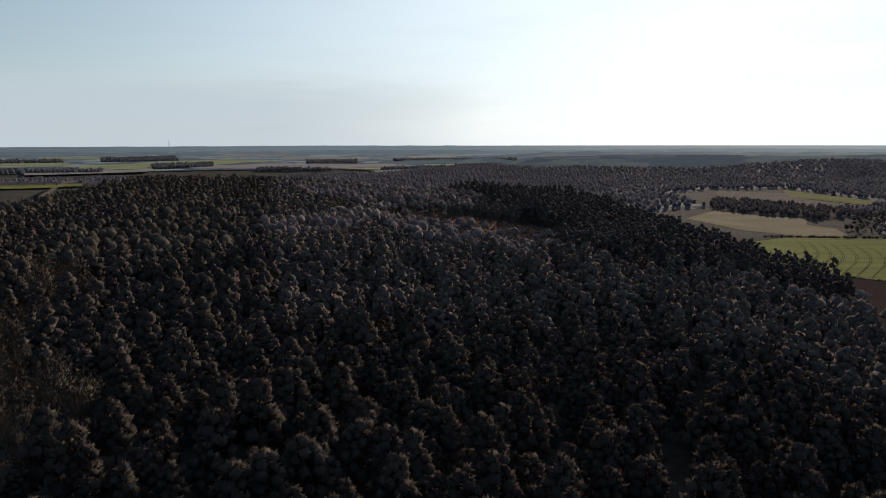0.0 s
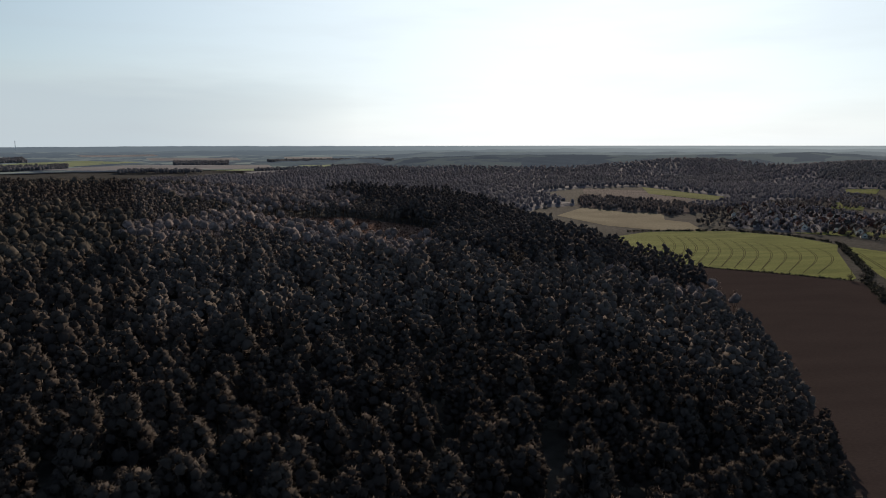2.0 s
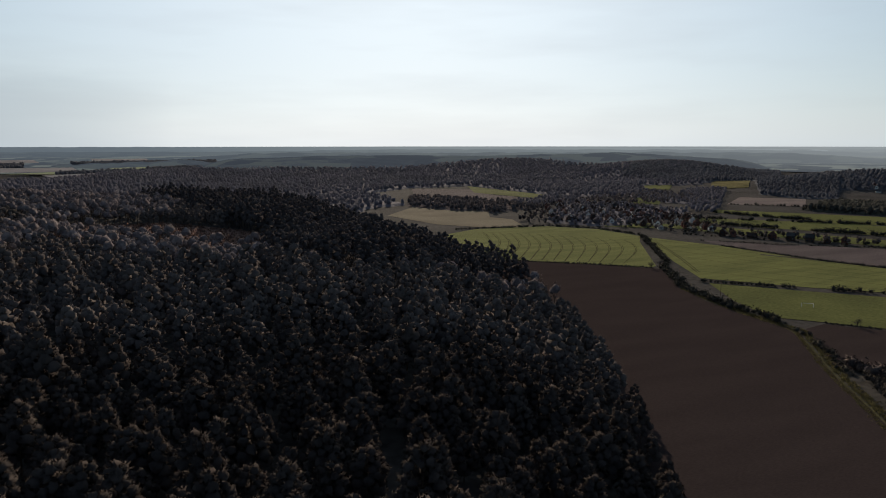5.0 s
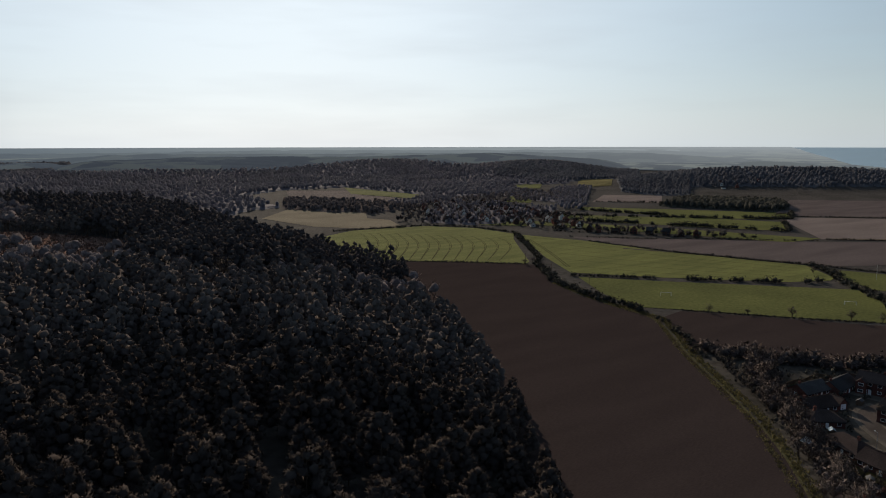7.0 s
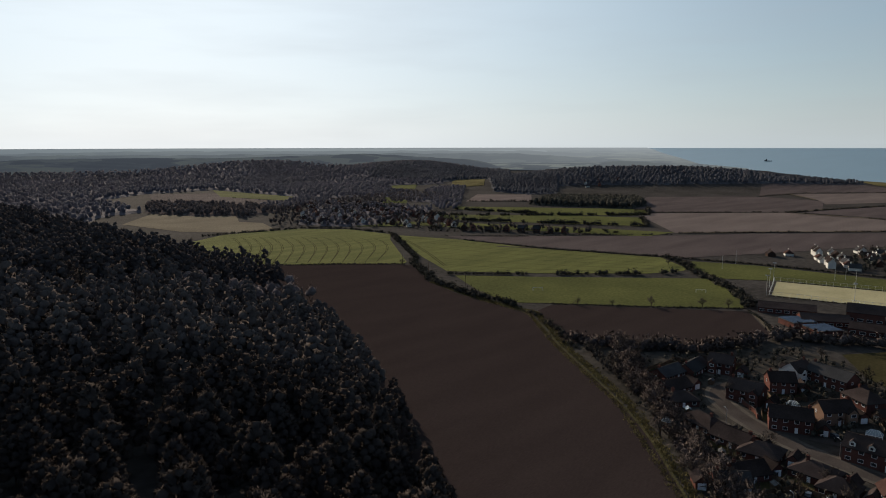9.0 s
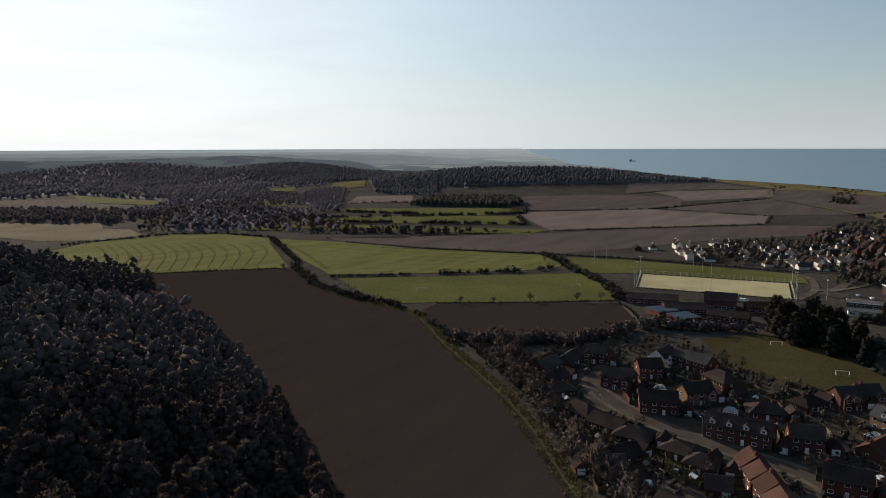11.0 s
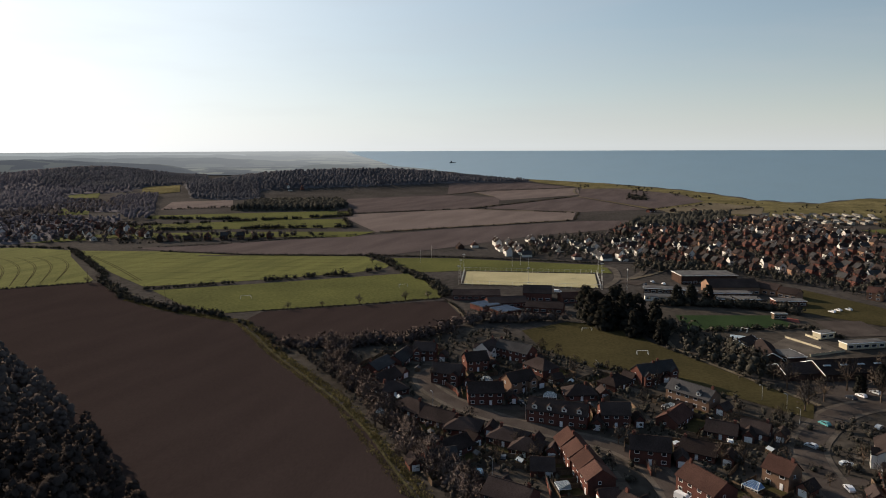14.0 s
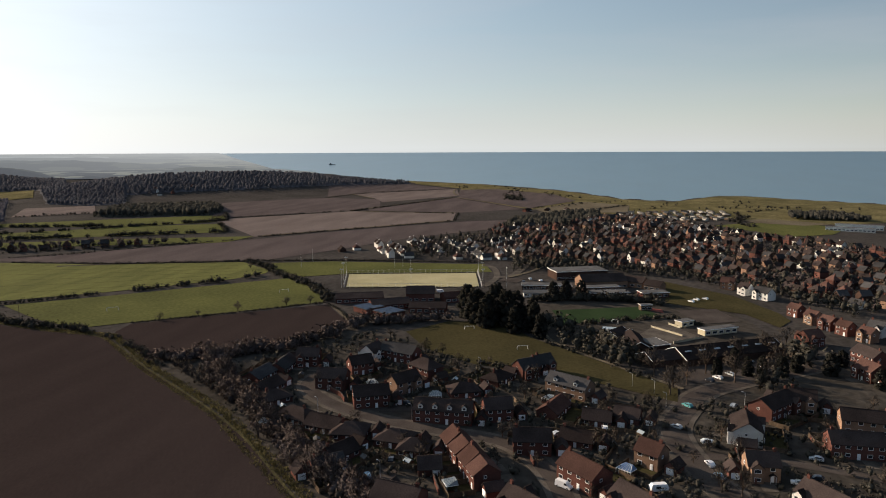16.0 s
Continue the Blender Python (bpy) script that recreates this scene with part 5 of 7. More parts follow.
def house(x, y, heading, l, d=8.0, storeys=2, wall=None, roof=None, hip=False, label="", group="houses of the estate", stack=True, rise=None, name="house", windows=True, dormers=0, garage=False, panels=False):
    """A house with its ridge along its own x axis."""
    wall, roof = wall or M_BRICK, roof or M_TILE
    eave = 2.55 * storeys
    rise = rise or (2.9 if storeys == 2 else 2.6)
    if not label:
        kind = {M_BRICK: "red brick", M_BRICK_DARK: "dark brick", M_BRICK_BUFF: "buff brick", M_RENDER: "white rendered"}[wall]
        cover = {M_TILE: "brown tiled", M_TILE_RED: "red tiled", M_SLATE: "grey slate"}[roof]
        label = f"{kind} {'house' if storeys == 2 else 'bungalow'} with a {cover} {'hipped' if hip else 'gabled'} roof"
    h = thing(name, x, y, heading, label, "house", group)
    part("wall", house_walls(l, d, eave, rise, hip), wall, h)
    part("roof", (hip_roof if hip else gable_roof)(l, d, eave, rise), roof, h)
    e = 0.33
    for side in (-1, 1) if windows else ():
        part("gutter", boxes((-l / 2 - 0.2, l / 2 + 0.2, side * (d / 2 + e + 0.035) - 0.065, side * (d / 2 + e + 0.035) + 0.065, eave - 0.42, eave - 0.22)), M_RUBBER, h)
    if stack:
        chimney(h, (l / 2 - 1.0) * (1 if rng.random() < 0.5 else -1) * (0.5 if hip else 1), eave + rise)
    if windows:
        n = max(2, int(l / 3.2))
        for s in range(storeys):
            for i in range(n):
                px = -l / 2 + l * (i + 0.5) / n
                for side, turn in ((-1, 0), (1, 180)):
                    if s == 0 and i == n // 2:
                        add_door(h, px, side * d / 2, turn)
                    else:
                        add_window(h, px, side * d / 2, 0.95 + 2.6 * s, turn)
        add_window(h, -l / 2, 0.6, 3.6 if storeys == 2 else 1.0, -90, 0.9, 1.0)
        add_window(h, l / 2, -0.6, 3.6 if storeys == 2 else 1.0, 90, 0.9, 1.0)
    ESTATE.append((x, y, heading, l, d, storeys, name, group))
    if windows and not hip and not dormers and storeys == 2 and name == "house" and rng.random() < 0.75:
        # a gabled bay on one long side, and a porch
        for side in (-1, 1):
            px = (l / 2 - 2.2) * (1 if rng.random() < 0.5 else -1)
            bay = part("bay", house_walls(2.0, 3.4, eave * 0.94, 1.5, False), wall, h, "gabled front bay")
            bay.matrix_basis = pose(px, side * (d / 2 + 0.6), 0, 0, 0, 90)
            part("bay_roof", gable_roof(2.0, 3.4, eave * 0.94, 1.5, 0.3, 0.14), roof, bay)
            for z in (0.9, 3.4):
                add_window(bay, side * 1.0, 0, z, 90 * side, 1.9, 1.15)
            door_x = -l / 2 + l * (max(2, int(l / 3.2)) // 2 + 0.5) / max(2, int(l / 3.2))
            porch = part("porch", gable_roof(1.2, 1.8, 2.3, 0.6, 0.15, 0.1), roof, h, "small tiled porch roof")
            porch.matrix_basis = pose(door_x, side * (d / 2 + 0.5), 0, 0, 0, 90)
            part("post", tubes(((side * 0.5, -0.75, 0), (side * 0.5, -0.75, 2.4), 0.07, 0.07, 4)), M_UPVC, porch)
            part("post", tubes(((side * 0.5, 0.75, 0), (side * 0.5, 0.75, 2.4), 0.07, 0.07, 4)), M_UPVC, porch)
    for k in range(dormers):
        px = -l / 2 + l * (k + 0.5) / dormers
        dm = part("dormer", house_walls(1.5, 1.7, 1.3, 0.7, False), M_RENDER, h, "white dormer with a small gable")
        dm.matrix_basis = pose(px, -d / 2 + 1.0, eave + 0.3, 0, 0, 90)
        part("dormer_roof", gable_roof(1.7, 1.7, 1.3, 0.7, 0.18, 0.1), roof, dm)
        wn_ = add_window(dm, -0.75, 0, 0.25, -90, 1.0, 0.95)
        for c in list(wn_.children):
            c.name = "pane"
    if garage:
        g_ = part("garage_door", boxes((-1.2, 1.2, -0.08, 0.05, 0, 2.1), *[(-1.15, 1.15, -0.1, -0.07, 0.15 + 0.48 * i, 0.55 + 0.48 * i) for i in range(4)]), M_UPVC, h, "white up-and-over garage door")
        g_.matrix_basis = pose(l / 2 - 1.6, -d / 2 - 0.05, 0) if l > 6 else pose(-l / 2 - 0.05, 0, 0, 0, 0, -90)
    return h


def conservatory(x, y, heading, l=4.0, d=3.0, roof=None):
    c = thing("conservatory", x, y, heading, "white framed glass conservatory against a house", "conservatory", "conservatories")
    part("dwarf_wall", boxes((-l / 2, l / 2, -d / 2, -d / 2 + 0.2, 0, 0.6), (-l / 2, -l / 2 + 0.2, -d / 2 + 0.2, d / 2, 0, 0.6), (l / 2 - 0.2, l / 2, -d / 2 + 0.2, d / 2, 0, 0.6)), M_BRICK, c)
    bm = boxes((-l / 2, l / 2, -d / 2, -d / 2 + 0.12, 2.0, 2.18), (-l / 2, -l / 2 + 0.12, -d / 2 + 0.12, d / 2, 2.0, 2.18), (l / 2 - 0.12, l / 2, -d / 2 + 0.12, d / 2, 2.0, 2.18))
    for i in range(6):
        px = -l / 2 + 0.06 + (l - 0.12) * i / 5
        tube(bm, (px, -d / 2 + 0.06, 0.6), (px, -d / 2 + 0.06, 2.0), 0.07, 0.07, 4)
        tube(bm, (px, -d / 2, 2.2), (px * 0.45, d / 2 - 0.3, 3.1), 0.045, 0.045, 4)
    part("frame", bm, M_UPVC, c)
    bm = bmesh.new()
    box(bm, -l / 2 + 0.1, l / 2 - 0.1, -d / 2 + 0.05, -d / 2 + 0.08, 0.6, 2.0)
    part("pane", bm, M_GLASS, c)
    bm = bmesh.new()
    a = [bm.verts.new(p) for p in ((-l / 2, -d / 2, 2.16), (l / 2, -d / 2, 2.16), (l * 0.24, d / 2, 3.08), (-l * 0.24, d / 2, 3.08))]
    bm.faces.new(a)
    bm.faces.new((a[0], a[3], bm.verts.new((-l / 2, d / 2, 2.16))))
    bm.faces.new((a[1], bm.verts.new((l / 2, d / 2, 2.16)), a[2]))
    bmesh.ops.solidify(bm, geom=bm.faces[:], thickness=0.05)
    part("roof", bm, roof or M_ROOF_GLASS, c)
    return c


# ridge middles, headings and lengths of the houses on the estate
house(259.8, 100.5, -88, 12.5, 8, 2, M_BRICK, M_TILE)
house(243.7, 79.1, -66, 13.5, 8.5, 2, M_BRICK, M_TILE)
house(260.9, 70.7, -39, 12, 7.5, 2, M_BRICK_BUFF, M_TILE)
house(300.3, 82.8, -110, 18, 8, 2, M_BRICK, M_SLATE, label="terrace of red brick houses with a slate roof", name="terrace")
house(298.7, 95.7, -15, 10, 7, 2, M_RENDER, M_TILE)
house(280.4, 66.2, -125, 13, 9, 2, M_BRICK, M_TILE, hip=True)
house(279.7, 95.4, -53, 10, 8, 2, M_BRICK, M_TILE)
house(286.1, 121.9, -79, 10, 8, 2, M_BRICK, M_TILE)
house(277.7, 130.8, 3, 16, 8.5, 1, M_BRICK, M_SLATE)
house(263.3, 134.8, -7, 14, 8.5, 1, M_BRICK, M_SLATE)
house(249.5, 125.0, -16, 13, 8.5, 1, M_BRICK, M_TILE)
house(238.8, 117.1, -39, 12, 9, 1, M_BRICK, M_TILE, hip=True)
house(223.9, 100.3, -112, 15, 9, 1, M_BRICK, M_TILE, hip=True)
house(218.3, 87.3, -102, 13, 9, 1, M_BRICK, M_TILE)
house(214.3, 77.1, -84, 12, 10, 1, M_BRICK, M_TILE, hip=True)
house(211.5, 60.4, -96, 12, 9.5, 1, M_BRICK, M_TILE, hip=True)
house(205.6, 52.5, -89, 10, 8.5, 1, M_BRICK, M_TILE, hip=True)
house(197.6, 75.0, -30, 11, 8, 1, M_BRICK, M_TILE)
house(187.9, 75.5, -50, 10, 8, 1, M_BRICK, M_SLATE, garage=True)
house(169.5, 47.6, -102, 13, 9, 2, M_BRICK, M_TILE)
house(193.4, 44.7, -74, 7, 6, 1, M_BRICK, M_TILE, stack=False, windows=False, garage=True, name="garage", label="red brick garage with a white door")
for i, (x, y) in enumerate(((208.2, 39.2), (201.6, 35.2), (194.6, 31.0), (188.6, 27.6))):
    house(x, y, -151, 7.0, 8.2, 2, M_BRICK, M_TILE_RED, rise=3.2 - 0.35 * (i % 2), label="stepped terrace house of red brick, gable to the road", group="stepped terrace", stack=i % 2 == 0, name="terraced_house")
house(214.0, 15.5, -83, 12, 8, 2, M_BRICK, M_TILE)
house(194.8, -1.2, -134, 14, 8.5, 2, M_BRICK, M_TILE_RED, label="red brick house with white panels and brown roof", dormers=0)
house(179.5, -14.8, -137, 12, 8.5, 2, M_BRICK, M_TILE)
house(172.1, 14.4, -130, 11, 8.5, 2, M_BRICK, M_TILE)
house(211.3, -21.4, -124, 8, 7, 2, M_BRICK_BUFF, M_TILE_RED)
house(269.2, 4.8, -120, 18, 8, 2, M_BRICK_BUFF, M_SLATE, dormers=2, label="long buff brick house with white dormers")
house(248.5, 10.1, -19, 14, 8, 1, M_BRICK, M_TILE_RED)
house(288.2, 23.8, -50, 9, 8, 2, M_BRICK, M_SLATE)
house(295.7, 17.4, -51, 8, 8, 2, M_BRICK, M_SLATE)
house(278.8, 35.0, -28, 12, 9, 1, M_BRICK, M_TILE, hip=True)
house(261.3, 46.3, -65, 12, 9, 1, M_BRICK, M_TILE, hip=True)
house(234.0, 48.5, -89, 21, 8.5, 2, M_BRICK, M_TILE, dormers=4, label="row of dark brick houses with white gabled dormers", name="terrace")
house(239.4, 30.0, -71, 10, 8.5, 2, M_BRICK, M_TILE)
house(241.9, -5.5, -97, 10, 8, 1, M_BRICK, M_TILE)
house(246.6, -16.2, -104, 9, 8, 1, M_BRICK, M_TILE)
house(223.0, 1.1, -102, 11, 8, 1, M_BRICK, M_TILE)
house(237.7, -54.2, 173, 14, 9, 2, M_RENDER, M_TILE, label="large house with a sunlit white front")
house(262.7, -68.5, -42, 18, 9, 2, M_BRICK, M_TILE)
house(209.7, -52.5, -87, 9, 7.5, 2, M_BRICK_BUFF, M_TILE)
house(189.4, -64.1, -144, 13, 8, 2, M_RENDER, M_TILE)
house(231.1, -85.0, -89, 16, 8, 2, M_BRICK, M_TILE, name="terrace", label="terrace of red brick houses with a lit gable")
house(251.8, -95.0, -97, 15, 8, 2, M_BRICK_BUFF, M_TILE, name="terrace", label="terrace of buff brick houses")
house(270.1, -80.4, -99, 9, 8, 2, M_BRICK_BUFF, M_TILE)
house(362.4, -109.6, -61, 10, 8, 2, M_BRICK, M_TILE_RED)
for i, (x, y) in enumerate(((425.6, -120), (409, -124.3), (397, -128.5), (387, -133.5), (375, -140))):
    house(x, y, -146, 7.2, 6.5, 2, (M_BRICK, M_BRICK_BUFF, M_BRICK)[i % 3], M_TILE_RED, rise=2.3, group="semi-detached row")
house(387.6, -149.0, -139, 8, 7, 2, M_RENDER, M_SLATE)
house(334.2, -125.9, -157, 13, 8, 2, M_BRICK, M_TILE)
house(311.4, -118.4, -160, 10, 8, 2, M_BRICK, M_TILE_RED)
house(470.4, -112.8, -141, 11, 7, 2, M_RENDER, M_SLATE)
house(484, -104.5, -136, 7.5, 7, 2, M_RENDER, M_TILE)
house(502.5, -97.0, -111, 9, 8, 2, M_BRICK_BUFF, M_TILE_RED)
conservatory(233.5, 124.0, 50, 7.5, 4.5)
conservatory(216.0, 109.0, -10, 4.5, 3.2)
conservatory(262.5, 84.5, -60, 4.5, 3.2)
conservatory(253.5, 56.0, -80, 5, 3.6)
conservatory(258.0, 12.0, -120, 5.5, 3.2)
conservatory(203.0, -13.5, -124, 5, 3.5, M_BLUE_SHEET)
conservatory(184.0, 36.5, -150, 4.6, 3.6)

# plots: lawn, drive and fence behind each house, and a garage where there is room
ROAD_A = [(272, 112), (262, 113), (253, 108), (243, 97), (236, 86), (229, 70), (224, 50), (221, 28), (212, 16), (200, 9), (186, 4), (170, 2)]
ROAD_B = [(330, -110), (300, -68), (281, -46), (262, -38), (243, -31), (226, -32), (206, -37), (190, -44), (172, -54)]
road_pts = np.concatenate([a + (b - a) * np.linspace(0, 1, 8)[:, None] for r in (ROAD_A, ROAD_B) for a, b in zip(np.array(r[:-1], float), np.array(r[1:], float))])
plots = [e for e in ESTATE if e[6] != "garage" and math.hypot(e[0], e[1]) < 345]
homes = np.array([(e[0], e[1]) for e in plots])
garage_spots = []
for x, y, heading, l, d, storeys, name, group in plots:
    c, s_ = math.cos(radians(heading)), math.sin(radians(heading))
    near_ = road_pts[np.argmin(np.hypot(road_pts[:, 0] - x, road_pts[:, 1] - y))]
    side = 1 if (near_[0] - x) * -s_ + (near_[1] - y) * c < 0 else -1     # the garden lies away from the road
    loc = lambda u, v: (x + u * c - v * s_, y + u * s_ + v * c)
    deep = d / 2 + rng.uniform(6, 9)
    sheet("garden_lawn", [loc(-l / 2 - 1.5, side * d / 2), loc(l / 2 + 1.5, side * d / 2), loc(l / 2 + 1.5, side * deep), loc(-l / 2 - 1.5, side * deep)], M_PITCH, "small back garden lawn with worn grass", "lawn", lift=0.16)
    u = rng.uniform(-l / 3, l / 3)
    sheet("drive", [loc(u - 2.2, -side * d / 2), loc(u + 2.2, -side * d / 2), loc(u + 2.2, -side * (d / 2 + 6)), loc(u - 2.2, -side * (d / 2 + 6))], M_PAVING, "short paved drive before a house", "drive", lift=0.18)
    ends = [loc(-l / 2 - 1.6, side * d / 2), loc(-l / 2 - 1.6, side * deep), loc(l / 2 + 1.6, side * deep), loc(l / 2 + 1.6, side * d / 2)]
    f_ = thing("garden_fence", x, y, heading, "weathered wooden fence round a back garden", "fence", "garden boundaries")
    for u0, v0, u1, v1 in ((-l / 2 - 1.6, d / 2, -l / 2 - 1.6, deep), (-l / 2 - 1.6, deep, l / 2 + 1.6, deep), (l / 2 + 1.6, deep, l / 2 + 1.6, d / 2)):
        u0, u1 = sorted((u0, u1))
        v0, v1 = sorted((side * v0, side * v1))
        part("fence_panel", boxes((u0 - 0.04, u1 + 0.04, v0 - 0.04, v1 + 0.04, 0, 1.75)), M_WOOD, f_)
    for k in (1, -1):
        gx, gy = loc(k * (l / 2 + 3.4), -side * 0.5)
        others = np.hypot(homes[:, 0] - gx, homes[:, 1] - gy)
        if (others > 7.6).sum() >= len(homes) - 1 and np.min(np.hypot(road_pts[:, 0] - gx, road_pts[:, 1] - gy)) > 7 and all(math.hypot(gx - p, gy - q) > 6 for p, q in garage_spots) and rng.random() < 0.8:
            garage_spots.append((gx, gy))
            house(gx, gy, heading + 90, 5.5, 3.6, 1, M_BRICK, M_TILE, rise=1.6, stack=False, windows=False, garage=True, name="garage", label="small brick garage beside a house", group="garages")
            break

# the town, the village
VARIANTS = ((M_BRICK, M_TILE_RED, 6.8, 5.8, 2, True), (M_RENDER, M_TILE, 6.8, 5.6, 2, False), (M_BRICK, M_TILE, 7.4, 5.8, 2, True), (M_RENDER, M_SLATE, 8.6, 6.4, 1, False), (M_BRICK_BUFF, M_TILE, 7, 6, 2, False),
            (M_BRICK_DARK, M_SLATE, 7.4, 5.8, 2, False), (M_RENDER, M_TILE_RED, 8, 6.6, 1, True), (M_BRICK_DARK, M_TILE, 8.6, 6.2, 1, False))


def small_window():
    """Frame and pane in one mesh, for houses far off."""
    me = shared("far window", inset_window, M_UPVC)
    if len(me.materials) == 1:
        me.materials.append(M_GLASS)
        for p in me.polygons:
            if p.normal.y < -0.9 and p.area > 1.2:
                p.material_index = 1
    return me


def small_house(spot, v, group):
    """A house seen from afar, with fewer windows."""
    wall, roof, l, d, storeys, hip = v
    h = house(*spot, l, d, storeys, wall, roof, hip, group=group, windows=False)
    for s in range(storeys):
        for px in (-l * 0.28, l * 0.28):
            part("window", small_window(), None, h).matrix_basis = pose(px, -d / 2, 0.95 + 2.6 * s)
    part("window", small_window(), None, h).matrix_basis = pose(-l / 2, 0, 3.5 if storeys == 2 else 1, 0, 0, -90)
    return h


far_houses = {}


def settle(corners, spacing, angle, group, choose, seed, keep=-0.6, avoid=(), most=22):
    """Houses in rows turned by an angle, within an outline."""
    made = {}
    c, s = math.cos(radians(angle)), math.sin(radians(angle))
    q = [(x * c + y * s, -x * s + y * c) for x, y in corners]
    xs, ys = [p[0] for p in q], [p[1] for p in q]
    row = 0
    v_ = min(ys) + 4
    spots = []
    while v_ < max(ys):
        u_ = min(xs) + rng.uniform(0, 8)
        while u_ < max(xs):
            x, y = u_ * c - v_ * s, u_ * s + v_ * c
            spots.append((x + rng.uniform(-2, 2), y + rng.uniform(-2, 2), angle + (90 if rng.random() < 0.3 else 0) + rng.uniform(-9, 9)))
            u_ += spacing * rng.uniform(0.85, 1.3)
        v_ += spacing * (1.15 if row % 2 else 1.75)
        row += 1
    pts = np.array(spots)
    ok = inside(pts[:, :2], corners) & (patchy(pts[:, :2], 60, seed) > keep)
    for a in avoid:
        ok &= ~inside(pts[:, :2], a)
    kept = pts[ok]
    kept = kept[np.argsort(np.hypot(kept[:, 0], kept[:, 1]))]
    for n, (x, y, h) in enumerate(kept):
        k = choose(x, y)
        if n >= most:
            far_houses.setdefault(k, []).append((x, y, h))
        elif k in made:
            copy_thing(made[k], pose(x, y, ground_z(x, y), 0, 0, h))
        else:
            made[k] = small_house((x, y, h), VARIANTS[k], group)
    return kept


TOWN = [(612, 230), (630, 234), (722, 165), (777, 118), (837, 100), (869, 26), (959, -16), (1000, -60), (930, -100), (900, -150), (803, -180), (766, -230), (694, -270), (640, -330), (470, -230), (440, -175), (505, -125), (560, -70), (585, 0), (592, 70), (594, 180)]
town_spots = settle(TOWN, 13.2, 28, "houses of the town", lambda x, y: int(rng.choice((3, 3, 6, 1, 7) if y > 60 and x < 740 else (0, 1, 2, 7, 4, 5, 3, 2, 7, 5, 2, 7))), 2.6, -0.4, most=60)
VILLAGE = [(470, 715), (520, 655), (548, 590), (610, 560), (640, 640), (660, 760), (690, 900), (640, 950), (560, 880), (490, 800)]
settle(VILLAGE, 17, 60, "houses of the village", lambda x, y: int(rng.choice((0, 1, 2, 5, 1, 7, 3))), 5.1, -0.45)
settle([(540, 572), (556, 590), (664, 418), (648, 404)], 15, -58, "village row", lambda x, y: int(rng.choice((2, 5, 7, 1, 0, 0, 5))), 1.1, -0.25)
settle([(262, -118), (330, -140), (345, -150), (372, -160), (420, -190), (380, -240), (300, -200), (250, -150)], 14, 20, "houses of the estate edge", lambda x, y: int(rng.choice((0, 0, 2, 4, 5))), 6.6, -0.6)
settle([(420, -260), (470, -235), (640, -335), (600, -420), (480, -360)], 17, 28, "houses of the town", lambda x, y: int(rng.choice((0, 1, 4, 2))), 3.1, -0.5)
settle([(1210, 860), (1290, 900), (1360, 830), (1290, 790)], 26, 40, "houses below the ridge", lambda x, y: int(rng.choice((1, 3, 0))), 4.1, -0.4)

# the houses further off, joined by kind
for k, spots in sorted(far_houses.items()):
    wall, roof, l, d, storeys, hip = VARIANTS[k]
    rise_ = 2.9 if storeys == 2 else 2.6
    bm = bmesh.new()
    for mi, one in ((0, house_walls(l, d, 2.55 * storeys, rise_, hip)), (1, (hip_roof if hip else gable_roof)(l, d, 2.55 * storeys, rise_)), (0, boxes((l * 0.3, l * 0.3 + 0.9, -0.3, 0.3, 2.55 * storeys + 1, 2.55 * storeys + rise_ + 1))),
                    (2, boxes(*[(px - 0.9, px + 0.9, -d / 2 - 0.05, -d / 2 + 0.02, 0.9 + 2.6 * s, 2.1 + 2.6 * s) for s in range(storeys) for px in (-l * 0.28, l * 0.28)]))):
        for f in one.faces:
            f.material_index = mi
        me = bpy.data.meshes.new("piece")
        one.to_mesh(me)
        one.free()
        bm.from_mesh(me)
    bmesh.ops.triangulate(bm, faces=bm.faces[:])
    t = np.array([[v.co[:] for v in f.verts] for f in bm.faces])
    mi = np.array([f.material_index for f in bm.faces])
    bm.free()
    out = []
    for x, y, h in spots:
        c, s_ = math.cos(radians(h)), math.sin(radians(h))
        out.append(np.stack([t[..., 0] * c - t[..., 1] * s_ + x, t[..., 0] * s_ + t[..., 1] * c + y, t[..., 2] + ground_z(x, y)], -1))
    tagged(new("far_houses", tri_mesh("far_houses", np.concatenate(out), [wall, roof, M_GLASS], np.tile(mi, len(spots)))), "houses of the town further off, one roof behind another", "houses", kind="stuff")

# garden trees and bushes among the houses
yard = grid(430, 1000, -340, 175, 8.5)
yard = yard[inside(yard, TOWN)]
gap = np.min(np.hypot(yard[:, None, 0] - town_spots[None, :, 0], yard[:, None, 1] - town_spots[None, :, 1]), axis=1)
yard = yard[gap > 6.0]
bush = [(bar((0, 0, 0), (0, 0, 2), 0.1, 0.05, 3), np.concatenate([lump((0, 0, 2.7), 1.3, 1.2), blades(rng.normal(0, 1, (26, 3)) * (1.05, 1.05, 1.1) + (0, 0, 2.9), rng.normal(0, 1, (26, 3)) + (0, 0, 0.4), np.full(26, 0.85), 2, 0.4)])) for _ in range(6)]
pick = rng.random(len(yard))
wood_stuff("garden_trees", bush, M_SHRUB, yard[pick < 0.65], rng.uniform(0.7, 1.55, (pick < 0.65).sum()), "dark evergreen garden trees and hedges of the town", "trees")
wood_stuff("garden_trees", bush, M_TWIG, yard[pick >= 0.65], rng.uniform(0.7, 1.5, (pick >= 0.65).sum()), "bare brown garden trees of the town", "trees")
yard = grid(430, 720, 430, 960, 13)
yard = yard[inside(yard, [(430, 740), (510, 640), (545, 560), (640, 410), (668, 420), (600, 570), (650, 640), (700, 760), (740, 930), (650, 985), (540, 900)])]
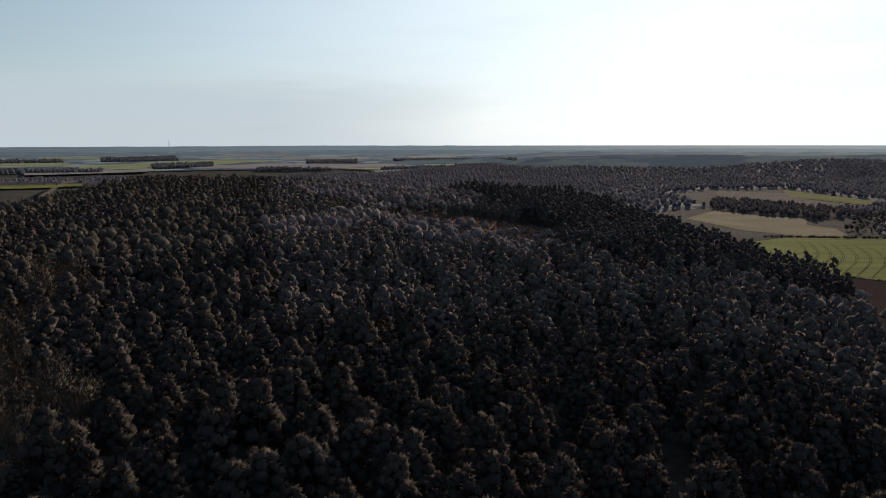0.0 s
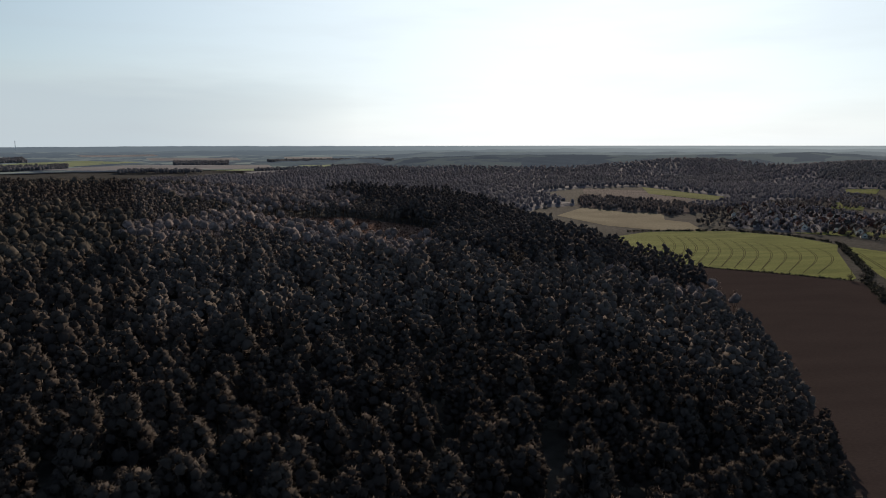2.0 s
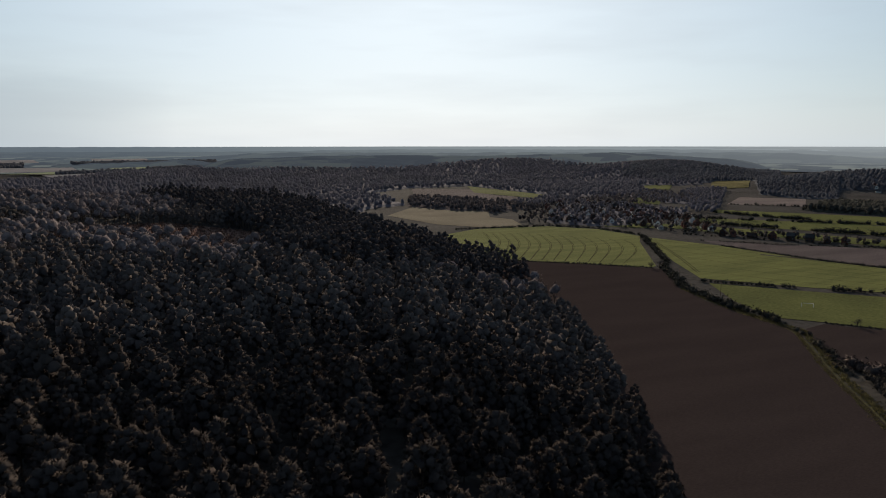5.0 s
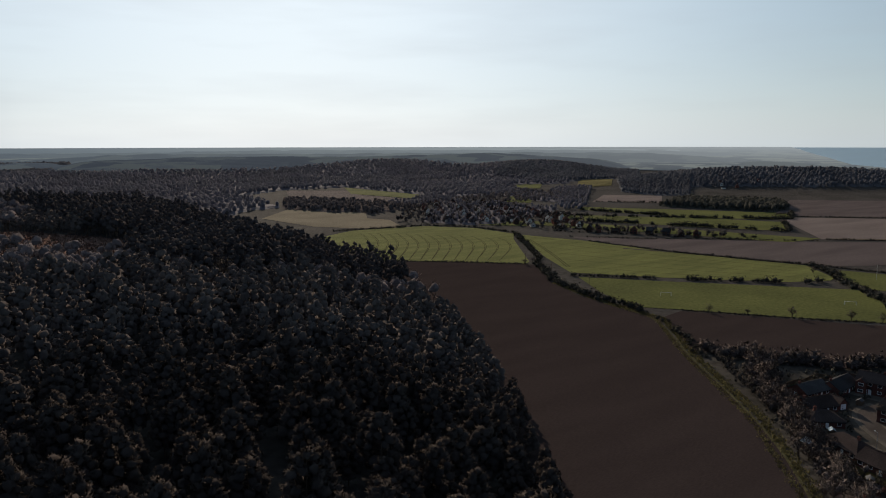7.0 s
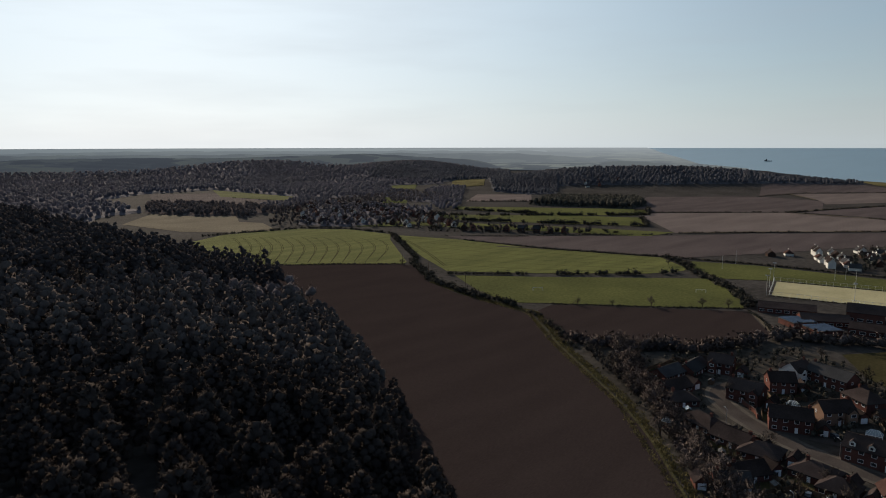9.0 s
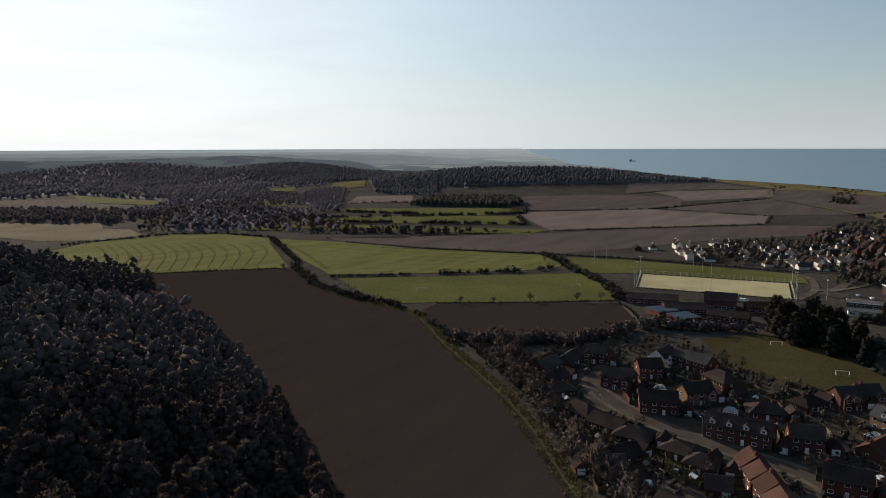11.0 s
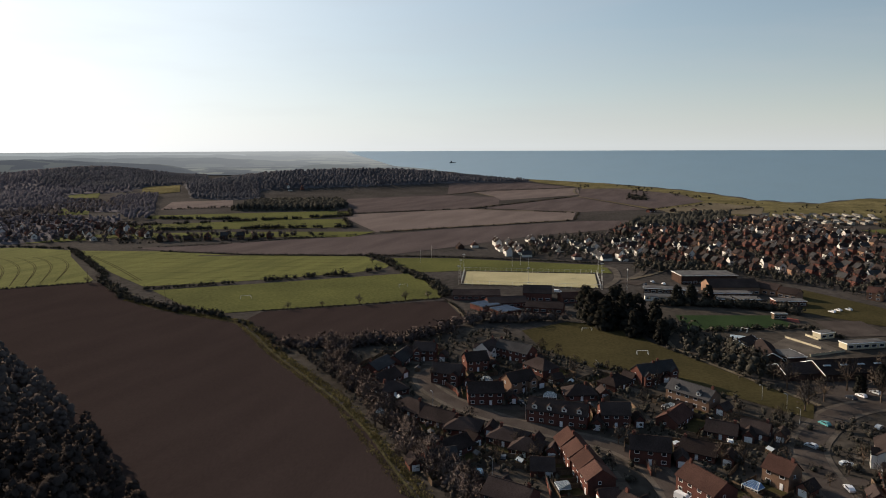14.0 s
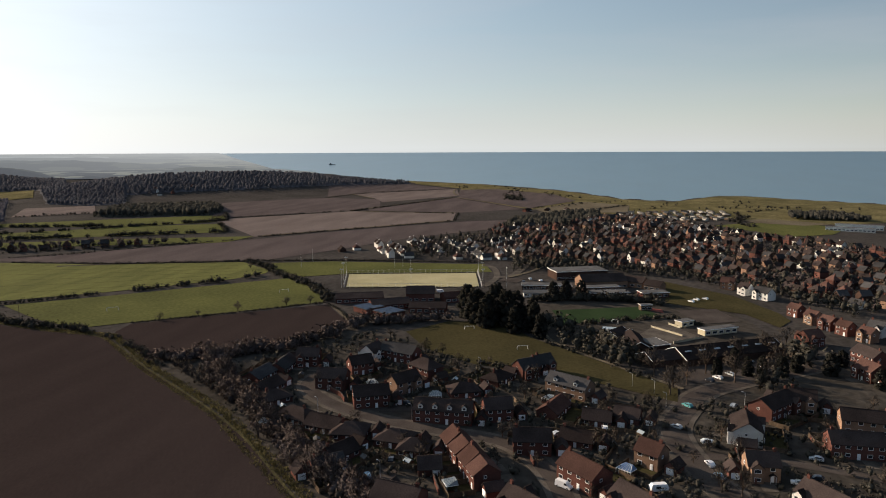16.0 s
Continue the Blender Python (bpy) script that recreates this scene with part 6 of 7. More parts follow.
wood_stuff("garden_trees", bush, M_TWIG, yard, rng.uniform(0.7, 1.7, len(yard)), "bare and dark trees between village houses", "trees")
yard = grid(160, 350, -130, 165, 7.5)
yard = yard[inside(yard, [(340, 116), (335, 90), (303, 50), (293, 10), (268, -34), (280, -130), (190, -100), (168, -20), (165, 70), (205, 105), (228, 132), (266, 162), (284, 154), (308, 134)])]


# dark trees between the football field and the shop, and round the car park
belt = np.concatenate([grid(300, 350, -30, 14, 5.5), grid(316, 352, -112, -84, 6), grid(284, 300, -84, -70, 6), grid(360, 384, 8, 30, 7)])
belt = belt[inside(belt, [(352, 20), (384, 28), (384, 10), (366, 4), (338, -14), (316, -30), (304, -20), (330, 4)]) | inside(belt, [(318, -98), (340, -88), (352, -104), (330, -114)]) | inside(belt, [(284, -84), (300, -84), (300, -70), (284, -70)])]
wood_stuff("shelter_belt", bush, M_SHRUB, belt, rng.uniform(1.0, 2.0, len(belt)), "dark belt of trees between field and shop", "trees")

# ---- roads, paths ----
for pts, w, name in ((ROAD_A, 6.0, "estate road"), (ROAD_B, 8.5, "through road")):
    ribbon("pavement", pts, w + 3.6, M_PAVING, f"raised concrete footways along the {name}", "pavement", lift=0.24, thick=0.2)
    ribbon("road", pts, w, M_ASPHALT, f"worn grey asphalt of the {name}", "road", lift=0.28)
ribbon("road", [(238, 82), (243, 60), (245, 50)], 5, M_ASPHALT, "short asphalt close between houses", "road", lift=0.2)
ribbon("road", [(200, 60), (190, 56), (178, 58), (168, 62)], 5, M_ASPHALT, "asphalt drive among bungalows", "road", lift=0.2)
ribbon("road", [(243, -31), (240, -10), (232, 6)], 4.5, M_ASPHALT, "asphalt side road", "road", lift=0.2)
ribbon("road", [(220, -34), (222, -60), (214, -90), (200, -110)], 5, M_ASPHALT, "asphalt side road between terraces", "road", lift=0.2)
sheet("car_park", [(296, -42), (284, -60), (315, -90), (334, -96), (330, -62), (308, -38)], M_ASPHALT, "asphalt car park beside the shop", "car park", lift=0.22)
sheet("car_park", [(383, -36), (391, -46), (366, -60), (350, -41), (352, -22)], M_PAVING, "paved yard behind the long shop roof", "yard", lift=0.2)
sheet("car_park", [(426, -54), (435, -78), (405, -86), (394, -62)], M_ASPHALT, "grey hard court by the white huts", "yard", lift=0.34)
ribbon("road", [(566, 84), (562, 75), (540, 69), (516, 65), (500, 66), (478, 70)], 5, M_PAVING, "pale concrete access road beside the hockey pitch", "road", lift=0.3)
ribbon("road", [(516, 65), (517, 56), (545, 51), (593, 46), (600, 44)], 6, M_PAVING, "pale concrete road to the school", "road", lift=0.32)
ribbon("path", [(517, 56), (540, 44), (560, 37), (580, 33)], 3.5, M_DIRT, "pale footpath to the school gate", "path", lift=0.34)
sheet("car_park", [(500, 62), (514, 60), (512, 44), (496, 48)], M_ASPHALT, "small asphalt car park by the school", "yard", lift=0.29)
ribbon("road", [(496, 434), (520, 390), (560, 268), (577, 196), (585, 84), (600, 40)], 5, M_ASPHALT, "narrow lane below the ploughed field", "road", lift=0.35)
ribbon("path", [(384, 17), (349, 22), (312, -12), (284, -40)], 2.0, M_DIRT, "pale path beside the football field", "path", lift=0.36)
ribbon("path", [(371, 416), (333, 352), (319, 314), (315, 285), (311, 245), (268, 194), (246, 163), (223, 132), (202, 108), (178, 86), (152, 60)], 0.9, M_TRACK, "trodden footpath between field and gardens", "path", lift=0.3)
ribbon("path", [(405, 158), (380, 140), (357, 126)], 1.8, M_DIRT, "pale path along a small field", "path", lift=0.3)
ribbon("path", [(-600, 1050), (-613, 1062), (-792, 1447), (-808, 1569)], 9, M_DIRT, "pale far road over the ridge", "road", lift=15.0)
# pale grass strips along the bounds of the ploughed fields
for pts in ([(1036, 364), (1110, 339), (1220, 300), (1350, 260)], [(716, 356), (784, 298), (850, 236), (917, 178)], [(1300, 408), (1360, 450), (1416, 494)], [(1111, 94), (1200, 150), (1349, 250)], [(1026, 352), (1022, 270), (1030, 196)], [(1410, 262), (1500, 290), (1640, 308)]):
    ribbon("verge", pts, 5, M_STUBBLE, "pale strip of rough grass between ploughed fields", "verge", lift=0.9)
# coarse pale grass on both sides of the footpath
verge = np.concatenate([a + (b - a) * np.linspace(0, 1, int(np.linalg.norm(b - a) / 0.28))[:, None] for a, b in zip(np.array([(333, 352), (315, 285), (311, 245), (268, 194), (223, 132), (178, 86), (150, 58)], float), np.array([(315, 285), (311, 245), (268, 194), (223, 132), (178, 86), (150, 58), (130, 40)], float))])
verge = np.concatenate([verge + rng.normal(0, 0.6, verge.shape) + (1.9, -1.4), verge + rng.normal(0, 0.6, verge.shape) - (1.2, -0.9), verge[::2] + rng.normal(0, 0.6, verge[::2].shape) + (3.4, -2.6)])
tuft = [(np.zeros((0, 3, 3)), blades(rng.normal(0, 0.35, (5, 3)) * (1, 1, 0) + (0, 0, 0.1), np.tile((0, 0, 1.0), (5, 1)), np.full(5, 0.55), 2, 0.25, 0.5)) for _ in range(3)]
wood_stuff("verge_grass", tuft, M_DRYGRASS, verge, rng.uniform(0.7, 1.5, len(verge)), "coarse yellow-green grass beside the footpath", "grass", sink=0.0)

# wheel tracks in the crop
for k in range(14):
    u = 0.5 * k
    x0, y0 = 346 + 15.5 * u, 672 - 9.0 * u - 1.3 * u * u
    x1, y1 = 262 + 15 * u, 522 - 11.5 * u
    mid_p = (0.5 * (x0 + x1) + 12, 0.5 * (y0 + y1) - 6)
    for o in (-0.9, 0.9):
        ribbon("wheel_track", [(x0 + o, y0), (x0 - 6 + o, y0 - 22), (mid_p[0] + o, mid_p[1]), (x1 + o, y1 + o)], 0.55, M_TRACK, lift=0.31, parent=crop)
for k in range(6):
    f = k / 5.5
    a, b = (478 - 100 * f, 548 - 160 * f), (540 - 66 * f, 292 - 34 * f)
    ribbon("wheel_track", [a, ((a[0] + b[0]) / 2 - 6, (a[1] + b[1]) / 2 - 8), b], 0.8, M_TRACK, lift=0.31, parent=pasture)
for o in (0, 2.6):
    ribbon("wheel_track", [(463 + o, 530), (426 + o, 460), (384 + o, 392)], 0.9, M_TRACK, lift=0.32, parent=pasture)

# ---- school and shop buildings ----


def hall(x, y, heading, l, d, h, rise, wall, roof, label, name="school_building", category="building", strips=3, flat=False, skylights=0):
    """A large plain building: walls, roof, window bands."""
    b = thing(name, x, y, heading, label, category)
    part("wall", house_walls(l, d, h, rise, flat), wall, b)
    if flat:
        part("roof", boxes((-l / 2 - 0.3, l / 2 + 0.3, -d / 2 - 0.3, d / 2 + 0.3, h, h + 0.35), (-l / 2 + 0.4, l / 2 - 0.4, -d / 2 + 0.4, d / 2 - 0.4, h + 0.35, h + 0.42)), roof, b)
        part("fascia", boxes((-l / 2 - 0.36, l / 2 + 0.36, -d / 2 - 0.36, -d / 2 - 0.3, h, h + 0.4), (-l / 2 - 0.36, -l / 2 - 0.3, -d / 2 - 0.3, d / 2 + 0.3, h, h + 0.4)), M_UPVC, b)
    else:
        part("roof", gable_roof(l, d, h, rise, 0.5, 0.25), roof, b)
        if name == "shop":
            for side in (-1, 1):
                part("bargeboard", tubes(((side * (l / 2 + 0.56), -d / 2 - 0.5, h - 0.3), (side * (l / 2 + 0.56), 0, h + rise + 0.1), 0.16, 0.16, 4), ((side * (l / 2 + 0.56), d / 2 + 0.5, h - 0.3), (side * (l / 2 + 0.56), 0, h + rise + 0.1), 0.16, 0.16, 4)), M_UPVC, b, "white painted bargeboard")
    n = max(2, int(l / 4))
    for i in range(n):
        px = -l / 2 + l * (i + 0.5) / n
        for side, turn in ((-1, 0), (1, 180))[1 if name == "shop" else 0:]:
            add_window(b, px, side * d / 2, 0.9, turn, 2.8, 1.4)
    s = rise / (d / 2)
    for i in range(skylights):
        px = -l / 2 + l * (i + 0.5) / skylights
        sk = part("skylight", boxes((-1.7, 1.7, -0.5, 0.5, 0, 0.12), (-1.6, 1.6, -0.4, 0.4, 0.12, 0.2)), M_ROOF_GLASS, b, "white roof light")
        sk.matrix_basis = pose(px, -d * 0.22, h + rise - d * 0.22 * s + 0.3, math.degrees(math.atan(s)), 0, 0)
    return b


def solar_roof(x, y, heading, nx, ny, pitch):
    b = thing("solar_roof", x, y, heading, "low building with a roof of blue solar panels", "solar roof")
    w, h_ = 2.2, 1.9
    part("wall", boxes((-nx * w / 2, nx * w / 2, -ny * h_ / 2, ny * h_ / 2, 0, 3.0)), M_BRICK, b)
    part("deck", boxes((-nx * w / 2 - 0.3, nx * w / 2 + 0.3, -ny * h_ / 2 - 0.3, ny * h_ / 2 + 0.3, 3.0, 3.25)), M_FLAT_ROOF, b)
    me = shared("solar panel", lambda: boxes((-w / 2 + 0.05, w / 2 - 0.05, -h_ / 2 + 0.1, h_ / 2 - 0.5, 0, 0.06)), M_SOLAR)
    for i in range(nx):
        for j in range(ny):
            p = part("solar_panel", me, None, b)
            p.matrix_basis = pose((i - nx / 2 + 0.5) * w, (j - ny / 2 + 0.5) * h_, 3.5 + 0.02, pitch, 0, 0)
    return b


solar_roof(391, 127, -126, 6, 7, 14)
solar_roof(382.5, 112, -126, 6, 7, 14)
hall(418, 142, -70, 30, 14, 3.2, 2.2, M_BRICK, M_TILE, "long low brick school block with brown roof")
hall(404, 118, -60, 24, 14, 3.2, 2.4, M_BRICK, M_TILE, "low brick school block beside solar roofs")
hall(428, 104, -78, 18, 14, 5.5, 3.6, M_BRICK, M_TILE, "tall brick school hall with a pitched roof")
hall(398, 92, -85, 22, 12, 3.4, 2.4, M_BRICK, M_TILE, "brick school wing with a brown roof")
hall(430, 82, -60, 16, 11, 3.4, 2.4, M_BRICK, M_TILE_RED, "red brick school pavilion")
hall(528, 6, -67, 40, 20, 6.0, 0, M_BRICK_DARK, M_FLAT_ROOF, "flat-roofed pale school block of two storeys", flat=True)
hall(495, -11, -69, 32, 18, 5.0, 4.0, M_BRICK_BUFF, M_TILE, "large school hall with a dark pitched roof")
hall(477, -10, -70, 26, 8, 3.4, 0, M_BRICK_DARK, M_FLAT_ROOF, "low brick school wing with a glazed front", flat=True)
hall(460, -15, -72, 26, 10, 3.4, 0, M_BRICK_DARK, M_FLAT_ROOF, "long brick flat-roofed classroom block", flat=True)
hall(478, 26, -85, 34, 10, 3.2, 0, M_BRICK_DARK, M_FLAT_ROOF, "long low brick classroom wing with flat roof", flat=True)
hall(454, 27, -82, 26, 8, 3.0, 1.0, M_RENDER, M_FLAT_ROOF, "low classroom block with ribbed pale roof")
hall(499, -35, -120, 15, 10, 4.0, 3.2, M_BRICK_BUFF, M_TILE, "school annexe with a steep roof")
hall(489, -47, -120, 12, 9, 3.6, 2.8, M_BRICK_BUFF, M_TILE, "small school annexe with a steep roof")
hall(466, -44, -72, 18, 9, 3.2, 0, M_BRICK, M_FLAT_ROOF, "flat-roofed brick school wing beside parked cars", flat=True)
# shop walls: the shade of their near side is put into dark brick
hall(335, -65, -61, 54, 17, 3.4, 3.4, M_BRICK_DARK, M_TILE, "long shop building with dark roof and roof lights", name="shop", skylights=7)
hall(320, -35, -61, 17, 13, 3.0, 2.6, M_BRICK_DARK, M_TILE, "low dark-roofed shop wing with white bargeboards", name="shop")
hall(346, -25, 8, 24, 8, 3.0, 2.0, M_BRICK_DARK, M_TILE, "low brick building with a long dark roof", name="shop")
hall(358, -16, 148, 12, 9, 2.8, 2.2, M_CREAM, M_TILE, "small cream building with a dark gabled roof", name="shop")
hall(343, -34, 30, 12, 9, 3.0, 0, M_BRICK_DARK, M_FLAT_ROOF, "flat grey roof between the shop wings", flat=True, name="shop")
hall(425, -36, -70, 7, 3.5, 3.4, 0, M_WOOD, M_FLAT_ROOF, "dark timber store beside the green pitch", flat=True, name="store")
hall(390.5, -54, -50, 9, 5, 3.0, 0, M_CREAM, M_FLAT_ROOF, "cream flat-roofed hut beside a hard court", flat=True, name="hut")
hall(377.5, -69, -58.6, 21, 5.5, 3.0, 0, M_CREAM, M_FLAT_ROOF, "long cream flat-roofed hut", flat=True, name="hut")
hall(366, -15, -95, 10, 5, 2.6, 0, M_RENDER, M_ROOF_GLASS, "small hut with a pale sheet roof", flat=True, name="hut")
hall(905, -318, -112, 50, 12, 5.0, 0, M_RENDER, M_FLAT_ROOF, "long white stand building by the coast", flat=True, name="grandstand")
hall(880, -300, -112, 50, 12, 4.0, 0, M_RENDER, M_FLAT_ROOF, "white flat-roofed pavilion beside the stand", flat=True, name="pavilion")
for i, (x, y) in enumerate(((935, 5), (1070, 90), (1085, 60), (1095, 30))):
    hall(x, y, -60 + 25 * i, 10 + i % 2 * 4, 7, 2.8, 2.2, M_BRICK if i % 2 else M_BRICK_DARK, M_TILE, "farm building at the field edge", name="farm_building")

# ---- trees of the gardens, as things ----
dark_tree = [pine(16 + i, 6.6 + 0.5 * i, 46, 50, 3, 0.8, 0.36, 0.05, 0.24, 0.16) for i in range(3)]
first = []
kinds = [tree_thing("evergreen_tree", k, M_YEW, "broad dark evergreen tree by the school grounds", "tree", "dark evergreens") for k in dark_tree]
plant(kinds, [(388, 66), (376, 60), (366, 52), (382, 50), (394, 50), (372, 42), (358, 36), (386, 38), (362, 26), (374, 28), (448, 12), (442, 20), (456, 2), (350, 22), (398, 60), (303, -56), (307, -69), (308, -83), (316, -91), (319, -66), (314, -104), (328, -113), (312, -76), (299, -118)],
      [1, 1.1, 1.05, 1.0, 0.95, 1.1, 0.95, 1.0, 0.85, 0.9, 0.8, 0.75, 0.7, 0.7, 0.9, 0.45, 0.5, 0.55, 0.5, 0.5, 0.55, 0.5, 0.45, 0.5])
garden = [bare(7.5 + i, 2.8, 18, 7, 0.9) for i in range(3)]
kinds = [tree_thing("garden_tree", k, M_TWIG_DARK, "small bare garden tree beside a house", "tree", "bare garden trees") for k in garden]
sel = yard[rng.permutation(len(yard))]
plant(kinds, sel[:130:2], rng.uniform(0.45, 0.95, len(sel))[:130:2])
shrub_kind = [(bar((0, 0, 0), (0, 0, 1.2), 0.06, 0.03, 3), np.concatenate([lump((0.1, 0, 1.2), 1.0, 1.0), blades(rng.normal(0, 1, (50, 3)) * (0.8, 0.8, 0.7) + (0, 0, 1.4), rng.normal(0, 1, (50, 3)), np.full(50, 0.4), 3, 0.4)])) for _ in range(3)]
kinds = [tree_thing("garden_shrub", k, M_SHRUB, "dark evergreen shrub in a garden", "shrub", "garden shrubs") for k in shrub_kind]
sel = yard[rng.random(len(yard)) < 0.5] + rng.normal(0, 2.5, (1, 2))
plant(kinds, sel[:120], rng.uniform(0.5, 1.3, len(sel))[:120])
scrub_line = np.array([(300, 150), (284, 172), (262, 158), (246, 143), (232, 128), (216, 112), (202, 98), (188, 84), (176, 70), (165, 56)], float)
scrub_pts = np.concatenate([a + (b - a) * np.linspace(0, 1, 16)[:, None] for a, b in zip(scrub_line, scrub_line[1:])]) + rng.normal(0, 2.6, (144, 2)) + (3, -2)
wood_stuff("scrub", [bare(4.5, 2.3, 14, 7, 0.8) for _ in range(3)], M_TWIG, scrub_pts, rng.uniform(0.7, 1.5, len(scrub_pts)), "tangle of bare scrub behind the garden fences", "scrub")
thick_pts = np.concatenate([a + (b - a) * np.linspace(0, 1, 26)[:, None] for a, b in zip(scrub_line, scrub_line[1:])])
thick_pts = np.concatenate([thick_pts + rng.normal(0, 1.8, thick_pts.shape) + (2, -1.5), thick_pts[::2] + rng.normal(0, 3.0, thick_pts[::2].shape) + (6, -4)])
path_side = np.concatenate([a + (b - a) * np.linspace(0, 1, 30)[:, None] for a, b in zip(np.array([(276, 192), (250, 160), (227, 129), (206, 105), (182, 83)], float), np.array([(250, 160), (227, 129), (206, 105), (182, 83), (156, 58)], float))])
path_side = np.concatenate([path_side + rng.normal(0, 1.0, path_side.shape) + (4.2, -3.2), path_side + rng.normal(0, 1.3, path_side.shape) + (7.0, -5.4)])
wood_stuff("scrub", bush, M_TWIG_DARK, path_side, rng.uniform(0.25, 0.75, len(path_side)), "bramble and thorn scrub along the footpath", "scrub")
wood_stuff("scrub", bush, M_TWIG, thick_pts, rng.uniform(0.35, 0.95, len(thick_pts)), "dark thicket of thorn behind the garden fences", "scrub")
# trees along the front of the town and behind the green court
front = grid(420, 600, -190, 70, 6.5)
front = front[inside(front, [(545, 60), (590, 60), (585, 0), (560, -70), (505, -125), (440, -175), (425, -150), (480, -122), (535, -60), (560, -10)])]
built = np.array([(e[0], e[1]) for e in ESTATE] + [(s[0], s[1]) for s in town_spots])
front = front[np.min(np.hypot(front[:, None, 0] - built[None, :, 0], front[:, None, 1] - built[None, :, 1]), axis=1) > 7.5]
wood_stuff("garden_trees", bush, M_SHRUB, front, rng.uniform(0.6, 1.7, len(front)), "dark trees and hedges along the front of the town", "trees")
hedge([(379, 8), (394, -20), (407, -46)], 2.6, 1.6, "dark hedge below the green pitch", width=1.0)
hedge([(407, -47), (398, -58), (392, -66)], 3.0, 2.0, "dark shrubs between pitch and huts", width=1.6)
hedge([(347, -18), (336, -12), (326, -24), (318, -30)], 4.2, 2.0, "dark shrubs round the shop buildings", width=2.2)
hedge([(437, 30), (447, -8), (446, -42), (438, -49)], 5.5, 1.6, "dark hedge behind the green pitch", width=1.2)
# low planting fills the plots between walls and fences
fill = grid(168, 345, -130, 160, 3.6)
fill = fill[inside(fill, [(340, 112), (335, 88), (300, 48), (290, 10), (266, -34), (280, -120), (200, -100), (172, -30), (165, 60), (205, 102), (228, 130), (266, 160), (284, 152), (308, 132)])]
from_home = np.min(np.hypot(fill[:, None, 0] - homes[None, :, 0], fill[:, None, 1] - homes[None, :, 1]), axis=1)
from_road = np.min(np.hypot(fill[:, None, 0] - road_pts[None, :, 0], fill[:, None, 1] - road_pts[None, :, 1]), axis=1)
fill = fill[(from_home > 7.2) & (from_road > 6.8) & (patchy(fill, 9, 2.2) > -0.08)]
wood_stuff("garden_planting", bush, M_SHRUB, fill, rng.uniform(0.22, 0.72, len(fill)), "dark hedges and evergreen bushes between the gardens", "shrubs")
plant([tree_thing("roadside_tree", k, M_TWIG_DARK, "bare tree near the car park", "tree", "bare trees by the road") for k in [bare(9, 3.5, 20, 8, 0.9), bare(8, 3, 20, 8, 0.9)]],
      [(284, -36), (290, -42), (276, -34), (296, -62), (300, -74), (310, -80), (322, -86), (306, -52), (318, -64), (330, -70), (288, -70), (340, -84), (352, -92), (360, -98), (300, -30), (312, -26), (326, -18), (336, -10)], rng.uniform(0.8, 1.4, 18))
single = [(377, 425), (365, 421), (516, 268), (548, 288), (347, 238), (360, 222), (376, 205), (395, 182), (404, 170), (640, 700), (655, 690), (690, 640)]
plant([tree_thing("field_tree", k, M_TWIG, "small bare tree in a field hedge", "tree", "hedgerow trees") for k in [bare(6, 2.6, 18, 7, 0.8), bare(5, 2.2, 18, 7, 0.8)]], single, rng.uniform(0.5, 1.0, len(single)))
for tree, m in first:
    tree.matrix_basis = m

# ---- goals, masts, poles ----


def goal(x, y, heading, w=6.4, h=2.2):
    g = thing("football_goal", x, y, heading, "white metal football goal on grass", "goal", "goals")
    part("post", tubes(((-w / 2, 0, 0), (-w / 2, 0, h), 0.09, 0.09)), M_LINE, g)
    part("post", tubes(((w / 2, 0, 0), (w / 2, 0, h), 0.09, 0.09)), M_LINE, g)
    part("crossbar", tubes(((-w / 2, 0, h), (w / 2, 0, h), 0.09, 0.09)), M_LINE, g)
    part("back_stay", tubes(((-w / 2, 0, h), (-w / 2, 1.6, 0), 0.05, 0.05), ((w / 2, 0, h), (w / 2, 1.6, 0), 0.05, 0.05), ((-w / 2, 1.6, 0.05), (w / 2, 1.6, 0.05), 0.05, 0.05)), M_LINE, g)
    return g


goal(360, 60.5, -70, 5.2, 2)
goal(328, 29, 110, 5.2, 2)
goal(363, 281, 135)
goal(433, 201, -45)
goal(389, -17, 60, 3.6, 2)
goal(470, 120, -80, 3.6, 2)


def mast(x, y, h, heading=0.0, lamps=True, name="floodlight_mast", label="tall grey floodlight mast"):
    p = thing(name, x, y, heading, label, "mast", "masts")
    part("pole", tubes(((0, 0, 0), (0, 0, h), 0.13, 0.08)), M_STEEL, p)
    if lamps:
        part("lamp_head", boxes((-1.1, 1.1, -0.25, 0.25, h - 0.1, h + 0.5)), M_STEEL, p)
    return p


for x, y in ((456, 168), (482, 176), (508, 183), (531, 82), (503, 75), (474, 70), (466, 120), (520, 134)):
    mast(x, y, 13, -75)
mast(478, 54, 14, 20)
for x, y in ((541, 153), (560, 232), (548, 148), (530, 230)):
    mast(x, y, 11, 0, False, "rugby_post", "tall white rugby post")
for x, y in ((292, 44), (283, -20), (276, -28), (262, -31), (268, -60), (232, 60), (232, 96), (186, 58), (170, 10), (213, 14)):
    lp = thing("street_lamp", x, y, 70, "slim grey street lamp beside the road", "street lamp", "street lamps")
    part("pole", tubes(((0, 0, 0), (0, 0, 5.6), 0.09, 0.06), ((0, 0, 5.6), (0.9, 0, 5.9), 0.05, 0.04)), M_STEEL, lp)
    part("lamp_head", boxes((0.7, 1.35, -0.12, 0.12, 5.85, 6.0)), M_STEEL, lp)
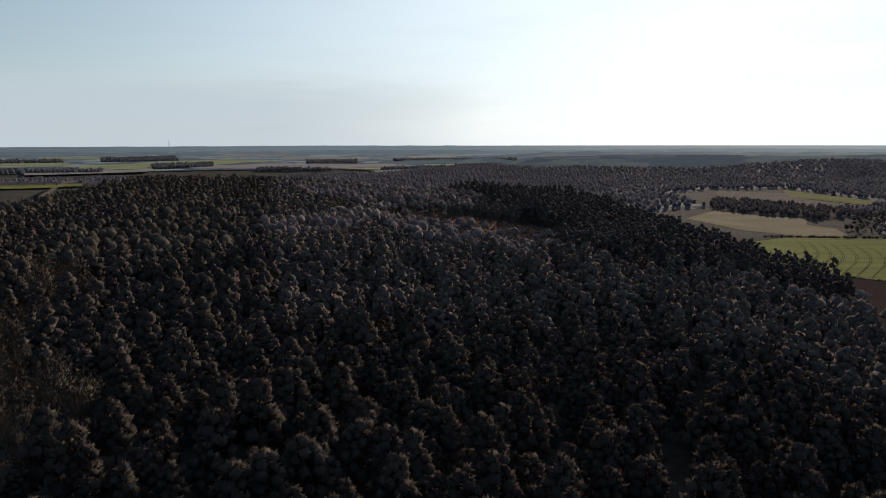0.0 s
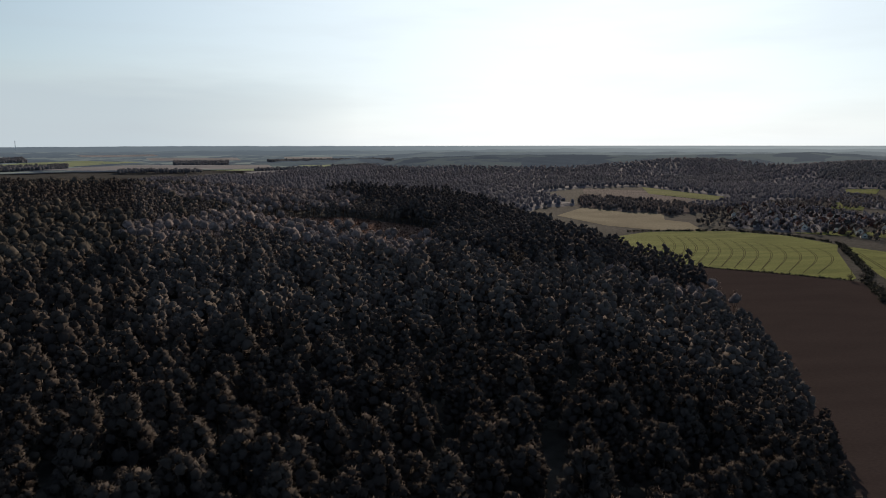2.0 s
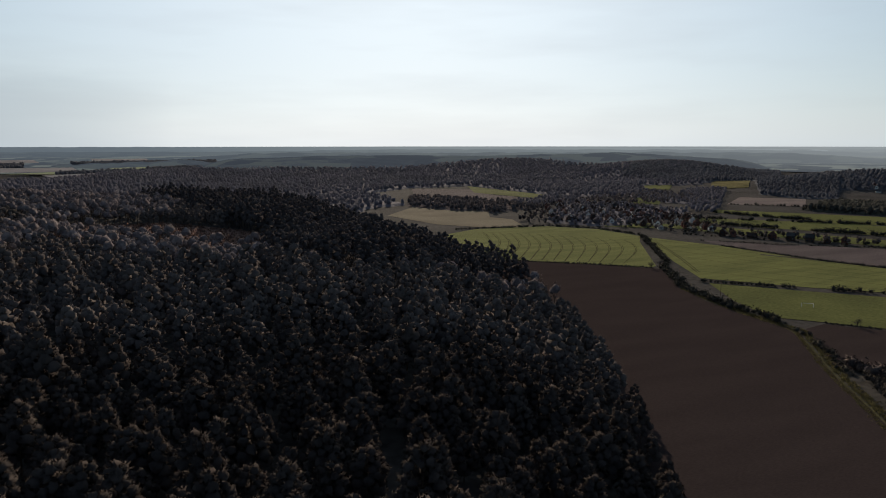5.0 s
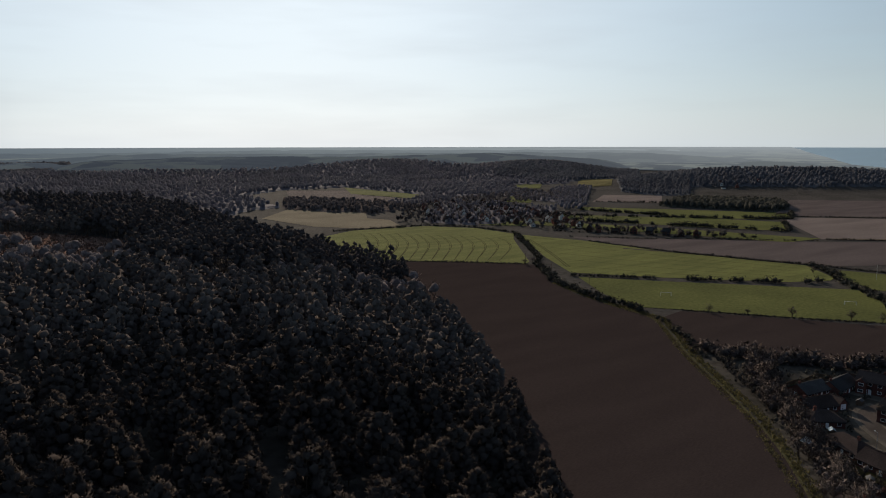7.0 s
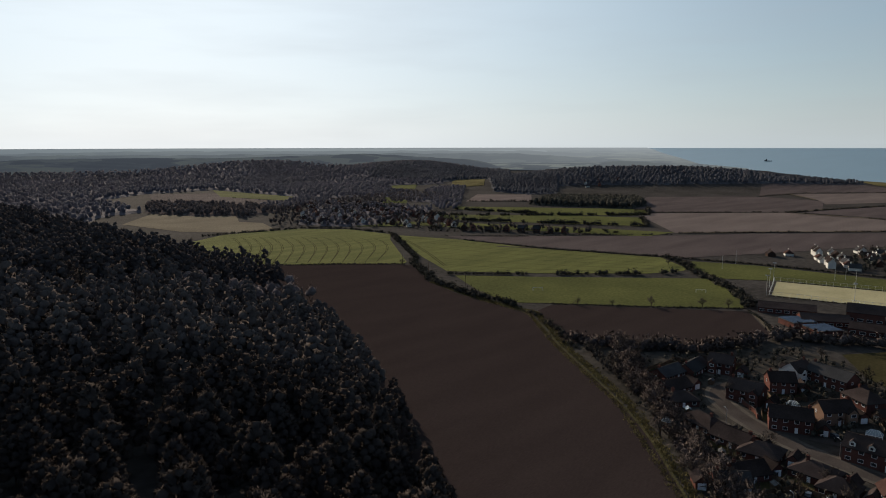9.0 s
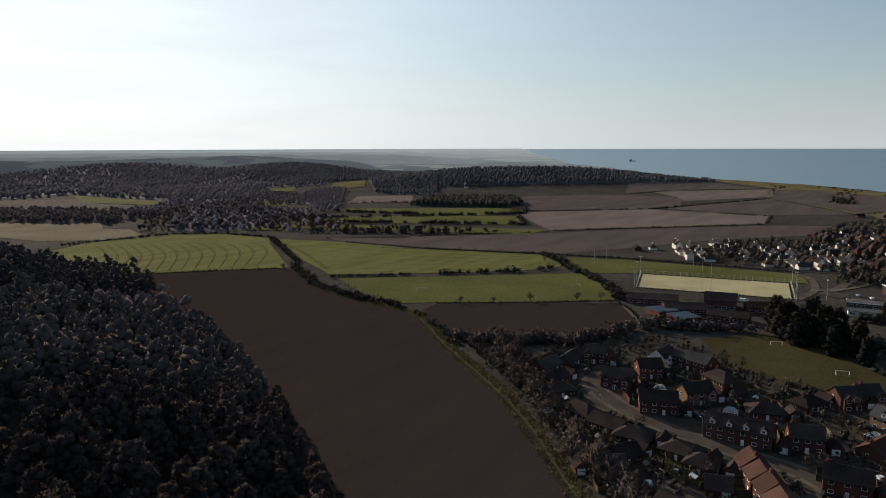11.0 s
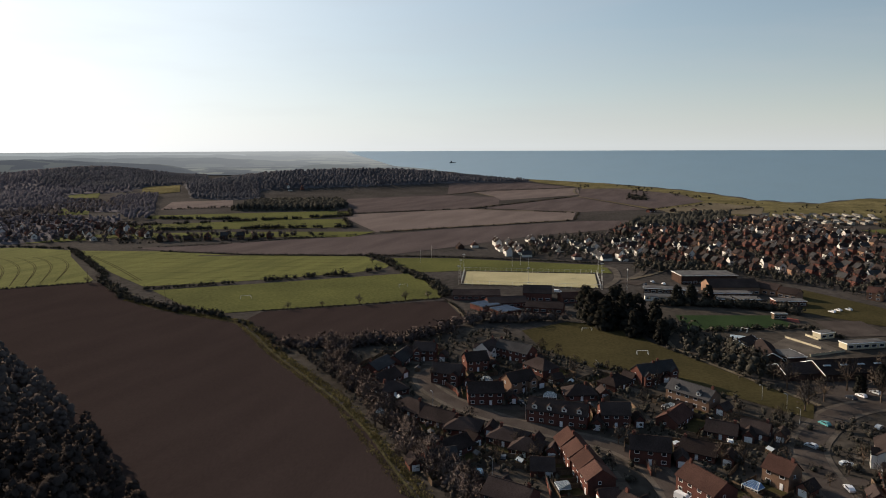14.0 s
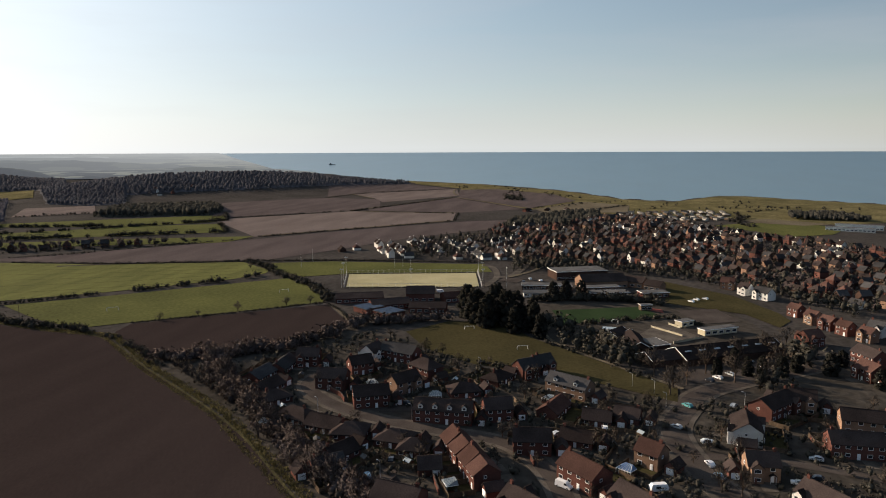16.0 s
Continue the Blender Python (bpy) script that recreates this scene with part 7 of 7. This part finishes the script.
for x, y in ((368, 424), (339, 325), (352, 376)):
    pl = thing("telegraph_pole", x, y, 40, "wooden telegraph pole at the field edge", "pole", "telegraph poles")
    part("pole", tubes(((0, 0, 0), (0, 0, 9), 0.16, 0.11)), M_WOOD, pl)
    part("crossarm", boxes((-0.9, 0.9, -0.06, 0.06, 8.3, 8.45)), M_WOOD, pl)
rm = thing("radio_mast", -1588, 4071, 0, "thin far radio mast on the horizon", "mast")
part("pole", tubes(((0, 0, 0), (0, 0, 62), 2.2, 1.2)), M_STEEL, rm)

# the hockey pitch fence, its posts and rails
fence = thing("pitch_fence", 492, 126, 0, "grey steel fence round the hockey pitch", "fence")
corners_ = [(507, 182), (531, 83), (475, 71), (455, 166), (507, 182)]
post_mesh = shared("fence post", lambda: tubes(((0, 0, 0), (0, 0, 3.2), 0.07, 0.07, 4)), M_STEEL)
for (ax, ay), (bx, by) in zip(corners_, corners_[1:]):
    n = int(math.hypot(bx - ax, by - ay) / 4)
    for i in range(n):
        p = part("post", post_mesh, None, fence)
        p.matrix_basis = pose(ax + (bx - ax) * i / n - 492, ay + (by - ay) * i / n - 126, 0)
    for z in (1.1, 3.1):
        part("rail", tubes(((ax - 492, ay - 126, z), (bx - 492, by - 126, z), 0.05, 0.05, 4)), M_STEEL, fence)


# brick garden walls and wooden fences
def garden_wall(a, b, h, label="red brick garden wall beside the road", material=None, name="garden_wall", t=0.25):
    l = math.hypot(b[0] - a[0], b[1] - a[1])
    w = thing(name, (a[0] + b[0]) / 2, (a[1] + b[1]) / 2, math.degrees(math.atan2(b[1] - a[1], b[0] - a[0])), label, "wall" if name == "garden_wall" else "fence", "garden boundaries")
    part("panel", boxes((-l / 2, l / 2, -t / 2, t / 2, 0, h)), material or M_BRICK, w)
    n = max(2, int(l / 3))
    for i in range(n + 1):
        px = -l / 2 + l * i / n
        part("pier", boxes((px - 0.19, px + 0.19, -t / 2 - 0.08, t / 2 + 0.08, 0, h + 0.12)), material or M_BRICK, w)
    part("coping", boxes((-l / 2, l / 2, -t / 2 - 0.05, t / 2 + 0.05, h, h + 0.08)), M_PAVING if name == "garden_wall" else (material or M_BRICK), w)
    return w


garden_wall((217, 18.5), (203, 14), 2.0)
garden_wall((255, 100), (249, 93), 1.9)
garden_wall((249, 93), (244, 90), 1.9)
garden_wall((190, 43), (180, 39), 1.9)
garden_wall((228, -49), (216, -48), 1.7)
garden_wall((216, -48), (204, -50), 1.7)
garden_wall((240, -75), (228, -78), 1.6)
for a, b in (((383, -36), (367, -50)), ((366, -60), (352, -44)), ((391, -46), (384, -51))):
    garden_wall(a, b, 1.2, "low cream wall round a paved yard", M_CREAM)
for a, b in (((236, 132), (228, 122)), ((228, 122), (214, 108)), ((214, 108), (204, 97)), ((204, 97), (192, 84)), ((192, 84), (180, 70)), ((196, 66), (204, 66)), ((200, 84), (210, 92)), ((270, 20), (262, -4)), ((262, -4), (256, -24)),
             ((230, 12), (232, -12)), ((205, -6), (218, -10)), ((262, 58), (250, 56)), ((272, 48), (280, 52)), ((290, 40), (284, 26)), ((258, 26), (250, 22)), ((240, -100), (215, -96))):
    garden_wall(a, b, 1.7, "weathered wooden garden fence", M_WOOD, "garden_fence", 0.06)
for x, y, h in ((268, 118, 10), (232, 110, 40), (250, 40, 10), (262, 36, 30), (274, 52, 0), (250, -2, 20), (232, -20, 40), (206, 86, 30), (196, 52, 60), (222, -10, 15), (268, 108, 5), (196, 66, 50)):
    sh = thing("garden_shed", x, y, h, "small weathered wooden garden shed", "shed", "garden sheds")
    part("wall", house_walls(2.6, 2.0, 1.8, 0.6, False), M_WOOD, sh)
    part("roof", gable_roof(2.6, 2.0, 1.8, 0.6, 0.12, 0.06), M_FLAT_ROOF if h % 20 else M_ROOF_GLASS, sh)
    part("door", boxes((-0.4, 0.4, -1.06, -0.99, 0.05, 1.7)), M_WOOD, sh)

# ---- vehicles ----


def car_body(l, w, rows):
    """A body from a side outline, narrowed towards its top."""
    bm = bmesh.new()
    a, b = ([bm.verts.new((x * l, s * w / 2 * (1 - 0.16 * max(0, z - 0.75)), z)) for x, z in rows] for s in (-1, 1))
    n = len(rows)
    for i in range(n):
        bm.faces.new((a[i], a[(i + 1) % n], b[(i + 1) % n], b[i]))
    bm.faces.new(a[::-1])
    bm.faces.new(b)
    bmesh.ops.recalc_face_normals(bm, faces=bm.faces[:])
    return bm


CAR_SIDE = ((-0.5, 0.25), (0.5, 0.25), (0.5, 0.62), (0.46, 0.78), (0.22, 0.9), (0.08, 1.38), (-0.3, 1.42), (-0.45, 0.98), (-0.5, 0.9))
GLASS_SIDE = ((0.2, 0.92), (0.085, 1.33), (-0.29, 1.36), (-0.42, 0.98))
VAN_SIDE = ((-0.5, 0.3), (0.5, 0.3), (0.5, 0.85), (0.36, 1.1), (0.24, 1.85), (0.18, 1.95), (-0.49, 1.95))


def vehicle(x, y, heading, colour, van=False):
    l, w = (5.0, 1.95) if van else (4.2, 1.75)
    label = f"{colour} panel van parked by the road" if van else f"{colour} car parked by the road"
    v = thing("van" if van else "car", x, y, heading, label, "van" if van else "car", "parked vehicles", z=ground_z(x, y) + 0.3)
    part("body", car_body(l, w, VAN_SIDE if van else CAR_SIDE), M_CAR[colour], v)
    part("window", car_body(l, w + 0.03, ((0.33, 1.16), (0.245, 1.75), (0.1, 1.75), (0.1, 1.16)) if van else GLASS_SIDE), M_GLASS, v)
    part("windscreen", boxes((l * 0.205, l * 0.215, -w * 0.4, w * 0.4, 0.95, 1.0)), M_GLASS, v)
    tyre = shared("tyre", lambda: tubes(((0, -0.11, 0), (0, 0.11, 0), 0.32, 0.32, 12)), M_RUBBER)
    rim = shared("rim", lambda: tubes(((0, -0.12, 0), (0, 0.12, 0), 0.18, 0.18, 8)), M_STEEL)
    for sx in (-0.31, 0.32):
        for sy in (-1, 1):
            t = part("wheel", tyre, None, v)
            t.matrix_basis = pose(sx * l, sy * (w / 2 - 0.1), 0.32)
            part("rim", rim, None, t)
    return v


for x, y, h, c, van in ((231, -41, -75, "silver", False), (264, -39, 40, "teal", False), (242, -32.5, 50, "silver", False), (214, -39, 15, "white", False), (206, -40.5, 20, "blue", False), (191, 4.5, -120, "white", True), (267, -56, -30, "silver", False),
                        (300, -56, 40, "white", False), (306, -62, 40, "silver", False), (312, -70, 40, "dark", False), (318, -78, 40, "white", False), (296, -52, 40, "dark", False), (322, -66, -50, "red", False), (326, -74, -50, "silver", False),
                        (236, -8, 10, "white", False), (250, -12, 80, "dark", False), (228, 8, -40, "silver", False), (198, 58, 10, "dark", False), (186, 62, 30, "blue", False), (246, 66, 60, "dark", False), (270, 108, 30, "silver", False),
                        (206, -62, 80, "white", False), (210, -68, 80, "dark", False), (224, -72, 75, "silver", False), (452, 112, -80, "white", True), (452, 104, -80, "white", True), (452, 96, -80, "white", True),
                        (505, 32, 20, "white", False), (510, 40, 20, "silver", False), (498, 44, 20, "dark", False), (458, -70, 40, "white", False), (462, -76, 40, "silver", False), (452, -66, 40, "white", False), (236, 52, -89, "dark", False)):
    vehicle(x, y, h, c, van)
cv = thing("caravan", 194, -22, -70, "white touring caravan on a drive", "caravan", z=0.3)
part("body", car_body(5.2, 2.2, ((-0.5, 0.5), (0.5, 0.5), (0.5, 1.3), (0.42, 2.3), (-0.4, 2.45), (-0.5, 1.6))), M_CAR["white"], cv)
part("window", boxes((-1.2, 0.2, -1.13, 1.13, 1.3, 1.85)), M_GLASS, cv)
part("wheel", boxes((-0.3, 0.3, -1.0, 1.0, 0.0, 0.6)), M_RUBBER, cv)

# static caravans on the clifftop, in rows
sc = thing("static_caravan", 1010, -50, 30, "pale static caravan in rows on the clifftop", "caravan", "static caravans")
part("body", boxes((-4.5, 4.5, -1.7, 1.7, 0.5, 2.9)), M_CARAVAN, sc)
part("roof", gable_roof(9.0, 3.4, 2.9, 0.35, 0.1, 0.08), M_FLAT_ROOF, sc)
part("skirt", boxes((-4.3, 4.3, -1.5, 1.5, 0, 0.5)), M_WOOD, sc)
SITE = [(1000, -40), (1062, -40), (1100, -115), (1110, -205), (985, -195), (950, -120), (985, -85)]
spots = grid(945, 1115, -210, -36, 13.5, 0.3)
spots = spots[inside(spots, SITE)]
tan = thing("static_caravan", 1026, -62, 55, "tan static caravan in rows on the clifftop", "caravan", "static caravans")
part("body", boxes((-4.2, 4.2, -1.6, 1.6, 0.5, 2.8)), M_WOOD, tan)
part("roof", gable_roof(8.4, 3.2, 2.8, 0.35, 0.1, 0.08), M_FLAT_ROOF, tan)
part("skirt", boxes((-4.0, 4.0, -1.4, 1.4, 0, 0.5)), M_RUBBER, tan)
spots = spots[np.hypot(spots[:, 0] - 1010, spots[:, 1] + 50) > 10]
spots = spots[np.hypot(spots[:, 0] - 1026, spots[:, 1] + 62) > 10]
for x, y in spots:
    copy_thing(sc if rng.random() < 0.5 else tan, pose(x, y, ground_z(x, y), 0, 0, 30 + (60 if rng.random() < 0.3 else 0) + float(rng.uniform(-8, 8))))

# a supply ship far out
sx, sy = 3442.0, 1303.0
ship = thing("ship", sx, sy, 110, "small dark ship on the horizon", "ship", z=float(sea_z(np.float64(sx), np.float64(sy))) - 0.5)
part("hull", car_body(34, 9, ((-0.5, 0.5), (-0.44, -1), (0.42, -1), (0.52, 4.5), (0.4, 4), (-0.5, 3.2))), M_CAR["dark"], ship)
part("bridge", boxes((4, 11, -3.5, 3.5, 3.6, 9.5), (5, 9, -2.5, 2.5, 9.5, 12)), M_CAR["dark"], ship)
part("mast", tubes(((7, 0, 12), (7, 0, 17), 0.4, 0.2)), M_STEEL, ship)
